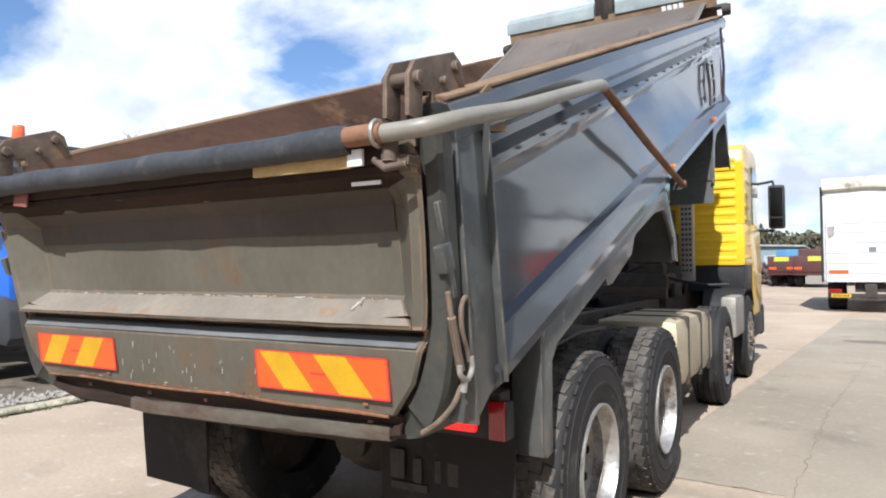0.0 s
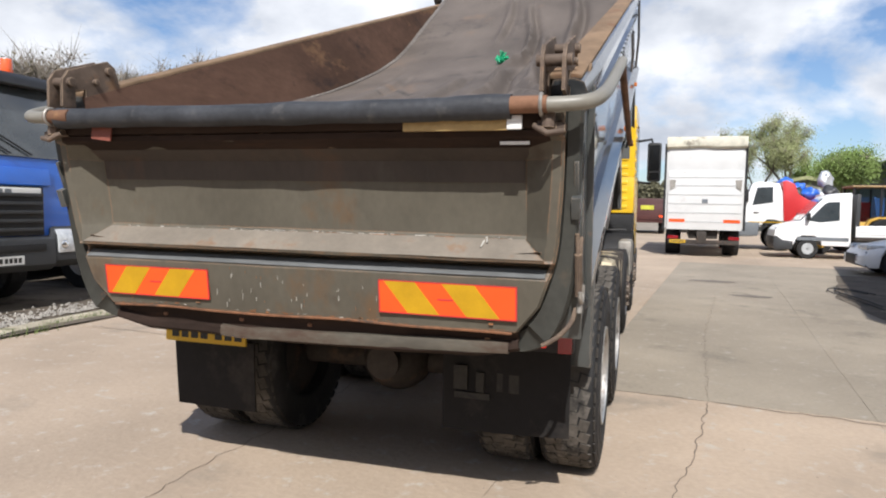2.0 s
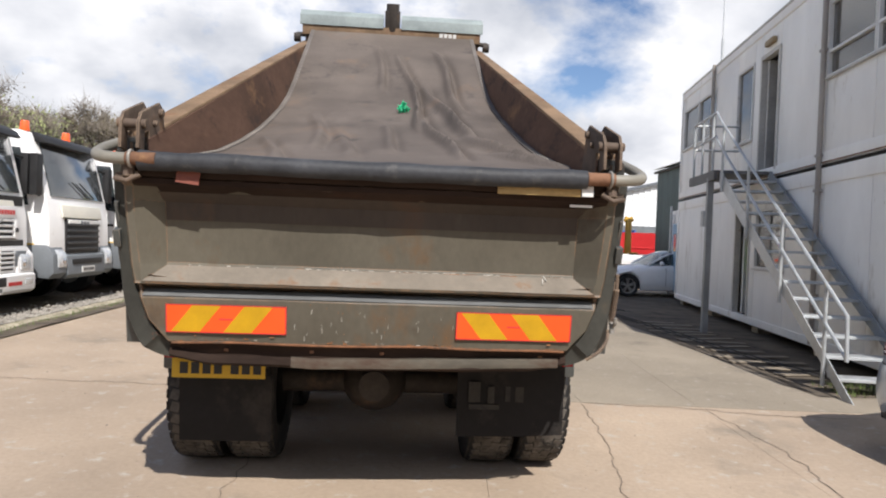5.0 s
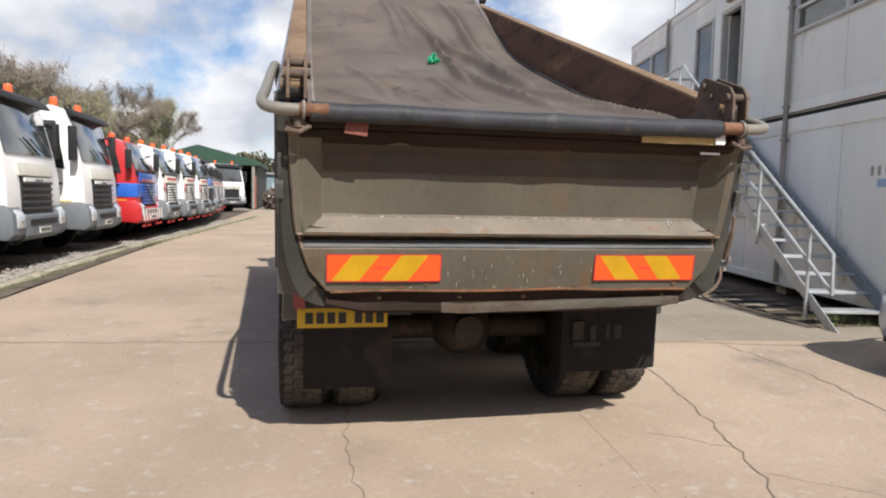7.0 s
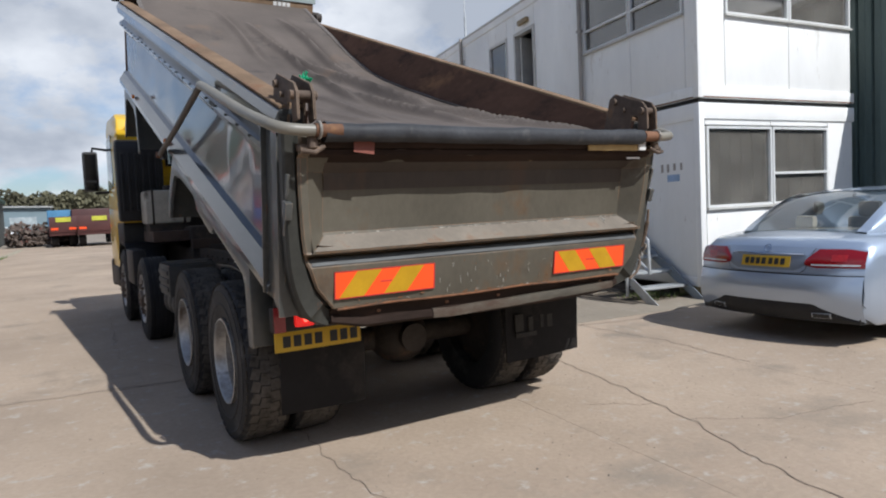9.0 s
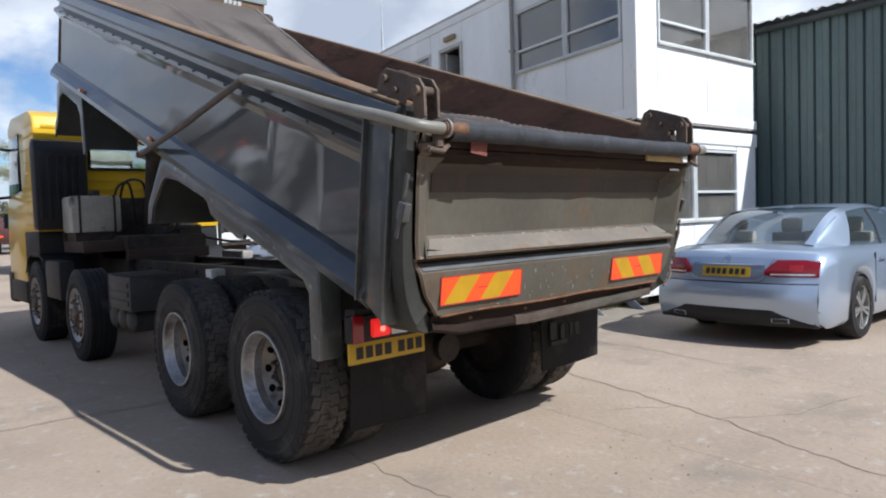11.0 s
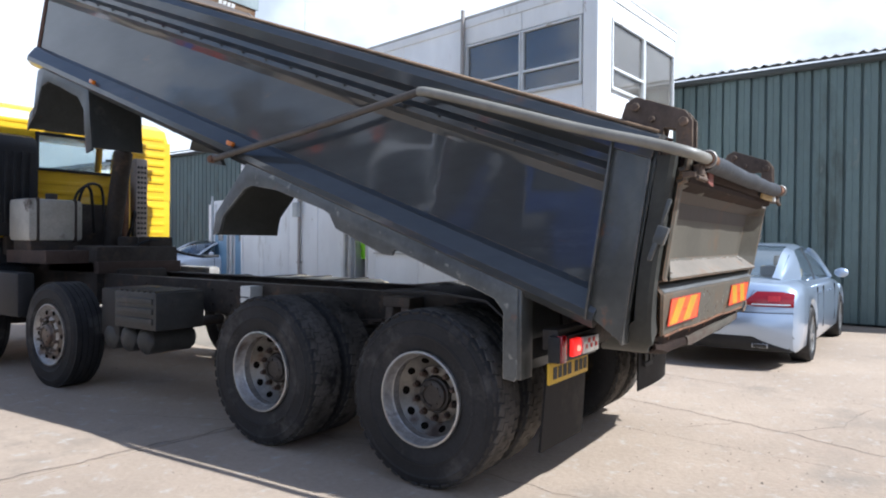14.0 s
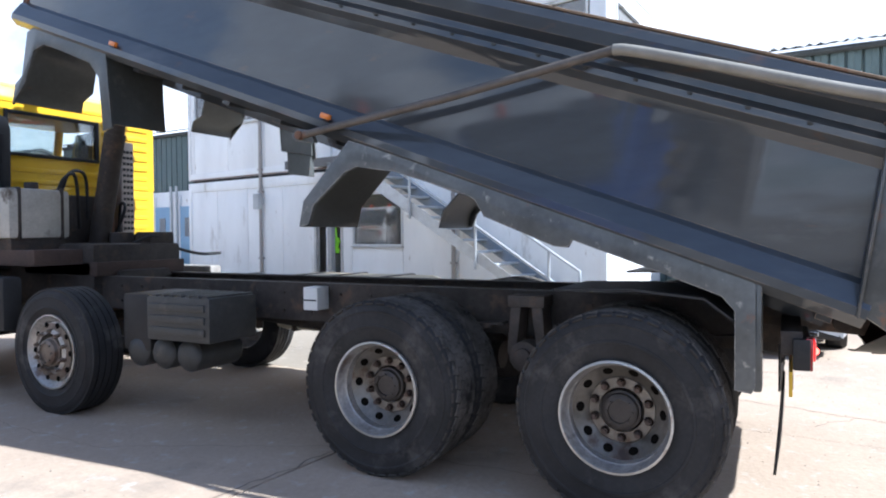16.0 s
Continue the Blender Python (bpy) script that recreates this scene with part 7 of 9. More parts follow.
b = B(); bm_span(b, (18.2, 52, 0), (18.48, 90, 5.62))
part("side_wall", b, mat("grey_sheet", (0.18, 0.20, 0.21)), ws)
b = B(); bm_prism(b, [(9, 0), (19, 0), (19, 3.6), (14, 4.6), (9, 3.6)], "y", 62, 72)
hut = thing("barn", "low barn with a dull yellow-green roof", "barn")
part("wall", b, mat("dull_barn_wall", (0.20, 0.20, 0.16), 0.8), hut)
b = B(); bm_prism(b, [(8.7, 3.5), (14, 4.6), (19.3, 3.5), (19.3, 3.75), (14, 4.9), (8.7, 3.75)], "y", 61.6, 72.4)
part("roof", b, mat("mossy_roof", (0.30, 0.31, 0.16), 0.8, vary=0.2), hut)

# ---- other vehicles ----
def plain_wheel(parent, x, y, r, width, side, spokes=0, rim_mat=M_ALLOY):
    axis = Matrix.Translation((x, y, r)) @ Matrix.Rotation(radians(90) * side, 4, "Y")
    w = width / 2
    rr = r * (0.70 if spokes else 0.56)
    b = B()
    bm_lathe(b, [(rr, -w), (r * 0.92, -w), (r, -w * 0.75), (r, w * 0.75), (r * 0.94, w), (rr, w * 1.02)], axis, 30, True)
    t = part("tyre", b, M_TYRE, parent, "black tyre", angle=40)
    b = B()
    if spokes:
        bm_lathe(b, [(rr, w * 1.0), (rr, w * 0.9), (rr * 0.93, w * 0.85), (rr * 0.93, -w * 0.9), (rr, -w)], axis, 30, True)
        for k in range(spokes):
            m = axis @ Matrix.Rotation(2 * math.pi * k / spokes, 4, "Z")
            for d in (-0.16, 0.16):
                bm_box(b, (0, 0, 0), (rr * 0.86, rr * 0.12, w * 0.3), m @ Matrix.Rotation(d, 4, "Z") @ Matrix.Translation((rr * 0.5, 0, w * 0.72)))
        bm_cyl(b, axis @ Vector((0, 0, w * 0.4)), axis @ Vector((0, 0, w * 0.85)), rr * 0.22, n=14)
        part("rim", b, rim_mat, t, "spoked alloy rim")
        b = B()
        bm_cyl(b, axis @ Vector((0, 0, -w * 0.2)), axis @ Vector((0, 0, w * 0.2)), rr * 0.9, n=24)
        part("brake_disc", b, M_CHASSIS, t)
    else:
        bm_lathe(b, [(rr, w * 1.0), (rr * 0.96, w * 1.05), (rr * 0.85, w * 0.5), (rr * 0.6, w * 0.45), (rr * 0.42, w * 0.9), (rr * 0.25, w * 1.0), (0.0001, w * 1.0)], axis, 28)
        part("rim", b, rim_mat, t, "dusty steel rim")


def plate_with_bars(parent, cx, y, z, w, h, face, m_plate):
    """A number plate whose marks are plain bars; face -1 or 1 along y."""
    b = B(); bm_span(b, (cx - w / 2, y, z - h / 2), (cx + w / 2, y + 0.012 * face, z + h / 2))
    p = part("number_plate", b, m_plate, parent, "number plate")
    b = B()
    n = 7
    for k in range(n):
        x = cx - w * 0.42 + k * w * 0.84 / n + (w * 0.02 if k > 3 else 0)
        bm_span(b, (x, y + 0.0115 * face, z - h * 0.28), (x + w * 0.84 / n * 0.68, y + 0.0145 * face, z + h * 0.28))
    tagged(part("print", b, M_INK, p), kind="stuff")


def classic_front(t, cab):
    """The stepped white front of an older day-cab lorry: name panel, two grilles, square lamps, striped bumper."""
    b = B(); bm_prism(b, [(-0.075, 1.78), (-0.05, 1.94), (-0.02, 1.94), (-0.03, 1.78)], "x", -1.08, 1.08)
    part("lower_screen_band", b, M_BLACK, cab, "black band under the windscreen")
    b = B(); bm_span(b, (-0.80, -0.02, 1.575), (0.80, 0.040, 1.765))
    name = part("name_panel", b, M_WHITE, cab, "white name panel with red print", bevel=0.012)
    b = B()
    for k in range(19):
        if k not in (7, 12):
            bm_span(b, (-0.74 + k * 0.078, 0.038, 1.635), (-0.685 + k * 0.078, 0.044, 1.705))
    tagged(part("print", b, M_REDINK, name), kind="stuff")
    b = B(); bm_span(b, (-0.82, -0.03, 1.235), (0.82, 0.022, 1.565))
    upper = part("upper_grille", b, M_BLACK, t, "upper grille with white slats and a diagonal bar", bevel=0.01)
    for z in (1.255, 1.345, 1.435, 1.520):
        b = B(); bm_span(b, (-0.84, 0.012, z), (0.84, 0.052, z + 0.040))
        part("slat", b, M_WHITE, upper, bevel=0.008)
    for x in (-0.84, 0.72):
        b = B(); bm_span(b, (x, 0.012, 1.255), (x + 0.12, 0.058, 1.555))
        part("grille_end", b, M_WHITE, upper, bevel=0.010)
        b = B(); bm_span(b, (x + 0.012, 0.05, 1.355), (x + 0.108, 0.066, 1.425))
        part("indicator", b, M_GREYD, upper, "dark grey indicator lamp", bevel=0.006)
    b = B(); bm_box(b, (0.0, 0.062, 1.40), (0.82, 0.016, 0.034), Matrix.Rotation(radians(22), 4, "Y"))
    part("diagonal_bar", b, M_GALV, upper, bevel=0.004)
    b = B(); bm_cyl(b, (0, 0.06, 1.40), (0, 0.08, 1.40), 0.055, n=20)
    part("badge", b, M_GREYP, upper)
    b = B(); bm_span(b, (-1.06, -0.06, 1.10), (1.06, 0.012, 1.225))
    part("dark_gap", b, M_INK, t)
    b = B(); bm_span(b, (-1.10, -0.10, 0.70), (1.10, 0.075, 1.10))
    lower = part("lower_panel", b, M_WHITE, t, "white lower grille panel", bevel=0.02)
    b = B(); bm_span(b, (-0.66, 0.06, 0.745), (0.66, 0.082, 1.055))
    part("lower_opening", b, M_INK, lower)
    for z in (0.775, 0.850, 0.925, 1.000):
        b = B(); bm_span(b, (-0.68, 0.07, z), (0.68, 0.104, z + 0.036))
        part("slat", b, M_WHITE, lower, bevel=0.008)
    for x in (-0.30, 0.24):
        b = B(); bm_span(b, (x, 0.072, 0.74), (x + 0.05, 0.098, 1.06))
        part("grille_post", b, M_WHITE, lower)
    for e in (-1, 1):
        b = B(); bm_span(b, (e * 0.72, 0.06, 0.80), (e * 1.00, 0.098, 1.05))
        part("square_lamp", b, M_LENS if e > 0 else M_GREYP, lower, "square headlamp", bevel=0.014)
    b = B(); bm_prism(b, [(-0.4, 0.36), (0.08, 0.36), (0.15, 0.42), (0.15, 0.66), (0.10, 0.70), (-0.4, 0.70)], "x", -1.22, 1.22)
    bumper = part("bumper", b, M_WHITE, t, "white steel bumper with red stripes", bevel=0.03)
    b = B(); bm_span(b, (-0.36, 0.13, 0.50), (0.36, 0.156, 0.645))
    part("bumper_slot", b, M_BLACK, bumper, bevel=0.01)
    plate_with_bars(bumper, 0.0, 0.153, 0.45, 0.52, 0.10, 1, mat("white_plate", (0.72, 0.72, 0.70), 0.4))
    for e in (-1, 1):
        b = B(); bm_span(b, (e * 0.42, 0.148, 0.50), (e * 0.80, 0.156, 0.56))
        part("red_stripe", b, M_REDINK, bumper)
        b = B(); bm_span(b, (e * 0.90, 0.14, 0.50), (e * 1.12, 0.160, 0.60))
        part("fog_lamp", b, M_LENS, bumper, bevel=0.012)
    b = B(); bm_prism(b, [(1.17, 1.50), (1.06, 1.64), (0.95, 1.50), (1.06, 1.36)], "y", 0.0, 0.026)
    dm = part("diamond_mark", b, M_REDINK, cab, "red diamond mark")
    b = B(); bm_prism(b, [(1.125, 1.50), (1.06, 1.585), (0.995, 1.50), (1.06, 1.415)], "y", 0.022, 0.030)
    part("diamond_middle", b, M_WHITE, dm)


def lorry(label, cab_mat, m, style="daf", low=None, visor=True, beacons=True, body=True, run=5.85, group="lorries parked in a row", squat=1.0):
    """A tipper lorry seen from its front; its nose is at y = 0 and it looks along y."""
    t = thing("lorry", label, "lorry", group, m)
    low = low or M_GREYP
    prof = [(-2.0, 0.98), (-2.02, 2.80), (-1.9, 3.06), (-0.60, 3.14), (-0.33, 3.02), (-0.08, 2.00), (-0.01, 1.62), (0.02, 0.95), (-0.72, 0.95), (-0.80, 1.12), (-1.05, 1.25), (-1.55, 1.25), (-1.82, 1.10), (-1.9, 0.98)]
    b = B(); bm_prism(b, prof, "x", -1.20, 1.20)
    cab = part("cab", b, cab_mat, t, "lorry cab", bevel=0.06)
    b = B(); bm_prism(b, [(-0.082, 1.99), (-0.315, 2.97), (-0.295, 2.99), (-0.055, 2.00)], "x", -1.04, 1.04)
    ws = part("windscreen", b, mat("dark_windscreen", (0.040, 0.048, 0.052), 0.08, vary=0.3, vscale=1.5, coat=1.0, bump=0, spec=0.5, coat_ior=1.7), cab, "dark reflecting windscreen", bevel=0.01)
    b = B(); bm_prism(b, [(-0.31, 2.93), (-0.38, 3.12), (-0.18, 3.02), (-0.12, 2.93), (-0.14, 2.91)], "x", -1.16, 1.16)
    if visor:
        part("sun_visor", b, M_BLACK, cab, "dark sun visor", bevel=0.02)
    else:
        b.free()
    for s in (-1, 1):
        b = B(); bm_tube(b, [(s * 0.15 - 0.4, -0.03, 2.03), (s * 0.15 + 0.1, -0.09, 2.30)], 0.012, 6)
        part("wiper", b, M_BLACK, ws)
        b = B(); bm_prism(b, [(-1.45, 1.98), (-0.36, 1.82), (-0.52, 2.82), (-1.40, 2.86)], "x", s * 1.196, s * 1.207)
        part("side_window", b, mat("dark_windscreen", (0.035, 0.045, 0.05)), cab, "dark side window")
        b = B(); bm_span(b, (s * 1.205, -1.50, 1.0), (s * 1.214, -0.33, 1.03)); bm_span(b, (s * 1.205, -0.62, 1.50), (s * 1.225, -0.42, 1.55))
        part("door_line", b, M_BLACK, cab)
        b = B(); bm_tube(b, [(s * 1.18, -0.25, 2.65), (s * 1.40, -0.10, 2.60)], 0.025, 8); bm_tube(b, [(s * 1.18, -0.2, 2.0), (s * 1.40, -0.10, 2.05)], 0.025, 8)
        bm_span(b, (s * 1.30, -0.20, 2.0), (s * 1.50, -0.08, 2.70))
        part("mirror", b, M_BLACK, cab, "black door mirror", bevel=0.035)
        # bumper corner with headlamp
        b = B(); bm_prism(b, [(-0.62, 0.58), (0.02, 0.54), (0.12, 0.64), (0.10, 0.98), (-0.02, 1.14), (-0.66, 1.14)], "x", s * 0.74, s * 1.24)
        bc = part("bumper_corner", b, low, t, "bumper corner", bevel=0.05)
        b = B(); bm_prism(b, [(0.02, 0.72), (0.135, 0.74), (0.128, 0.95), (0.06, 1.06), (0.0, 1.06)], "x", s * 0.80, s * 1.10)
        part("headlamp", b, M_LENS, bc, "clear headlamp", bevel=0.03)
        b = B(); bm_ball(b, (s * 0.90, 0.115, 0.85), 0.07, (1, 0.5, 1))
        part("reflector_bowl", b, M_CHROME, bc)
        for y in (-1.38,):
            plain_wheel(t, s * 1.05, y, 0.51, 0.30, s)
        b = B(); bm_sheet(b, [(-2.0, 0.75), (-1.92, 0.98), (-1.7, 1.10), (-1.06, 1.10), (-0.84, 0.98), (-0.76, 0.75)], "x", s * 0.72, s * 1.19, 0.02)
        part("wheel_arch", b, M_BLACK, t, angle=60)
        if beacons:
            b = B(); bm_cyl(b, (s * 0.75, -0.7, 3.10), (s * 0.75, -0.7, 3.16), 0.06)
            part("beacon_base", b, M_BLACK, cab)
            b = B(); bm_cyl(b, (s * 0.75, -0.7, 3.16), (s * 0.75, -0.7, 3.35), 0.085, 0.07)
            part("beacon", b, M_BEACON, cab, "orange beacon", bevel=0.015)
    # grille with slats
    b = B(); bm_prism(b, [(-0.045, 1.86), (-0.005, 1.86), (0.040, 1.64), (0.0, 1.62)], "x", -0.78, 0.78)
    part("lower_screen_panel", b, mat("cream_panel", (0.66, 0.64, 0.56), 0.4, vary=0.06) if cab_mat is M_WHITE else cab_mat, cab, "panel under the windscreen", bevel=0.015)
    for s in (-1, 1):
        b = B(); bm_span(b, (s * 1.19, -1.9, 1.125), (s * 1.215, -0.25, 1.16))
        part("yellow_edge_strip", b, M_PLATE, cab)
    if style == "classic":
        classic_front(t, cab)
    else:
        gw = 0.66 if style == "daf" else 0.76
        b = B(); bm_prism(b, [(-0.02, 0.98), (0.045, 0.98), (0.03, 1.62), (-0.03, 1.62)], "x", -gw, gw)
        g = part("grille", b, M_BLACK if style != "volvo" or squat < 1 else cab_mat, t, "slatted front grille", bevel=0.02)
        n = 5 if style == "daf" else 7
        for k in range(n):
            z = 1.04 + k * 0.56 / n
            b = B(); bm_span(b, (-gw + 0.03, 0.03, z), (gw - 0.03, 0.068, z + 0.045))
            part("slat", b, M_GREYD if style != "volvo" else M_WHITE, g, bevel=0.008)
        if style == "daf":
            b = B(); bm_span(b, (-0.60, 0.028, 1.50), (0.60, 0.060, 1.60))
            band = part("badge_band", b, M_SIGN, g, "silver badge band", bevel=0.01)
            b = B()
            for k in range(3):
                bm_span(b, (-0.17 + k * 0.12, 0.058, 1.525), (-0.08 + k * 0.12, 0.064, 1.58))
            part("badge", b, M_GREYP, band)
        else:
            b = B(); bm_box(b, (0, 0.085, 1.30), (0.85, 0.02, 0.05), Matrix.Rotation(radians(-32), 4, "Y")); bm_cyl(b, (0, 0.07, 1.30), (0, 0.10, 1.30), 0.07)
            part("badge", b, M_GREYP, g)
            b = B(); bm_prism(b, [(-0.06, 1.80), (-0.045, 1.95), (-0.02, 1.95), (-0.035, 1.80)], "x", -1.08, 1.08)
            part("lower_screen_band", b, M_BLACK, cab, "black band under the windscreen")
            b = B(); bm_prism(b, [(1.08, 1.50), (0.95, 1.64), (0.82, 1.50), (0.95, 1.36)], "y", 0.0, 0.022)
            dm = part("diamond_mark", b, M_REDINK, cab, "red diamond mark")
            b = B(); bm_prism(b, [(1.03, 1.50), (0.95, 1.59), (0.87, 1.50), (0.95, 1.41)], "y", 0.020, 0.026)
            part("diamond_middle", b, M_WHITE, dm)
            for s in (-1, 1):
                b = B(); bm_span(b, (s * 0.80, 0.10, 0.78), (s * 1.08, 0.135, 0.96))
                part("square_lamp", b, M_GREYP, t, "grey square lamp", bevel=0.012)
                b = B(); bm_span(b, (s * 0.30, 0.135, 0.44), (s * 0.70, 0.15, 0.49)); bm_span(b, (s * 0.85, 0.115, 0.44), (s * 1.18, 0.132, 0.49))
                part("red_stripe", b, M_REDINK, t)
            b = B()
            for k in range(15):
                bm_span(b, (-0.66 + k * 0.09 + (0.03 if k > 6 else 0), 0.0, 1.73), (-0.60 + k * 0.09 + (0.03 if k > 6 else 0), 0.028, 1.79))
            tagged(part("print", b, M_REDINK, cab), kind="stuff")
        b = B(); bm_prism(b, [(-0.5, 0.54), (0.06, 0.52), (0.14, 0.60), (0.12, 0.94), (0.0, 0.98), (-0.5, 0.98)], "x", -0.76, 0.76)
        bu = part("bumper", b, low, t, "front bumper", bevel=0.03)
        b = B(); bm_span(b, (-0.6, 0.11, 0.78), (0.6, 0.145, 0.88))
        part("bumper_slot", b, M_BLACK, bu, bevel=0.01)
        plate_with_bars(bu, 0.0, 0.142, 0.68, 0.52, 0.11, 1, mat("white_plate", (0.72, 0.72, 0.70), 0.4))
    b = B(); bm_span(b, (-0.45, -2.2 - run, 0.75), (0.45, -1.9, 1.05))
    part("chassis", b, M_CHASSIS, t, bevel=0.02)
    if body:
        b = B(); bm_prism(b, [(-1.22, 1.30), (1.22, 1.30), (1.25, 2.75), (1.15, 2.80), (1.08, 1.42), (-1.08, 1.42), (-1.15, 2.80), (-1.25, 2.75)], "y", -2.35 - run, -2.35)
        part("tipper_body", b, body if body is not True else M_BODY, t, "tipper body", bevel=0.02)
        b = B(); bm_span(b, (-1.2, -2.42, 1.3), (1.2, -2.32, 3.05))
        part("headboard", b, body if body is not True else M_BODY, t)
    for y in ((-5.9, -7.25) if run > 4 else (-1.4 - run,)):
        for s in (-1, 1):
            plain_wheel(t, s * 1.0, y, 0.51, 0.50, s)
    # a low day cab: everything over the dashboard is shorter
    if squat < 1:
        for ob in t.children_recursive:
            for v in ob.data.vertices if ob.type == "MESH" else ():
                if v.co.z > 1.85:
                    v.co.z = 1.85 + (v.co.z - 1.85) * squat
    return t


def row_pose(y, back=0.0):
    """A place in the row: nose on the line, looking across the yard."""
    return Matrix.Translation((-6.46 + 0.07 * y - back, y, 0)) @ Matrix.Rotation(radians(-90.5), 4, "Z")


blue = lorry("blue lorry with grey bumper and orange beacons on its roof", M_BLUE, row_pose(2.34), low=M_GREYD)
volvo = lorry("white older lorry with a slatted white grille and red print", M_WHITE, row_pose(5.93), "classic", M_WHITE, visor=True, beacons=True)
b = B()
for k in range(7):
    bm_span(b, (1.203, -0.42 - k * 0.20, 1.52), (1.216, -0.56 - k * 0.20, 1.72))
tagged(part("print", b, M_REDINK, volvo, "red side lettering"), kind="stuff")
b = B()
bm_span(b, (1.203, -0.35, 1.40), (1.214, -1.0, 1.43)); bm_span(b, (1.203, -0.30, 1.34), (1.214, -1.1, 1.37)); bm_span(b, (1.203, -0.30, 1.18), (1.214, -0.55, 1.23))
tagged(part("small_print", b, M_REDINK, volvo), kind="stuff")
b = B(); bm_tube(b, [(-1.0, -0.75, 3.17), (1.0, -0.75, 3.17)], 0.03)
part("roof_bar", b, M_GALV, volvo)
white_a = lorry("white lorry with dark grille, grey bumper and orange beacons", M_WHITE, row_pose(8.7))
copy_thing(white_a, row_pose(11.9))
red = lorry("red and blue lorry with striped front bumper", M_RED, row_pose(15.35), "volvo", M_RED, visor=False, squat=0.70)
b = B(); bm_span(b, (-1.215, -1.7, 1.22), (1.215, 0.032, 1.58)); bm_span(b, (-1.0, 0.0, 1.62), (1.0, 0.03, 1.86))
part("blue_band", b, M_BLUE, red, "blue painted band", bevel=0.02)
for k in range(8):
    b = B(); bm_prism(b, [(-1.2 + k * 0.3, 0.60), (-1.07 + k * 0.3, 0.60), (-0.97 + k * 0.3, 0.92), (-1.10 + k * 0.3, 0.92)], "y", 0.13, 0.146)
    part("white_stripe", b, M_WHITE, red)
for ob in red.children_recursive:
    if ob.name.startswith("slat"):
        ob.data.materials[0] = M_BLUE
scan = lorry("white lorry with grey slatted grille", M_WHITE, row_pose(17.8), "volvo", M_GREYP, visor=False, squat=0.70)
for y, back in ((20.25, 0), (22.7, 0.05), (27.9, 0.75), (30.5, 1.05), (33.3, 1.5), (36.2, 1.95)):
    copy_thing(scan, row_pose(y, back))
copy_thing(white_a, Matrix.Translation((-5.75, 40.9, 0)) @ Matrix.Rotation(radians(-128), 4, "Z"))
lorry("dark blue lorry at the end of the row", M_BLUE, row_pose(25.3, 0.35), "daf", squat=0.70)


def loft(bm, sections):
    """Joins rings of points into a closed skin with end caps."""
    rings = [[bm.verts.new(p) for p in s] for s in sections]
    fs = []
    for a, c in zip(rings, rings[1:]):
        for k in range(len(a) - 1):
            fs.append(bm.faces.new((a[k], a[k + 1], c[k + 1], c[k])))
    fs += [bm.faces.new(rings[0]), bm.faces.new(rings[-1][::-1])]
    bmesh.ops.recalc_face_normals(bm, faces=bm.faces)


def round_tail(p):
    """Bows the tail of the saloon in plan and section."""
    f = max(0.0, min(1.0, (-1.80 - p.y) / 0.64)) ** 1.6
    return Vector((p.x, p.y + f * (0.20 * (abs(p.x) / 0.93) ** 2.8 + 0.13 * max(0.0, (p.z - 0.60) / 0.38) ** 2 + 0.05 * max(0.0, (0.45 - p.z) / 0.25) ** 2), p.z))


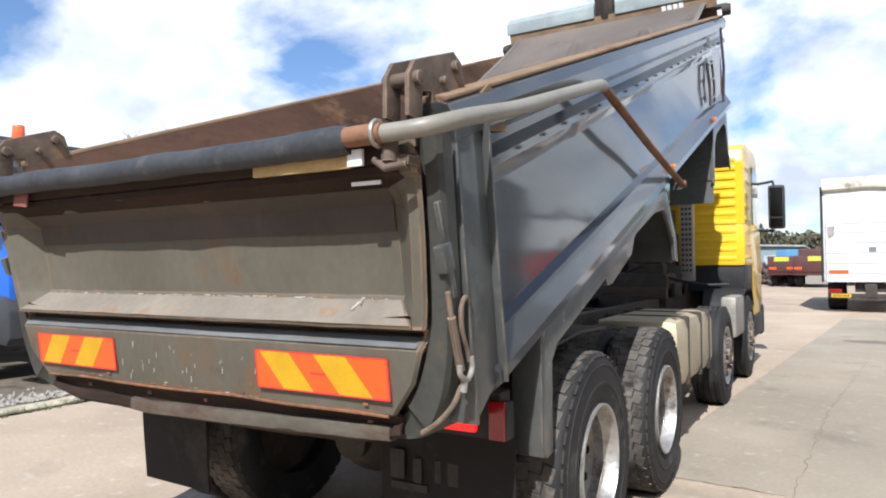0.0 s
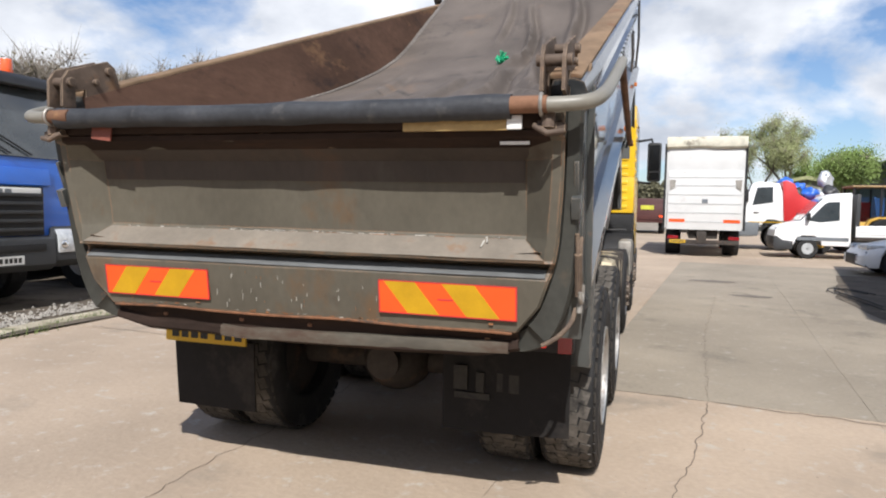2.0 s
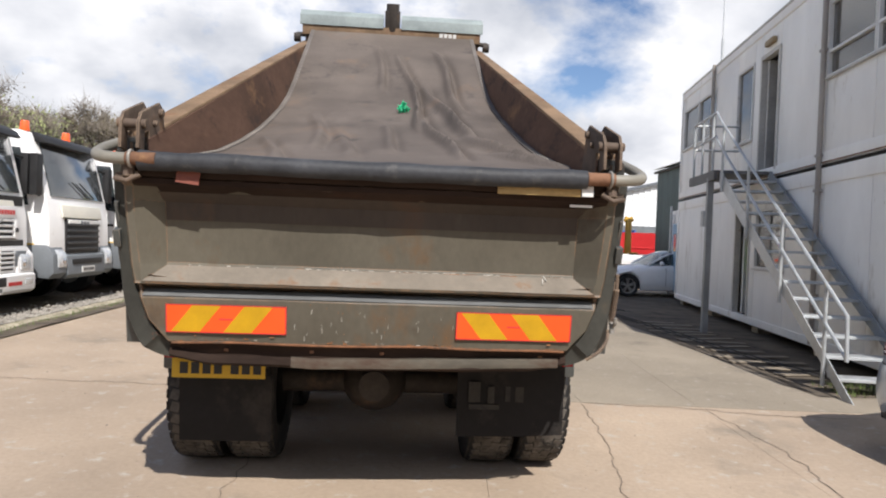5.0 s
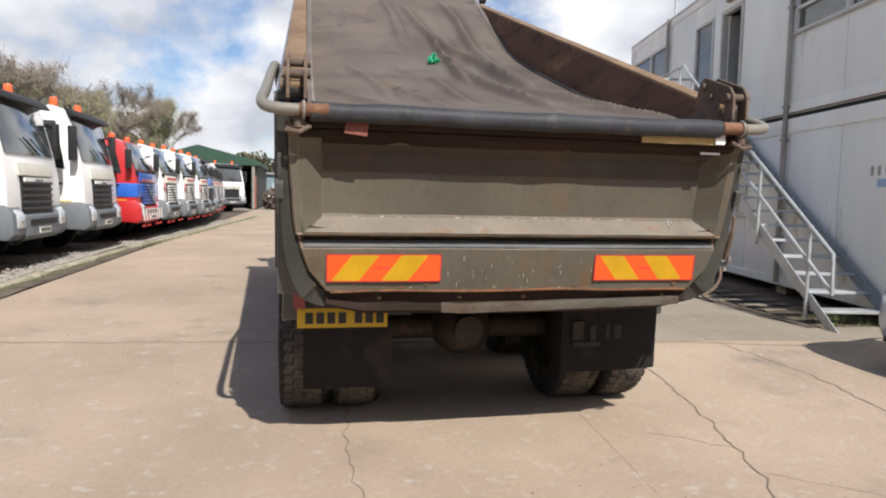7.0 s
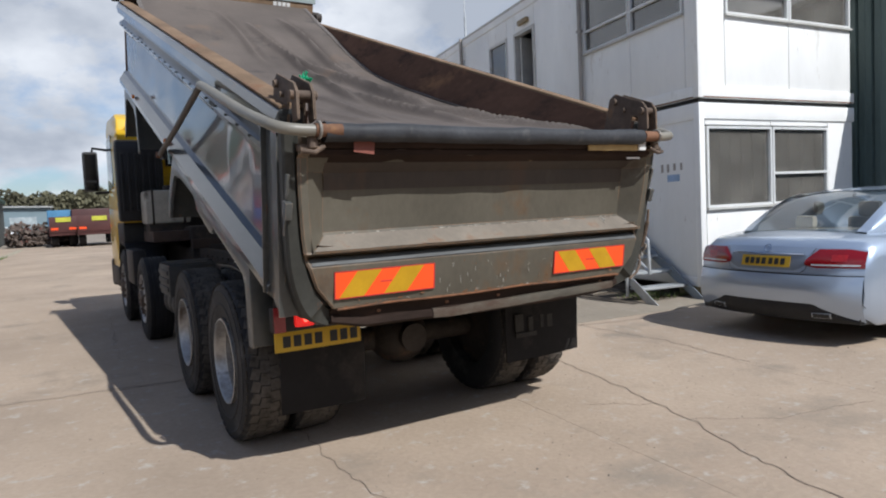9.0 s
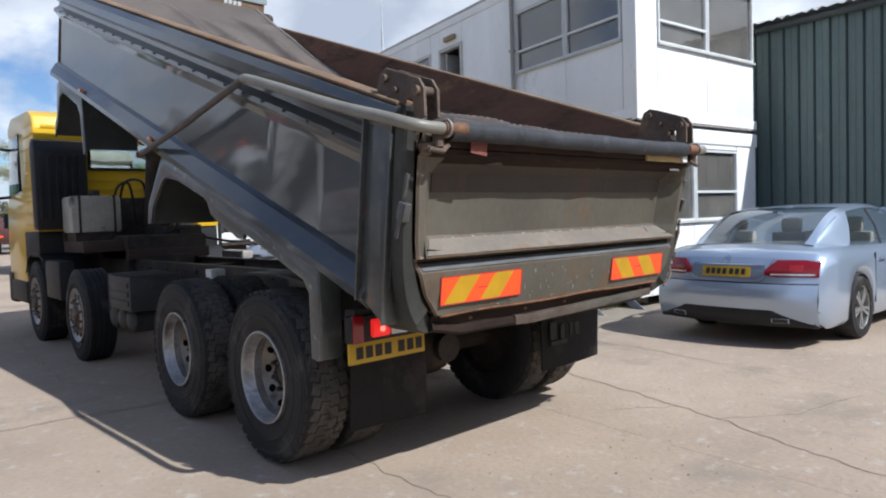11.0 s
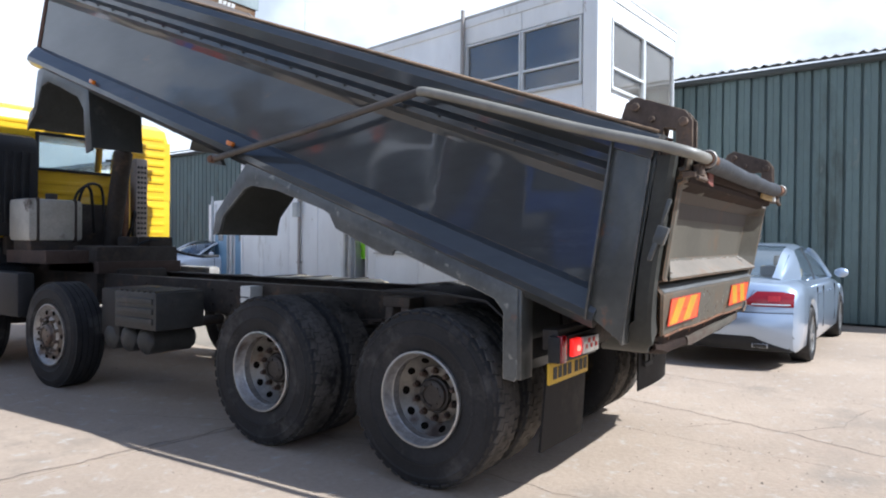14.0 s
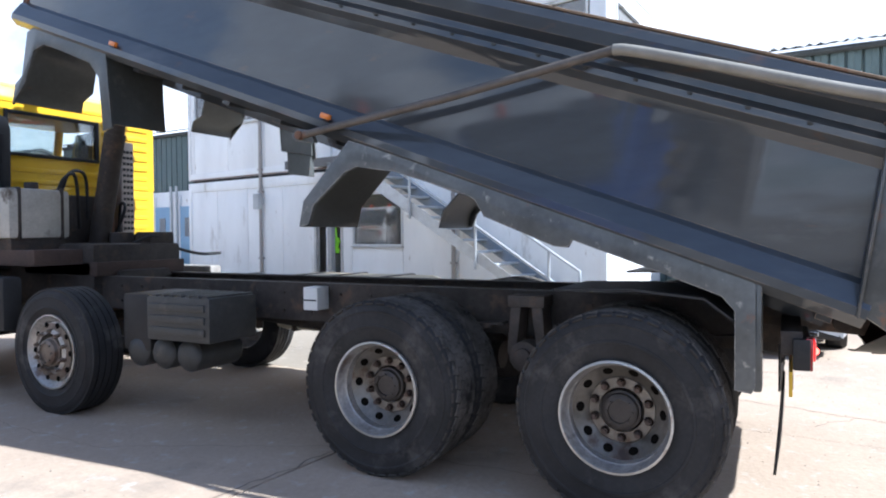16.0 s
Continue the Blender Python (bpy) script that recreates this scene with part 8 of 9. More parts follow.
def car(label, paint, m, L, W, H, deck, house, axles, wheel_r, kind, seat=None):
    """A car looking along y, its middle at the origin. deck: (y, height) of bonnet, waist and boot; house: glasshouse corners."""
    t = thing("car", label, "car", "", m)
    hw = W / 2
    dy, dz = [d[0] for d in deck], [d[1] for d in deck]
    secs = []
    for y in np.linspace(-L / 2, L / 2, 90):
        y = float(y)
        e = 1 - abs(y) / (L / 2)
        wid = hw * ((0.93 if kind == "saloon" and y < 0 else 0.80) + (0.07 if kind == "saloon" and y < 0 else 0.20) * min(1, e * 5.0) ** 0.5)
        low = 0.20 + 0.10 * max(0, 1 - e * 9)
        for a in axles:
            d = abs(y - a)
            if d < wheel_r * 1.12:
                low = max(low, wheel_r + math.sqrt((wheel_r * 1.12) ** 2 - d * d) * 0.98)
        zc = float(np.interp(y, dy, dz)) - 0.10 * max(0, 1 - e * 16) ** 2
        zs = zc - 0.075
        half = [(wid * 0.94, low), (wid * 0.985, min(low + 0.05, zs - 0.04)), (wid, max(0.50, min(low + 0.08, zs - 0.03))), (wid * 0.995, zs - 0.10 if zs - 0.10 > low + 0.06 else zs - 0.02), (wid * 0.965, zs), (wid * 0.88, zc - 0.02), (wid * 0.5, zc + 0.005), (0, zc + 0.015)]
        pts = [(x, y, z) for x, z in half] + [(-x, y, z) for x, z in half[-2::-1]]
        secs.append(pts)
    b = B()
    loft(b, secs)
    if kind == "saloon":
        for v in b.verts:
            v.co = round_tail(v.co)
    body = part("body", b, paint, t, "painted body shell", angle=45)
    b = B(); bm_span(b, (-hw * 0.90, -L / 2 + 0.15, 0.22), (hw * 0.90, L / 2 - 0.15, 0.60))
    part("underbody", b, M_DARKIN, t)
    for a in axles:
        for s in (-1, 1):
            plain_wheel(t, s * (hw - 0.115), a, wheel_r, 0.23, s, 5)
            b = B(); bm_sheet(b, [(a + wheel_r * 1.1 * math.cos(q), wheel_r + wheel_r * 1.1 * math.sin(q)) for q in np.linspace(0.05, 3.09, 14)], "x", s * (hw - 0.3), s * (hw - 0.02), 0.012)
            part("arch_liner", b, M_DARKIN, t, angle=60)
    # glasshouse
    (yr, zr), (yrr, zrr), (yrf, zrf), (yf, zf) = house
    hb, hr = hw * 0.885, hw * 0.69
    stations = []
    for k in range(19):
        f = k / 18
        stations.append((yr + (yrr - yr) * f, zr + (zrr - zr) * math.sin(f * 1.5707) ** 1.05))
    for k in range(1, 8):
        f = k / 8
        stations.append((yrr + (yrf - yrr) * f, zrr + (zrf - zrr) * f + 0.035 * math.sin(f * 3.14)))
    for k in range(9):
        f = k / 8
        stations.append((yrf + (yf - yrf) * f, zf + (zrf - zf) * max(0.0, math.cos(f * 1.5707)) ** 1.1))
    secs = []
    for y, z in stations:
        zb = float(np.interp(y, dy, dz)) - 0.05
        q = max(0.02, (z - zb) / (H - zb))
        k = float(np.interp(y, [yr, yrr - 0.15], [0.80 if kind == "saloon" else 0.95, 1.0]))      # the cabin narrows towards the boot
        h0 = hb * k
        x1 = h0 + (hr * (0.4 + 0.6 * k) - h0) * min(1, q)
        half = [(h0, zb), (h0 + (x1 - h0) * 0.5 + 0.012 * q, zb + (z - zb) * 0.5), (x1, zb + (z - zb) * 0.88), (x1 * 0.86, zb + (z - zb) * 0.975), (x1 * 0.45, z), (0, z + 0.006)]
        secs.append([(x, y, zz) for x, zz in half] + [(-x, y, zz) for x, zz in half[-2::-1]])
    b = B()
    loft(b, secs)
    gl = part("glasshouse", b, G_CAR, t, "tinted windows", angle=50)
    gl.visible_shadow = False
    # roof skin and pillars just outside the glass
    b = B()
    rows = []
    for (y, z), s in zip(stations, secs):
        if yrr - 0.05 <= y <= yrf + 0.03:
            rows.append([Vector(p) * 1.0 + Vector((0, 0, 0.007)) for p in s[2:-2]])
    bm_grid(b, rows)
    part("roof", b, paint, t, angle=50)
    for s in (-1, 1):
        b = B()
        k0 = [i for i, st in enumerate(stations) if st[0] >= yrf - 1e-6]
        bm_tube(b, [Vector((s * abs(secs[i][2][0]) * 1.005, secs[i][2][1], secs[i][2][2] + 0.004)) for i in k0], 0.032, 8)
        part("front_pillar", b, paint, t)
        b = B()
        k1 = [i for i, st in enumerate(stations) if st[0] <= yrr + 1e-6]
        rows = []
        for i in k1:
            ring = [Vector(q) for q in secs[i][:4]]
            q0 = float(np.interp(stations[i][0], [yr, yrr - 0.34, yrr - 0.12, yrr], [0.0, 0.0, 1.9, 2.2]))
            row = []
            for q in np.linspace(q0, 3.0, 6):
                a = min(2, int(q))
                v = ring[a].lerp(ring[a + 1], float(q) - a)
                row.append(Vector((s * (abs(v.x) + 0.009), v.y, v.z + 0.005)))
            rows.append(row)
        if kind == "saloon":
            bm_grid(b, rows)
            part("rear_pillar", b, paint, t, angle=50)
        else:
            bm_tube(b, [r[4] for r in rows], 0.05, 8)
            part("rear_pillar", b, paint, t)
        mid = (yrr + yrf) / 2 - 0.05
        i = min(range(len(stations)), key=lambda q: abs(stations[q][0] - mid))
        b = B()
        bm_grid(b, [[Vector((s * (abs(secs[i][j][0]) + 0.007), mid + d, secs[i][j][2])) for j in (0, 1, 2)] for d in (-0.04, 0.04)])
        part("door_pillar", b, M_BLACK, t)
        b = B(); bm_tube(b, [Vector((s * (hb + 0.006), y, float(np.interp(y, dy, dz)) - 0.04)) for y in np.linspace(yr + 0.35, yf - 0.15, 10)], 0.010, 6)
        part("chrome_strip", b, M_CHROME, t)
        b = B(); bm_ball(b, (s * (hw + 0.07), yf - 0.35, float(np.interp(yf, dy, dz)) + 0.07), 0.09, (1.1, 0.7, 0.8))
        part("door_mirror", b, paint, t, "door mirror")
        for y in (mid + 0.02, yrf + 0.55, yrr + 0.02):
            b = B()
            bm_span(b, (s * (hw * 0.985), y, 0.35), (s * (hw * 1.001), y + 0.008, float(np.interp(y, dy, dz)) - 0.1))
            part("shut_line", b, M_BLACK, body)
        for y in (mid - 0.30, mid + 0.62):
            b = B(); bm_box(b, (s * (hw + 0.008), y, float(np.interp(y, dy, dz)) - 0.17), (0.03, 0.18, 0.028))
            part("door_handle", b, paint, t, bevel=0.008)
    for x in (-0.36, 0.36):
        b = B()
        bm_span(b, (x - 0.24, 0.0, 0.45), (x + 0.24, 0.14, 1.10)); bm_span(b, (x - 0.24, 0.0, 0.35), (x + 0.24, 0.6, 0.5)); bm_span(b, (x - 0.13, 0.03, 1.10), (x + 0.13, 0.12, 1.28))
        part("front_seat", b, seat or M_DARKIN, t, bevel=0.04)
    b = B(); bm_span(b, (-0.62, yr + 0.65, 0.45), (0.62, yr + 0.85, 1.02))
    for x in (-0.4, 0.4):
        bm_span(b, (x - 0.11, yr + 0.68, 1.02), (x + 0.11, yr + 0.78, 1.16))
    part("rear_seat", b, seat or M_DARKIN, t, bevel=0.04)
    return t


def saloon():
    m = Matrix.Translation((6.30, -0.53, 0)) @ Matrix.Rotation(radians(-92), 4, "Z")
    t = car("silver-blue saloon car parked beside the cabins", M_SILVER, m, 4.88, 1.86, 1.44,
            [(-2.44, 0.93), (-2.36, 0.975), (-1.75, 1.03), (-1.0, 1.00), (0.3, 0.98), (1.0, 0.97), (1.25, 0.955), (2.0, 0.84), (2.35, 0.72), (2.44, 0.62)],
            ((-1.86, 1.03), (-0.92, 1.41), (0.25, 1.415), (1.25, 0.96)), (-1.29, 1.58), 0.335, "saloon", mat("cream_leather", (0.45, 0.41, 0.34), 0.6))

    def patch(name, xs, low, high, off, material, label="", parent=None, bulge=0.0, th=0.006, nz=7):
        """A sheet over the rounded tail: low and high give its edges at each x."""
        bm = B()
        rows = []
        for f in np.linspace(0, 1, nz):
            row = []
            for x in xs:
                z = low(x) + (high(x) - low(x)) * float(f)
                row.append(round_tail(Vector((float(x), -2.446 - off - bulge * math.sin(math.pi * float(f)), z))))
            rows.append(row)
        bm_grid(bm, rows, th)
        return part(name, bm, material, parent or t, label, angle=50)

    wide = np.linspace(-0.868, 0.868, 37)
    patch("tail_panel", wide, lambda x: 0.62, lambda x: 0.915 - 0.03 * (abs(x) / 0.9) ** 3, 0.0, M_SILVER, "silver boot panel")
    patch("rear_bumper", wide, lambda x: 0.39 - 0.15 * max(0.0, (abs(x) - 0.48) / 0.39) ** 0.8, lambda x: 0.655, 0.012, M_SILVER, "silver rear bumper", bulge=0.030)
    patch("rear_valance", np.linspace(-0.86, 0.86, 35), lambda x: 0.225, lambda x: 0.395 - 0.15 * max(0.0, (abs(x) - 0.48) / 0.39) ** 0.8, 0.012, M_BLACK, "black lower valance", bulge=0.012)
    patch("bumper_seam", wide, lambda x: 0.655, lambda x: 0.665, 0.004, M_BLACK, th=0.003, nz=2)
    # flat darker silver sheet that paints in the shade of the plate recess
    patch("plate_recess", np.linspace(-0.40, 0.40, 17), lambda x: 0.695 + 0.05 * max(0.0, (abs(x) - 0.32) / 0.08), lambda x: 0.842, 0.004, mat("shaded_silver_recess", (0.26, 0.30, 0.36), 0.35, 0.6, vary=0.05), "recess round the plate, its shade painted as darker silver", th=0.002)
    patch("lid_trim", np.linspace(-0.38, 0.38, 17), lambda x: 0.842, lambda x: 0.856, 0.014, M_CHROME, "chrome strip over the plate", nz=3)
    for s in (-1, 1):
        xs = np.linspace(s * 0.40, s * 0.872, 15)
        inner = lambda x: max(0.0, min(1.0, (abs(x) - 0.40) / 0.10))
        lamp = patch("tail_lamp", xs, lambda x: 0.728 + 0.02 * (1 - inner(x)), lambda x: 0.80 + 0.098 * inner(x) - 0.03 * max(0.0, (abs(x) - 0.75) / 0.15), 0.008, M_LENSRED, "dark red wraparound tail lamp", bulge=0.010)
        patch("lamp_strip", np.linspace(s * 0.46, s * 0.84, 9), lambda x: 0.748, lambda x: 0.762, 0.016, M_LENS, parent=lamp, th=0.003, nz=2)
        patch("bright_cell", np.linspace(s * 0.62, s * 0.74, 5), lambda x: 0.79, lambda x: 0.85, 0.019, mat("lit_red_cell", (0.36, 0.010, 0.014), 0.3, vary=0.3, vscale=30, coat=0.3), parent=lamp, th=0.003, nz=3)
        patch("tailpipe_trim", np.linspace(s * 0.47, s * 0.63, 7), lambda x: 0.262, lambda x: 0.312, 0.022, M_GALV, "chrome tailpipe trim", bulge=0.012)
        patch("tailpipe_mouth", np.linspace(s * 0.48, s * 0.62, 7), lambda x: 0.267, lambda x: 0.307, 0.036, M_INK, th=0.002, nz=3)
        b = B(); bm_tube(b, [round_tail(Vector((s * x, -2.462, z))) for x, z in ((0.70, 0.455), (0.78, 0.45), (0.85, 0.42), (0.88, 0.38))], 0.005, 6)
        part("bumper_crease", b, M_GREYP, t)
        b = B(); bm_tube(b, [round_tail(Vector((s * x, -2.4535, z))) for x, z in ((0.47, 0.905), (0.45, 0.87), (0.42, 0.74), (0.40, 0.70), (0.36, 0.675), (0.20, 0.668), (0.0, 0.667))], 0.0025, 6)
        part("lid_seam", b, M_GREYD, t)
    plate = patch("number_plate", np.linspace(-0.26, 0.26, 7), lambda x: 0.722, lambda x: 0.826, 0.012, mat("dull_yellow_plate", (0.50, 0.32, 0.02), 0.45), "yellow number plate", th=0.004, nz=2)
    for k in range(7):
        x0 = -0.215 + k * 0.062 + (0.012 if k > 3 else 0)
        tagged(patch("print", np.linspace(x0, x0 + 0.042, 2), lambda x: 0.744, lambda x: 0.804, 0.0175, M_INK, parent=plate, th=0.002, nz=2), kind="stuff")
    b = B(); bm_lathe(b, [(0.036, -0.004), (0.042, -0.004), (0.042, 0.004), (0.036, 0.004)], Matrix.Translation(round_tail(Vector((0, -2.452, 0.895)))) @ Matrix.Rotation(radians(62), 4, "X"), 24, True)
    part("badge", b, M_CHROME, t)
    b = B(); bm_prism(b, [(-0.95, 1.418), (-0.83, 1.445), (-0.77, 1.43)], "x", -0.02, 0.02)
    part("roof_aerial", b, M_SILVER, t)
    return t


saloon()
hatch = car("white hatchback parked by the end of the cabins", M_WHITE, Matrix.Translation((8.45, 15.45, 0)) @ Matrix.Rotation(radians(88), 4, "Z"), 4.30, 1.79, 1.45,
            [(-2.15, 0.95), (-1.5, 1.02), (0.0, 0.98), (0.65, 0.95), (1.2, 0.88), (1.9, 0.72), (2.15, 0.56)], ((-2.02, 1.0), (-1.25, 1.40), (-0.35, 1.42), (0.72, 0.95)), (-1.22, 1.33), 0.33, "hatch")
for s in (-1, 1):
    b = B(); bm_prism(b, [(s * 0.45, 2.10), (s * 0.80, 1.98), (s * 0.86, 1.62), (s * 0.82, 1.60), (s * 0.72, 1.92), (s * 0.45, 2.02)], "z", 0.66, 0.76)
    part("headlamp", b, M_LENS, hatch, "slim headlamp", bevel=0.015)
b = B(); bm_prism(b, [(-0.78, 1.98), (-0.5, 2.16), (0.5, 2.16), (0.78, 1.98), (0.7, 1.9), (-0.7, 1.9)], "z", 0.26, 0.52)
part("grille", b, M_BLACK, hatch, "wide black lower grille", bevel=0.03)
# shabby row of cars and scrap far across the yard
rnd = random.Random(5)
for k in range(9):
    c = copy_thing(hatch, Matrix.Translation((-26 + k * 2.6 + rnd.uniform(-0.3, 0.3), 66 + rnd.uniform(-2, 2), 0)) @ Matrix.Rotation(radians(rnd.choice((0, 180)) + rnd.uniform(-8, 8)), 4, "Z"))
    tagged(c, "small parked car far across the yard", "car", "cars far across the yard")


def box_truck():
    m = Matrix.Translation((3.05, 20.0, 0)) @ Matrix.Rotation(radians(-2), 4, "Z")
    t = thing("box_truck", "white box lorry with a closed tail lift and orange marker strips", "box truck", "", m)
    b = B(); bm_span(b, (-1.25, 0.0, 0.95), (1.25, 6.6, 3.90))
    grubby = mat("grubby_white_panel", (0.58, 0.58, 0.57), 0.5, vary=0.06, vscale=1.5, spot=((0.46, 0.45, 0.43), 0.3, 2.2))
    body = part("box_body", b, grubby, t, "white box body", bevel=0.03)
    for s in (-1, 1):
        b = B()
        bm_span(b, (s * 1.25 - 0.05, -0.03, 0.9), (s * 1.25 + 0.02, 0.02, 3.75))
        part("corner_post", b, M_BLACK, body)
    b = B(); bm_prism(b, [(-0.16, 3.66), (-0.10, 3.60), (0.02, 3.58), (0.06, 3.96), (-0.06, 3.98), (-0.17, 3.80)], "x", -1.24, 1.24)
    bmesh.ops.subdivide_edges(b, edges=[e for e in b.edges if abs(e.verts[0].co.x - e.verts[1].co.x) > 1], cuts=14)
    for v in b.verts:
        v.co.z += 0.05 * noise.noise((v.co.x * 1.7, v.co.y * 5, 2)) * (v.co.z < 3.9)
    part("rolled_curtain", b, mat("cream_canvas", (0.50, 0.47, 0.38), 0.75, vary=0.25, vscale=3, spot=((0.20, 0.18, 0.14), 0.4, 2)), body, "cream canvas roll over the door", angle=40)
    b = B(); bm_span(b, (-1.16, -0.04, 2.85), (1.16, 0.0, 3.60))
    part("shutter", b, grubby, body, "white roller shutter", bevel=0.006)
    b = B(); bm_span(b, (-1.16, -0.10, 0.90), (1.16, -0.02, 2.85))
    tl = part("tail_lift", b, grubby, t, "white tail lift platform", bevel=0.01)
    for z in (1.15, 1.45, 1.75, 2.05, 2.35, 2.62):
        b = B(); bm_span(b, (-1.14, -0.112, z), (1.14, -0.098, z + 0.028))
        part("platform_line", b, mat("pale_grey_line", (0.42, 0.42, 0.42), 0.6), tl)
    for s in (-1, 1):
        b = B(); bm_span(b, (s * 1.10, -0.115, 1.15), (s * 0.60, -0.10, 1.25))
        part("marker_strip", b, M_ORANGE, tl, "orange marker strip")
        b = B(); bm_prism(b, [(s * 0.95, 2.30), (s * 1.10, 2.20), (s * 1.12, 2.55), (s * 0.92, 2.55)], "y", -0.13, -0.10)
        part("pocket", b, M_STEEL, tl)
        b = B(); bm_span(b, (s * 0.78, -0.03, 0.58), (s * 1.12, 0.05, 0.69))
        part("tail_lamp", b, M_LENSRED, t, "red tail lamp", bevel=0.01)
        for y in (1.6,):
            plain_wheel(t, s * 0.95, y, 0.45, 0.5, s)
        plain_wheel(t, s * 1.0, 6.9, 0.45, 0.28, s)
    b = B(); bm_span(b, (-0.08, -0.12, 1.78), (0.10, -0.10, 1.92))
    part("lift_handle", b, M_GREYP, tl)
    b = B(); bm_span(b, (-1.1, -0.05, 0.42), (1.1, 0.08, 0.56)); bm_span(b, (-0.2, -0.1, 0.45), (0.1, 0.3, 0.85)); bm_span(b, (-0.45, 0.1, 0.6), (0.45, 7.5, 0.92))
    part("underframe", b, M_CHASSIS, t, bevel=0.01)
    plate_with_bars(t, -0.8, -0.055, 0.50, 0.50, 0.11, -1, M_PLATE)
    b = B(); bm_prism(b, [(6.75, 0.6), (6.75, 2.5), (7.0, 2.65), (8.0, 2.6), (8.4, 1.6), (8.5, 0.6)], "x", -1.08, 1.08)
    part("cab", b, M_WHITE, t, bevel=0.06)
    b = B(); bm_span(b, (-1.5, 8.0, 1.6), (-1.3, 8.15, 2.2)); bm_span(b, (1.3, 8.0, 1.6), (1.5, 8.15, 2.2))
    part("mirror", b, M_BLACK, t, bevel=0.03)


box_truck()


def flatbed_van():
    m = Matrix.Translation((5.45, 22.15, 0)) @ Matrix.Rotation(radians(88), 4, "Z")     # nose towards -x
    t = thing("flatbed_van", "white dropside flatbed van", "van", "", m)
    b = B(); bm_prism(b, [(0.0, 0.45), (0.04, 0.75), (0.0, 0.98), (-0.14, 1.12), (-0.50, 1.22), (-0.80, 1.32), (-1.38, 2.05), (-1.58, 2.26), (-1.85, 2.34), (-2.35, 2.36), (-2.38, 0.45), (-1.5, 0.45), (-1.42, 0.66), (-1.25, 0.78), (-0.85, 0.78), (-0.68, 0.66), (-0.6, 0.45)], "x", -0.98, 0.98)
    cab = part("cab", b, M_WHITE, t, "white van cab", bevel=0.05)
    for s in (-1, 1):
        b = B(); bm_prism(b, [(-1.02, 1.34), (-1.50, 1.94), (-1.62, 2.02), (-1.98, 2.04), (-2.0, 1.36), (-1.4, 1.28)], "x", s * 0.975, s * 0.988)
        part("side_window", b, mat("dark_windscreen", (0.035, 0.045, 0.05)), cab)
        b = B(); bm_span(b, (s * 0.98, -2.3, 0.62), (s * 0.995, -0.7, 0.74))
        part("side_strip", b, M_GREYP, cab)
        b = B(); bm_span(b, (s * 1.0, -1.08, 1.34), (s * 1.16, -0.96, 1.62))
        part("mirror", b, M_BLACK, cab, bevel=0.03)
        plain_wheel(t, s * 0.86, -1.05, 0.34, 0.22, s, 0, M_GALV); plain_wheel(t, s * 0.80, -4.6, 0.34, 0.35, s)
        b = B(); bm_span(b, (s * 1.02, -6.2, 0.78), (s * 0.98, -2.5, 1.16))
        ds = part("dropside", b, M_WHITE, t, "ribbed white dropside", bevel=0.008)
        for z in (0.86, 0.95, 1.04):
            b = B(); bm_span(b, (s * 1.018, -6.15, z), (s * 1.024, -2.55, z + 0.012))
            part("rib", b, M_GREYP, ds)
        b = B(); bm_prism(b, [(s * 0.6, -0.02), (s * 0.95, -0.05), (s * 0.97, -0.5), (s * 0.9, -0.5)], "z", 0.85, 1.05)
        part("headlamp", b, M_LENS, cab, bevel=0.02)
    b = B(); bm_prism(b, [(-0.84, 1.36), (-1.46, 2.14), (-1.43, 2.16), (-0.79, 1.36)], "x", -0.85, 0.85)
    part("windscreen", b, mat("dark_windscreen", (0.035, 0.045, 0.05)), cab)
    b = B(); bm_span(b, (-0.95, -2.62, 0.78), (0.95, -2.50, 2.32))
    part("headboard", b, M_GREYD, t, "dark mesh headboard behind the cab", bevel=0.01)
    b = B(); bm_prism(b, [(-0.58, 0.30), (0.0, 0.28), (0.07, 0.40), (0.06, 0.72), (-0.02, 0.78), (-0.25, 0.62), (-0.58, 0.58)], "x", -1.0, 1.0)
    part("bumper", b, M_GREYD, cab, bevel=0.05)
    b = B(); bm_span(b, (-1.0, -6.2, 0.66), (1.0, -2.5, 0.78)); bm_span(b, (-0.4, -6.2, 0.42), (0.4, -2.3, 0.66))
    part("bed", b, M_CHASSIS, t)
    for ob in t.children_recursive:
        for v in ob.data.vertices if ob.type == "MESH" else ():
            v.co.y *= 0.95
            if v.co.z > 0.7:
                v.co.z = 0.7 + (v.co.z - 0.7) * (0.91 if v.co.y > -2.52 else 1.0)


flatbed_van()
# white lorry with a red tipper behind the van
rt = lorry("white lorry with a red tipper body heaped with blue sheeting", M_WHITE, Matrix.Translation((5.0, 27.3, 0)) @ Matrix.Rotation(radians(86), 4, "Z"), "volvo", M_GREYP, visor=False, beacons=False, body=False, run=2.6, group="", squat=0.72)
b = B(); bm_prism(b, [(-1.54, 1.2), (-1.43, 2.80), (-1.58, 2.84), (-1.88, 2.70), (-2.02, 2.30), (-2.4, 2.05), (-4.5, 2.0), (-4.5, 1.2)], "x", -1.27, 1.27)
part("raised_front", b, M_RED, rt, "red tipper front swept up over the cab", bevel=0.03)
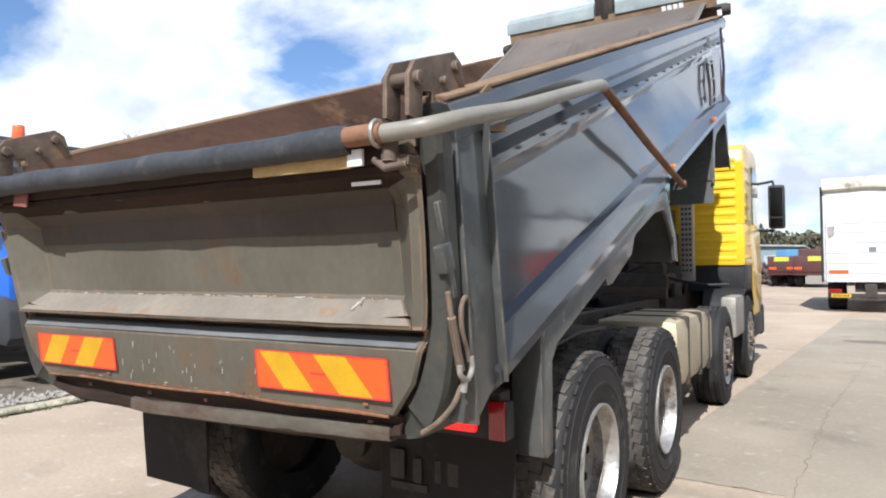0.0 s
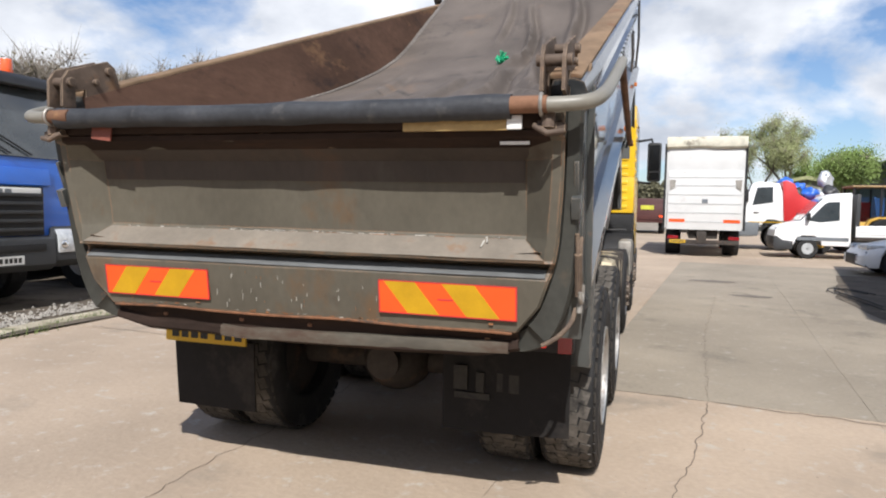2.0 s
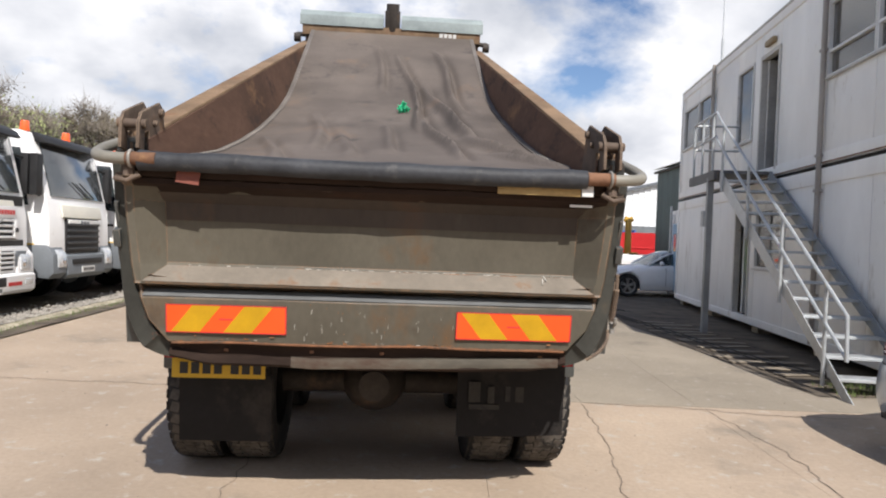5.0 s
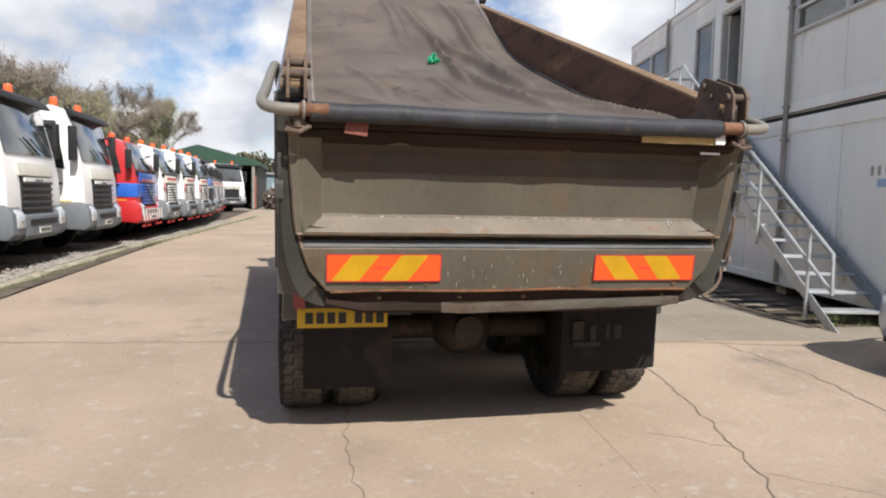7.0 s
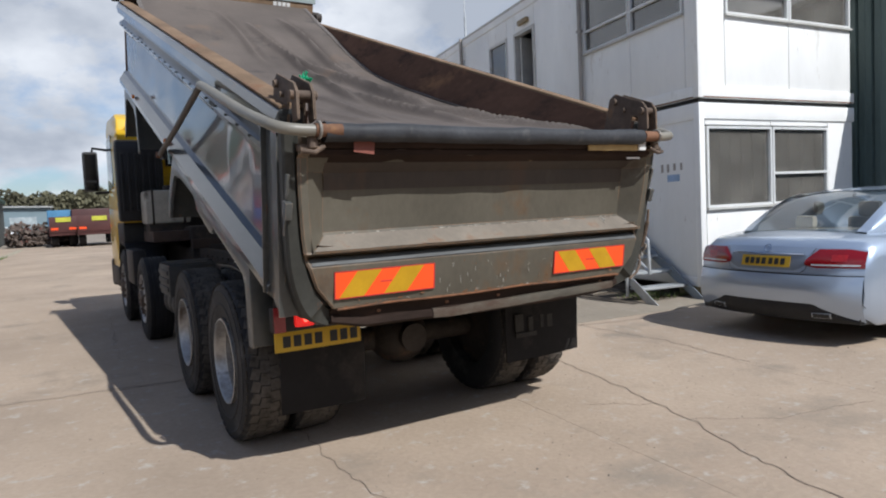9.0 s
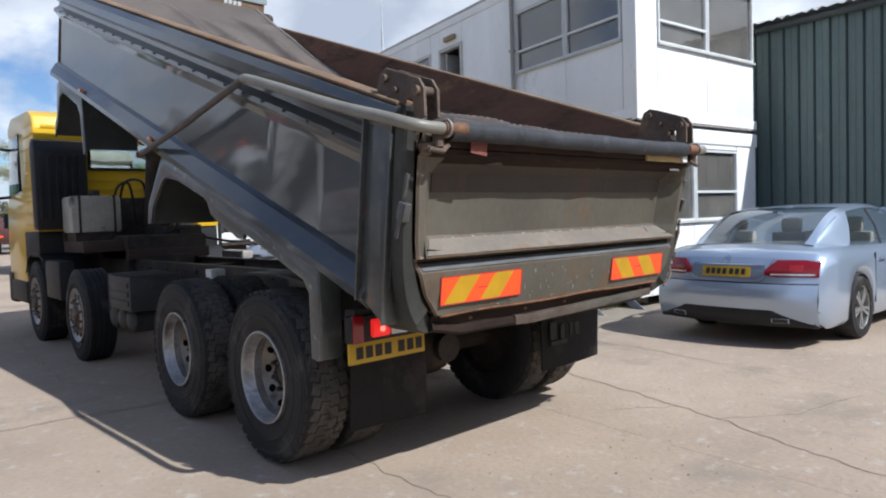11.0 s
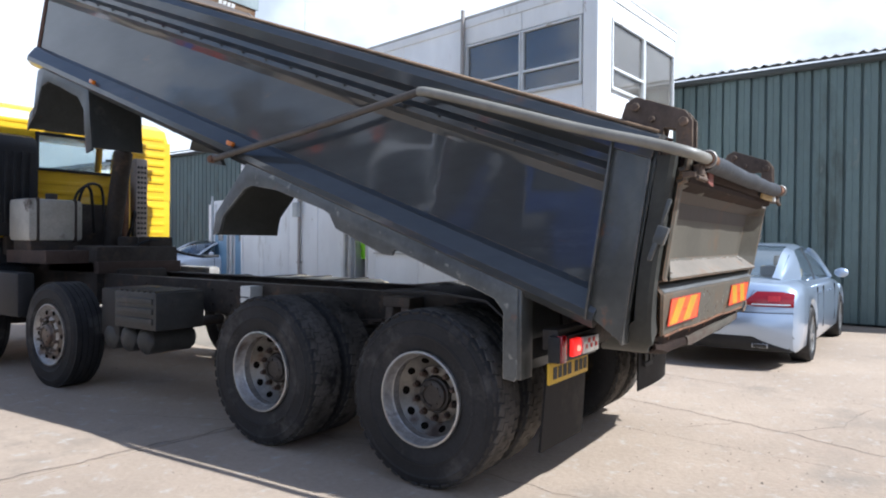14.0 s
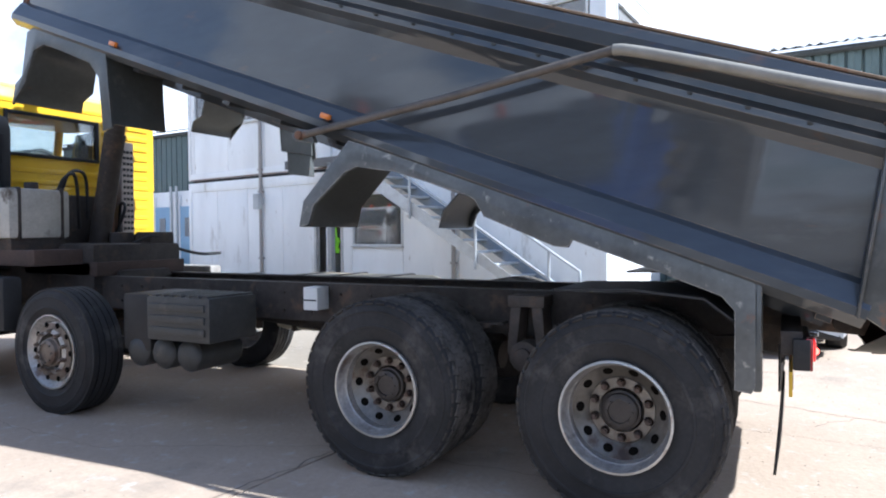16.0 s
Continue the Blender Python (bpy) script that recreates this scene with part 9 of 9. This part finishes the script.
# its cab is a short one: everything behind the door's front edge stands closer
for ob in rt.children_recursive:
    if ob.type == "MESH" and not ob.name.startswith(("tyre", "rim", "raised_front", "chassis", "disc")):
        for v in ob.data.vertices:
            if v.co.y < -0.85 and v.co.z > 1.15:
                v.co.y = -0.85 + (v.co.y + 0.85) * (0.46 if v.co.y > -2.2 else 1.0)
for k, (x, z, r, tall, mm) in enumerate(((6.72, 2.72, 0.34, 0.85, M_BLUE), (7.12, 2.62, 0.30, 0.75, M_BLUE), (7.5, 2.36, 0.36, 0.7, M_BLUE), (7.85, 2.30, 0.30, 0.8, M_GALV), (8.16, 2.92, 0.27, 1.35, M_GALV), (7.05, 2.32, 0.30, 0.8, M_GREYD), (8.3, 2.35, 0.34, 0.9, M_GREYD))):
    b = B(); bm_ball(b, (0, 0, 0), r, (1.0, 0.9, tall), 3)
    for v in b.verts:
        v.co += v.normal * (0.16 * noise.noise(v.co * 4 + Vector((k, 0, 0))) + 0.07 * noise.noise(v.co * 11 + Vector((k, 3, 0))))
    single("crushed_panel", b, mm, "crumpled coloured scrap panel in the red tipper", "scrap", "scrap in the red tipper", m=Matrix.Translation((x, 27.2 + 0.2 * math.sin(k * 2), z)))


def digger():
    t = thing("backhoe_loader", "faded yellow backhoe loader with a glazed cab", "digger", "", Matrix.Translation((9.2, 25.6, 0)))
    b = B(); bm_span(b, (-0.8, -0.7, 0.7), (0.9, 0.7, 1.25)); bm_span(b, (-2.0, -0.45, 0.7), (-0.8, 0.45, 1.45))
    part("chassis", b, M_DIGGER, t, bevel=0.05)
    b = B(); bm_span(b, (-0.65, -0.78, 2.55), (0.98, 0.78, 2.62))
    part("cab_roof", b, mat("faded_tan_roof", (0.36, 0.24, 0.12), 0.6), t, "faded tan cab roof", bevel=0.03)
    for y in (-0.98, 0.74):
        b = B(); bm_prism(b, [(-0.25, 1.05), (-0.10, 1.32), (0.2, 1.44), (0.75, 1.44), (1.05, 1.32), (1.2, 1.05), (1.1, 1.05), (0.98, 1.26), (0.72, 1.37), (0.22, 1.37), (-0.04, 1.26), (-0.15, 1.05)], "y", y, y + 0.24)
        part("fender", b, M_DIGGER, t, "yellow rear fender", bevel=0.01)
    for x in (-0.57, 0.34, 0.88):
        for y in (-0.68, 0.68):
            b = B(); bm_span(b, (x - 0.035, y - 0.035, 1.2), (x + 0.035, y + 0.035, 2.55))
            part("cab_pillar", b, M_BLACK, t)
    for y in (-0.66, 0.65):
        b = B(); bm_span(b, (-0.56, y, 1.25), (0.87, y + 0.01, 2.54))
        part("pane", b, G_CAB, t)
    for s in (-1, 1):
        for x, r in ((-1.7, 0.42), (0.5, 0.70)):
            ax = Matrix.Translation((x, s * 0.82, r)) @ Matrix.Rotation(radians(-90) * s, 4, "X")
            b = B(); bm_lathe(b, [(r * 0.5, -0.2), (r * 0.93, -0.2), (r, -0.14), (r, 0.14), (r * 0.93, 0.2), (r * 0.5, 0.2)], ax, 26, True)
            w = part("tyre", b, M_TYRE, t)
            b = B(); bm_lathe(b, [(r * 0.5, 0.12), (r * 0.3, 0.1), (0.0001, 0.1)], ax, 20)
            part("rim", b, M_DIGGER, w)
    b = B(); bm_tube(b, [(1.72, -0.2, 0.9), (1.72, -0.2, 2.2), (1.72, -0.2, 2.58), (1.70, -0.2, 2.66)], [0.17, 0.15, 0.16, 0.12], 8)
    bm_box(b, (1.60, -0.2, 2.70), (0.16, 0.2, 0.24), Matrix.Rotation(0.4, 4, "Y")); bm_box(b, (1.83, -0.2, 2.71), (0.15, 0.2, 0.22), Matrix.Rotation(-0.5, 4, "Y"))
    part("boom", b, M_DIGGER, t, "yellow boom")
    b = B(); bm_tube(b, [(1.25, 0, 0.9), (1.28, 0, 1.65)], 0.11, 8); bm_box(b, (1.9, 0, 0.95), (0.6, 0.6, 0.5))
    part("dipper", b, M_DIGGER, t, "yellow dipper and bucket", bevel=0.02)


digger()
M_BLUEFAR = mat("faded_blue_paint", (0.035, 0.10, 0.30), 0.5, vary=0.2)
# red trailer and red skip beyond, with blue sheeting
for k, (x, y, w, h, mm) in enumerate(((12.35, 28.5, 2.3, 2.2, M_RED), (12.0, 31.5, 2.4, 2.35, M_BLUEFAR))):
    b = B(); bm_prism(b, [(-w / 2 + 0.3, 0.3), (w / 2 - 0.3, 0.3), (w / 2, h), (w / 2 - 0.08, h), (w / 2 - 0.36, 0.4), (-w / 2 + 0.36, 0.4), (-w / 2 + 0.08, h), (-w / 2, h)], "y", -1, 1)
    t = thing("skip", "open topped steel skip", "skip", "skips by the digger", Matrix.Translation((x, y, 0)))
    shell = part("shell", b, mm, t, bevel=0.01)
    for y in (-0.97, 0.93):
        b = B(); bm_prism(b, [(-w / 2 + 0.32, 0.35), (w / 2 - 0.32, 0.35), (w / 2 - 0.06, h * 0.78), (w / 2 - 0.5, h - 0.05), (-w / 2 + 0.05, h - 0.05)], "y", y, y + 0.04)
        end = part("end_wall", b, mm, shell)
        b = B(); bm_span(b, (-w / 2 + 0.2, y - 0.03, h * 0.62), (w / 2 - 0.2, y + 0.07, h * 0.62 + 0.08))
        part("stiffener", b, mm, shell, bevel=0.01)
    b = B(); bm_span(b, (-w / 2 + 0.3, -1.02, 0.0), (w / 2 - 0.3, -0.9, 0.3)); bm_span(b, (-w / 2 + 0.3, 0.9, 0.0), (w / 2 - 0.3, 1.02, 0.3))
    part("skid", b, M_CHASSIS, t)


def recovery_truck(x, y, label, mm, w):
    t = thing("recovery_truck", label, "recovery truck", "trucks far across the yard", Matrix.Translation((x, y, 0)))
    b = B(); bm_span(b, (-w / 2, 0, 0.75), (w / 2, 7, 1.25))
    part("deck", b, mm, t, bevel=0.03)
    b = B(); bm_span(b, (-w / 2, -0.06, 0.95), (w / 2, 0.0, 1.95))
    part("tailboard", b, mm, t, bevel=0.02)
    b = B(); bm_span(b, (-0.42, -0.10, 1.62), (0.42, -0.062, 1.90))
    part("marker_panel", b, mat("lime_marker", (0.45, 0.45, 0.04), 0.5), t, "yellow-green marker panel")
    b = B(); bm_span(b, (-w / 2 + 0.1, -0.08, 1.12), (-w / 2 + 0.5, -0.06, 1.25)); bm_span(b, (w / 2 - 0.5, -0.08, 1.12), (w / 2 - 0.1, -0.06, 1.25))
    part("tail_lamp", b, M_ORANGE, t)
    b = B(); bm_prism(b, [(7.1, 0.7), (7.1, 2.5), (8.6, 2.5), (9.0, 1.5), (9.0, 0.7)], "x", -w / 2, w / 2)
    part("cab", b, mat("dull_blue", (0.06, 0.20, 0.36), 0.5) if w < 1.7 else mm, t, bevel=0.05)
    for s in (-1, 1):
        plain_wheel(t, s * (w / 2 - 0.3), 1.2, 0.45, 0.4, s); plain_wheel(t, s * (w / 2 - 0.2), 8.0, 0.45, 0.3, s)
    return t


M_REDDARK = mat("dull_red_paint", (0.065, 0.020, 0.018), 0.5, vary=0.2)
recovery_truck(-0.95, 44.5, "red recovery truck with blue cab seen from behind", M_REDDARK, 1.6)
recovery_truck(1.0, 43.0, "dull red low loader with a yellow marker panel", M_REDDARK, 2.5)
recovery_truck(5.4, 47.0, "dull red low loader parked across the yard", M_REDDARK, 2.5)

# scrap and clutter along the far side of the yard
rnd = random.Random(8)
b = B()
for k in range(700):
    x = rnd.uniform(-4.3, -0.2)
    sx = rnd.uniform(0.08, 0.45)
    bm_box(b, (x, 52 + rnd.uniform(-1.5, 1.5), rnd.uniform(0.1, 1.6) * rnd.random() + 0.15), (sx, rnd.uniform(0.1, 0.4), rnd.uniform(0.05, 0.25)), Euler((rnd.random(), rnd.random(), rnd.random() * 3)).to_matrix().to_4x4())
single("scrap_pile", b, mat("mixed_scrap", (0.10, 0.075, 0.06), 0.8, vary=0.5, vscale=1.5, spot=((0.22, 0.04, 0.03), 0.35, 0.9), spot2=((0.25, 0.26, 0.28), 0.3, 1.3)), "rusty mixed scrap heaped along the far side", "scrap", kind="stuff")

# ---- trees ----
def tree(x, y, h, spread, leaf, seed, n_leaf=1500, bare=0.4, size=0.16, label="", trunk_r=0.16):
    """A tapered trunk with forking limbs; small leaf clumps sit along the outer twigs, with gaps."""
    rnd = random.Random(seed)
    t = thing("tree", label or "budding broadleaf tree behind the yard", "tree", "trees round the yard", Matrix.Translation((x, y, 0)))
    b = B()
    tips = []

    def grow(p, d, length, r, depth):
        steps = 4
        pts, q, dd = [p.copy()], p.copy(), d.copy()
        for _ in range(steps):
            dd = (dd + Vector((rnd.gauss(0, 0.13), rnd.gauss(0, 0.13), rnd.gauss(0.03, 0.08)))).normalized()
            q = q + dd * length / steps
            pts.append(q.copy())
        bm_tube(b, pts, [r * (1 - 0.45 * i / steps) for i in range(steps + 1)], 5 if depth else 8, caps=False)
        if depth >= 4:
            tips.extend(pts[1:])
            return
        if depth >= 2:
            tips.extend(pts[2:])
        for k in range(3 if depth < 3 else 2):
            a = rnd.random() * 6.283
            tilt = rnd.uniform(0.35, 0.85) * spread
            side = Vector((math.cos(a), math.sin(a), 0))
            nd = (dd * math.cos(tilt) + side * math.sin(tilt)).normalized()
            grow(pts[rnd.choice((-1, -1, -2))], nd, length * rnd.uniform(0.6, 0.82), r * 0.52, depth + 1)

    grow(Vector((0, 0, -0.1)), Vector((rnd.gauss(0, 0.04), rnd.gauss(0, 0.04), 1)), h * 0.40, trunk_r, 0)
    part("trunk", b, M_BARK, t, "forking trunk and limbs", angle=80)
    verts, faces = [], []
    for k in range(n_leaf):
        p = rnd.choice(tips) + Vector((rnd.gauss(0, 0.36), rnd.gauss(0, 0.36), rnd.gauss(0, 0.30))) * (1.4 - 0.8 * bare)
        s = size * rnd.uniform(0.5, 1.3)
        m = Euler((rnd.random() * 6, rnd.random() * 6, rnd.random() * 6)).to_matrix()
        i = len(verts)
        for q in ((-s, -s * 0.6, 0), (s, -s * 0.6, 0.3 * s), (s, s * 0.6, 0), (-s, s * 0.6, -0.3 * s)):
            verts.append(p + m @ Vector(q))
        faces.append((i, i + 1, i + 2, i + 3))
    # fine twigs as slender slips round the limbs
    tv, tf = [], []
    for k in range(int(900 + 9000 * bare)):
        p = rnd.choice(tips)
        d = Vector((rnd.gauss(0, 1), rnd.gauss(0, 1), rnd.gauss(0.7, 0.8))).normalized() * rnd.uniform(0.3, 0.9)
        w = d.orthogonal().normalized() * 0.010
        q = p + Vector((rnd.gauss(0, 0.1), rnd.gauss(0, 0.1), rnd.gauss(0, 0.1)))
        i = len(tv)
        tv += [q - w, q + w, q + d]
        tf.append((i, i + 1, i + 2))
    me = bpy.data.meshes.new("twig_spray")
    me.from_pydata(tv, [], tf)
    me.materials.append(M_TWIG)
    tw = new("twig_spray", me)
    tw.parent = t
    tagged(tw, "fine bare twigs", kind="stuff")
    me = bpy.data.meshes.new("crown")
    me.from_pydata(verts, [], faces)
    me.materials.append(leaf)
    c = new("crown", me)
    c.parent = t
    return t


rnd = random.Random(21)
# hedge-row trees behind the lorries
for k, (x, y, h) in enumerate(((-15, 10, 5.0), (-16, 15, 5.6), (-15, 21, 6.0), (-17, 26, 7.4), (-14.5, 32, 7.6), (-16, 38, 8.4), (-14, 44, 8.6), (-15.5, 50, 9.2), (-12.5, 56, 8.6), (-15, 64, 9.4), (-18, 30, 7.0), (-18.5, 42, 8.0), (-17.5, 18, 6.4), (-18, 23, 7.2), (-16.5, 35, 7.6), (-17.5, 47, 8.6), (-17, 12, 6.0))):
    tree(x, y, h * 0.97, 0.95, (M_LEAF2, M_LEAF2, M_LEAF1)[k % 3], 30 + k, 7000 if k % 3 == 2 else 2600, 0.75, 0.040, "budding tree in the hedgerow behind the lorries", 0.13)
# trees beyond the vans
tree(12.2, 60, 8.8, 0.8, M_LEAF1, 71, 24000, 0.45, 0.040, "tall pale green tree beyond the parked vans", 0.24)
tree(9.8, 63, 7.6, 0.8, M_LEAF1, 74, 15000, 0.45, 0.040, "tall budding tree beyond the parked vans", 0.22)
tree(16.0, 58, 6.7, 1.0, M_LEAF3, 72, 30000, 0.2, 0.048, "dense green tree beyond the parked vans", 0.22)
tree(13.8, 66, 6.6, 1.0, M_LEAF3, 77, 20000, 0.2, 0.048, "dense green tree beyond the parked vans", 0.22)

# far woods and hedges as a rolling mass of leaf clumps
verts, faces = [], []
for k in range(150000):
    if k % 3 == 0:
        x, y, top = rnd.uniform(-90, 70), rnd.uniform(118, 140), 7.5
    elif k % 3 == 1:
        x, y = -17 - abs(rnd.gauss(0, 3)), rnd.uniform(5, 80)
        top = 4.2 + 0.055 * y
    else:
        x, y = rnd.uniform(-70, 60), rnd.uniform(96, 104)
        top = 4.6 if x > 6 else 6.9
    top *= 0.72 + 0.5 * noise.noise((x * 0.12, y * 0.12, 3)) + 0.22 * noise.noise((x * 0.5, y * 0.5, 1))
    z = top * (1 - rnd.random() ** 2.2)
    s = rnd.uniform(0.05, 0.14) if k % 3 == 1 else rnd.uniform(0.12, 0.28)
    m = Euler((rnd.random() * 6, rnd.random() * 6, rnd.random() * 6)).to_matrix()
    i = len(verts)
    p = Vector((x, y, z))
    for q in ((-s, -s * 0.7, 0), (s, -s * 0.7, 0.3 * s), (s, s * 0.7, 0), (-s, s * 0.7, -0.3 * s)):
        verts.append(p + m @ Vector(q))
    faces.append((i, i + 1, i + 2, i + 3))
me = bpy.data.meshes.new("far_woods")
me.from_pydata(verts, [], faces)
me.materials.append(mat("far_leaf", (0.125, 0.118, 0.068), 0.8, vary=0.4, vscale=0.15, fine=2, bump=0))
tagged(new("far_woods", me), "far hedges and woods round the yard", "woods", kind="stuff")
b = B()
bm_grid(b, [[(x, 150 + 20 * math.sin(x * 0.02), z * (1 + 0.25 * noise.noise((x * 0.03, 0, 0)))) for x in np.linspace(-260, 260, 60)] for z in (-1, 3.2, 4.6)])
single("far_bank", b, mat("far_bank", (0.10, 0.115, 0.06), 0.9, vary=0.3, vscale=0.1, bump=0), "far wooded bank on the horizon", "hill", kind="structure")
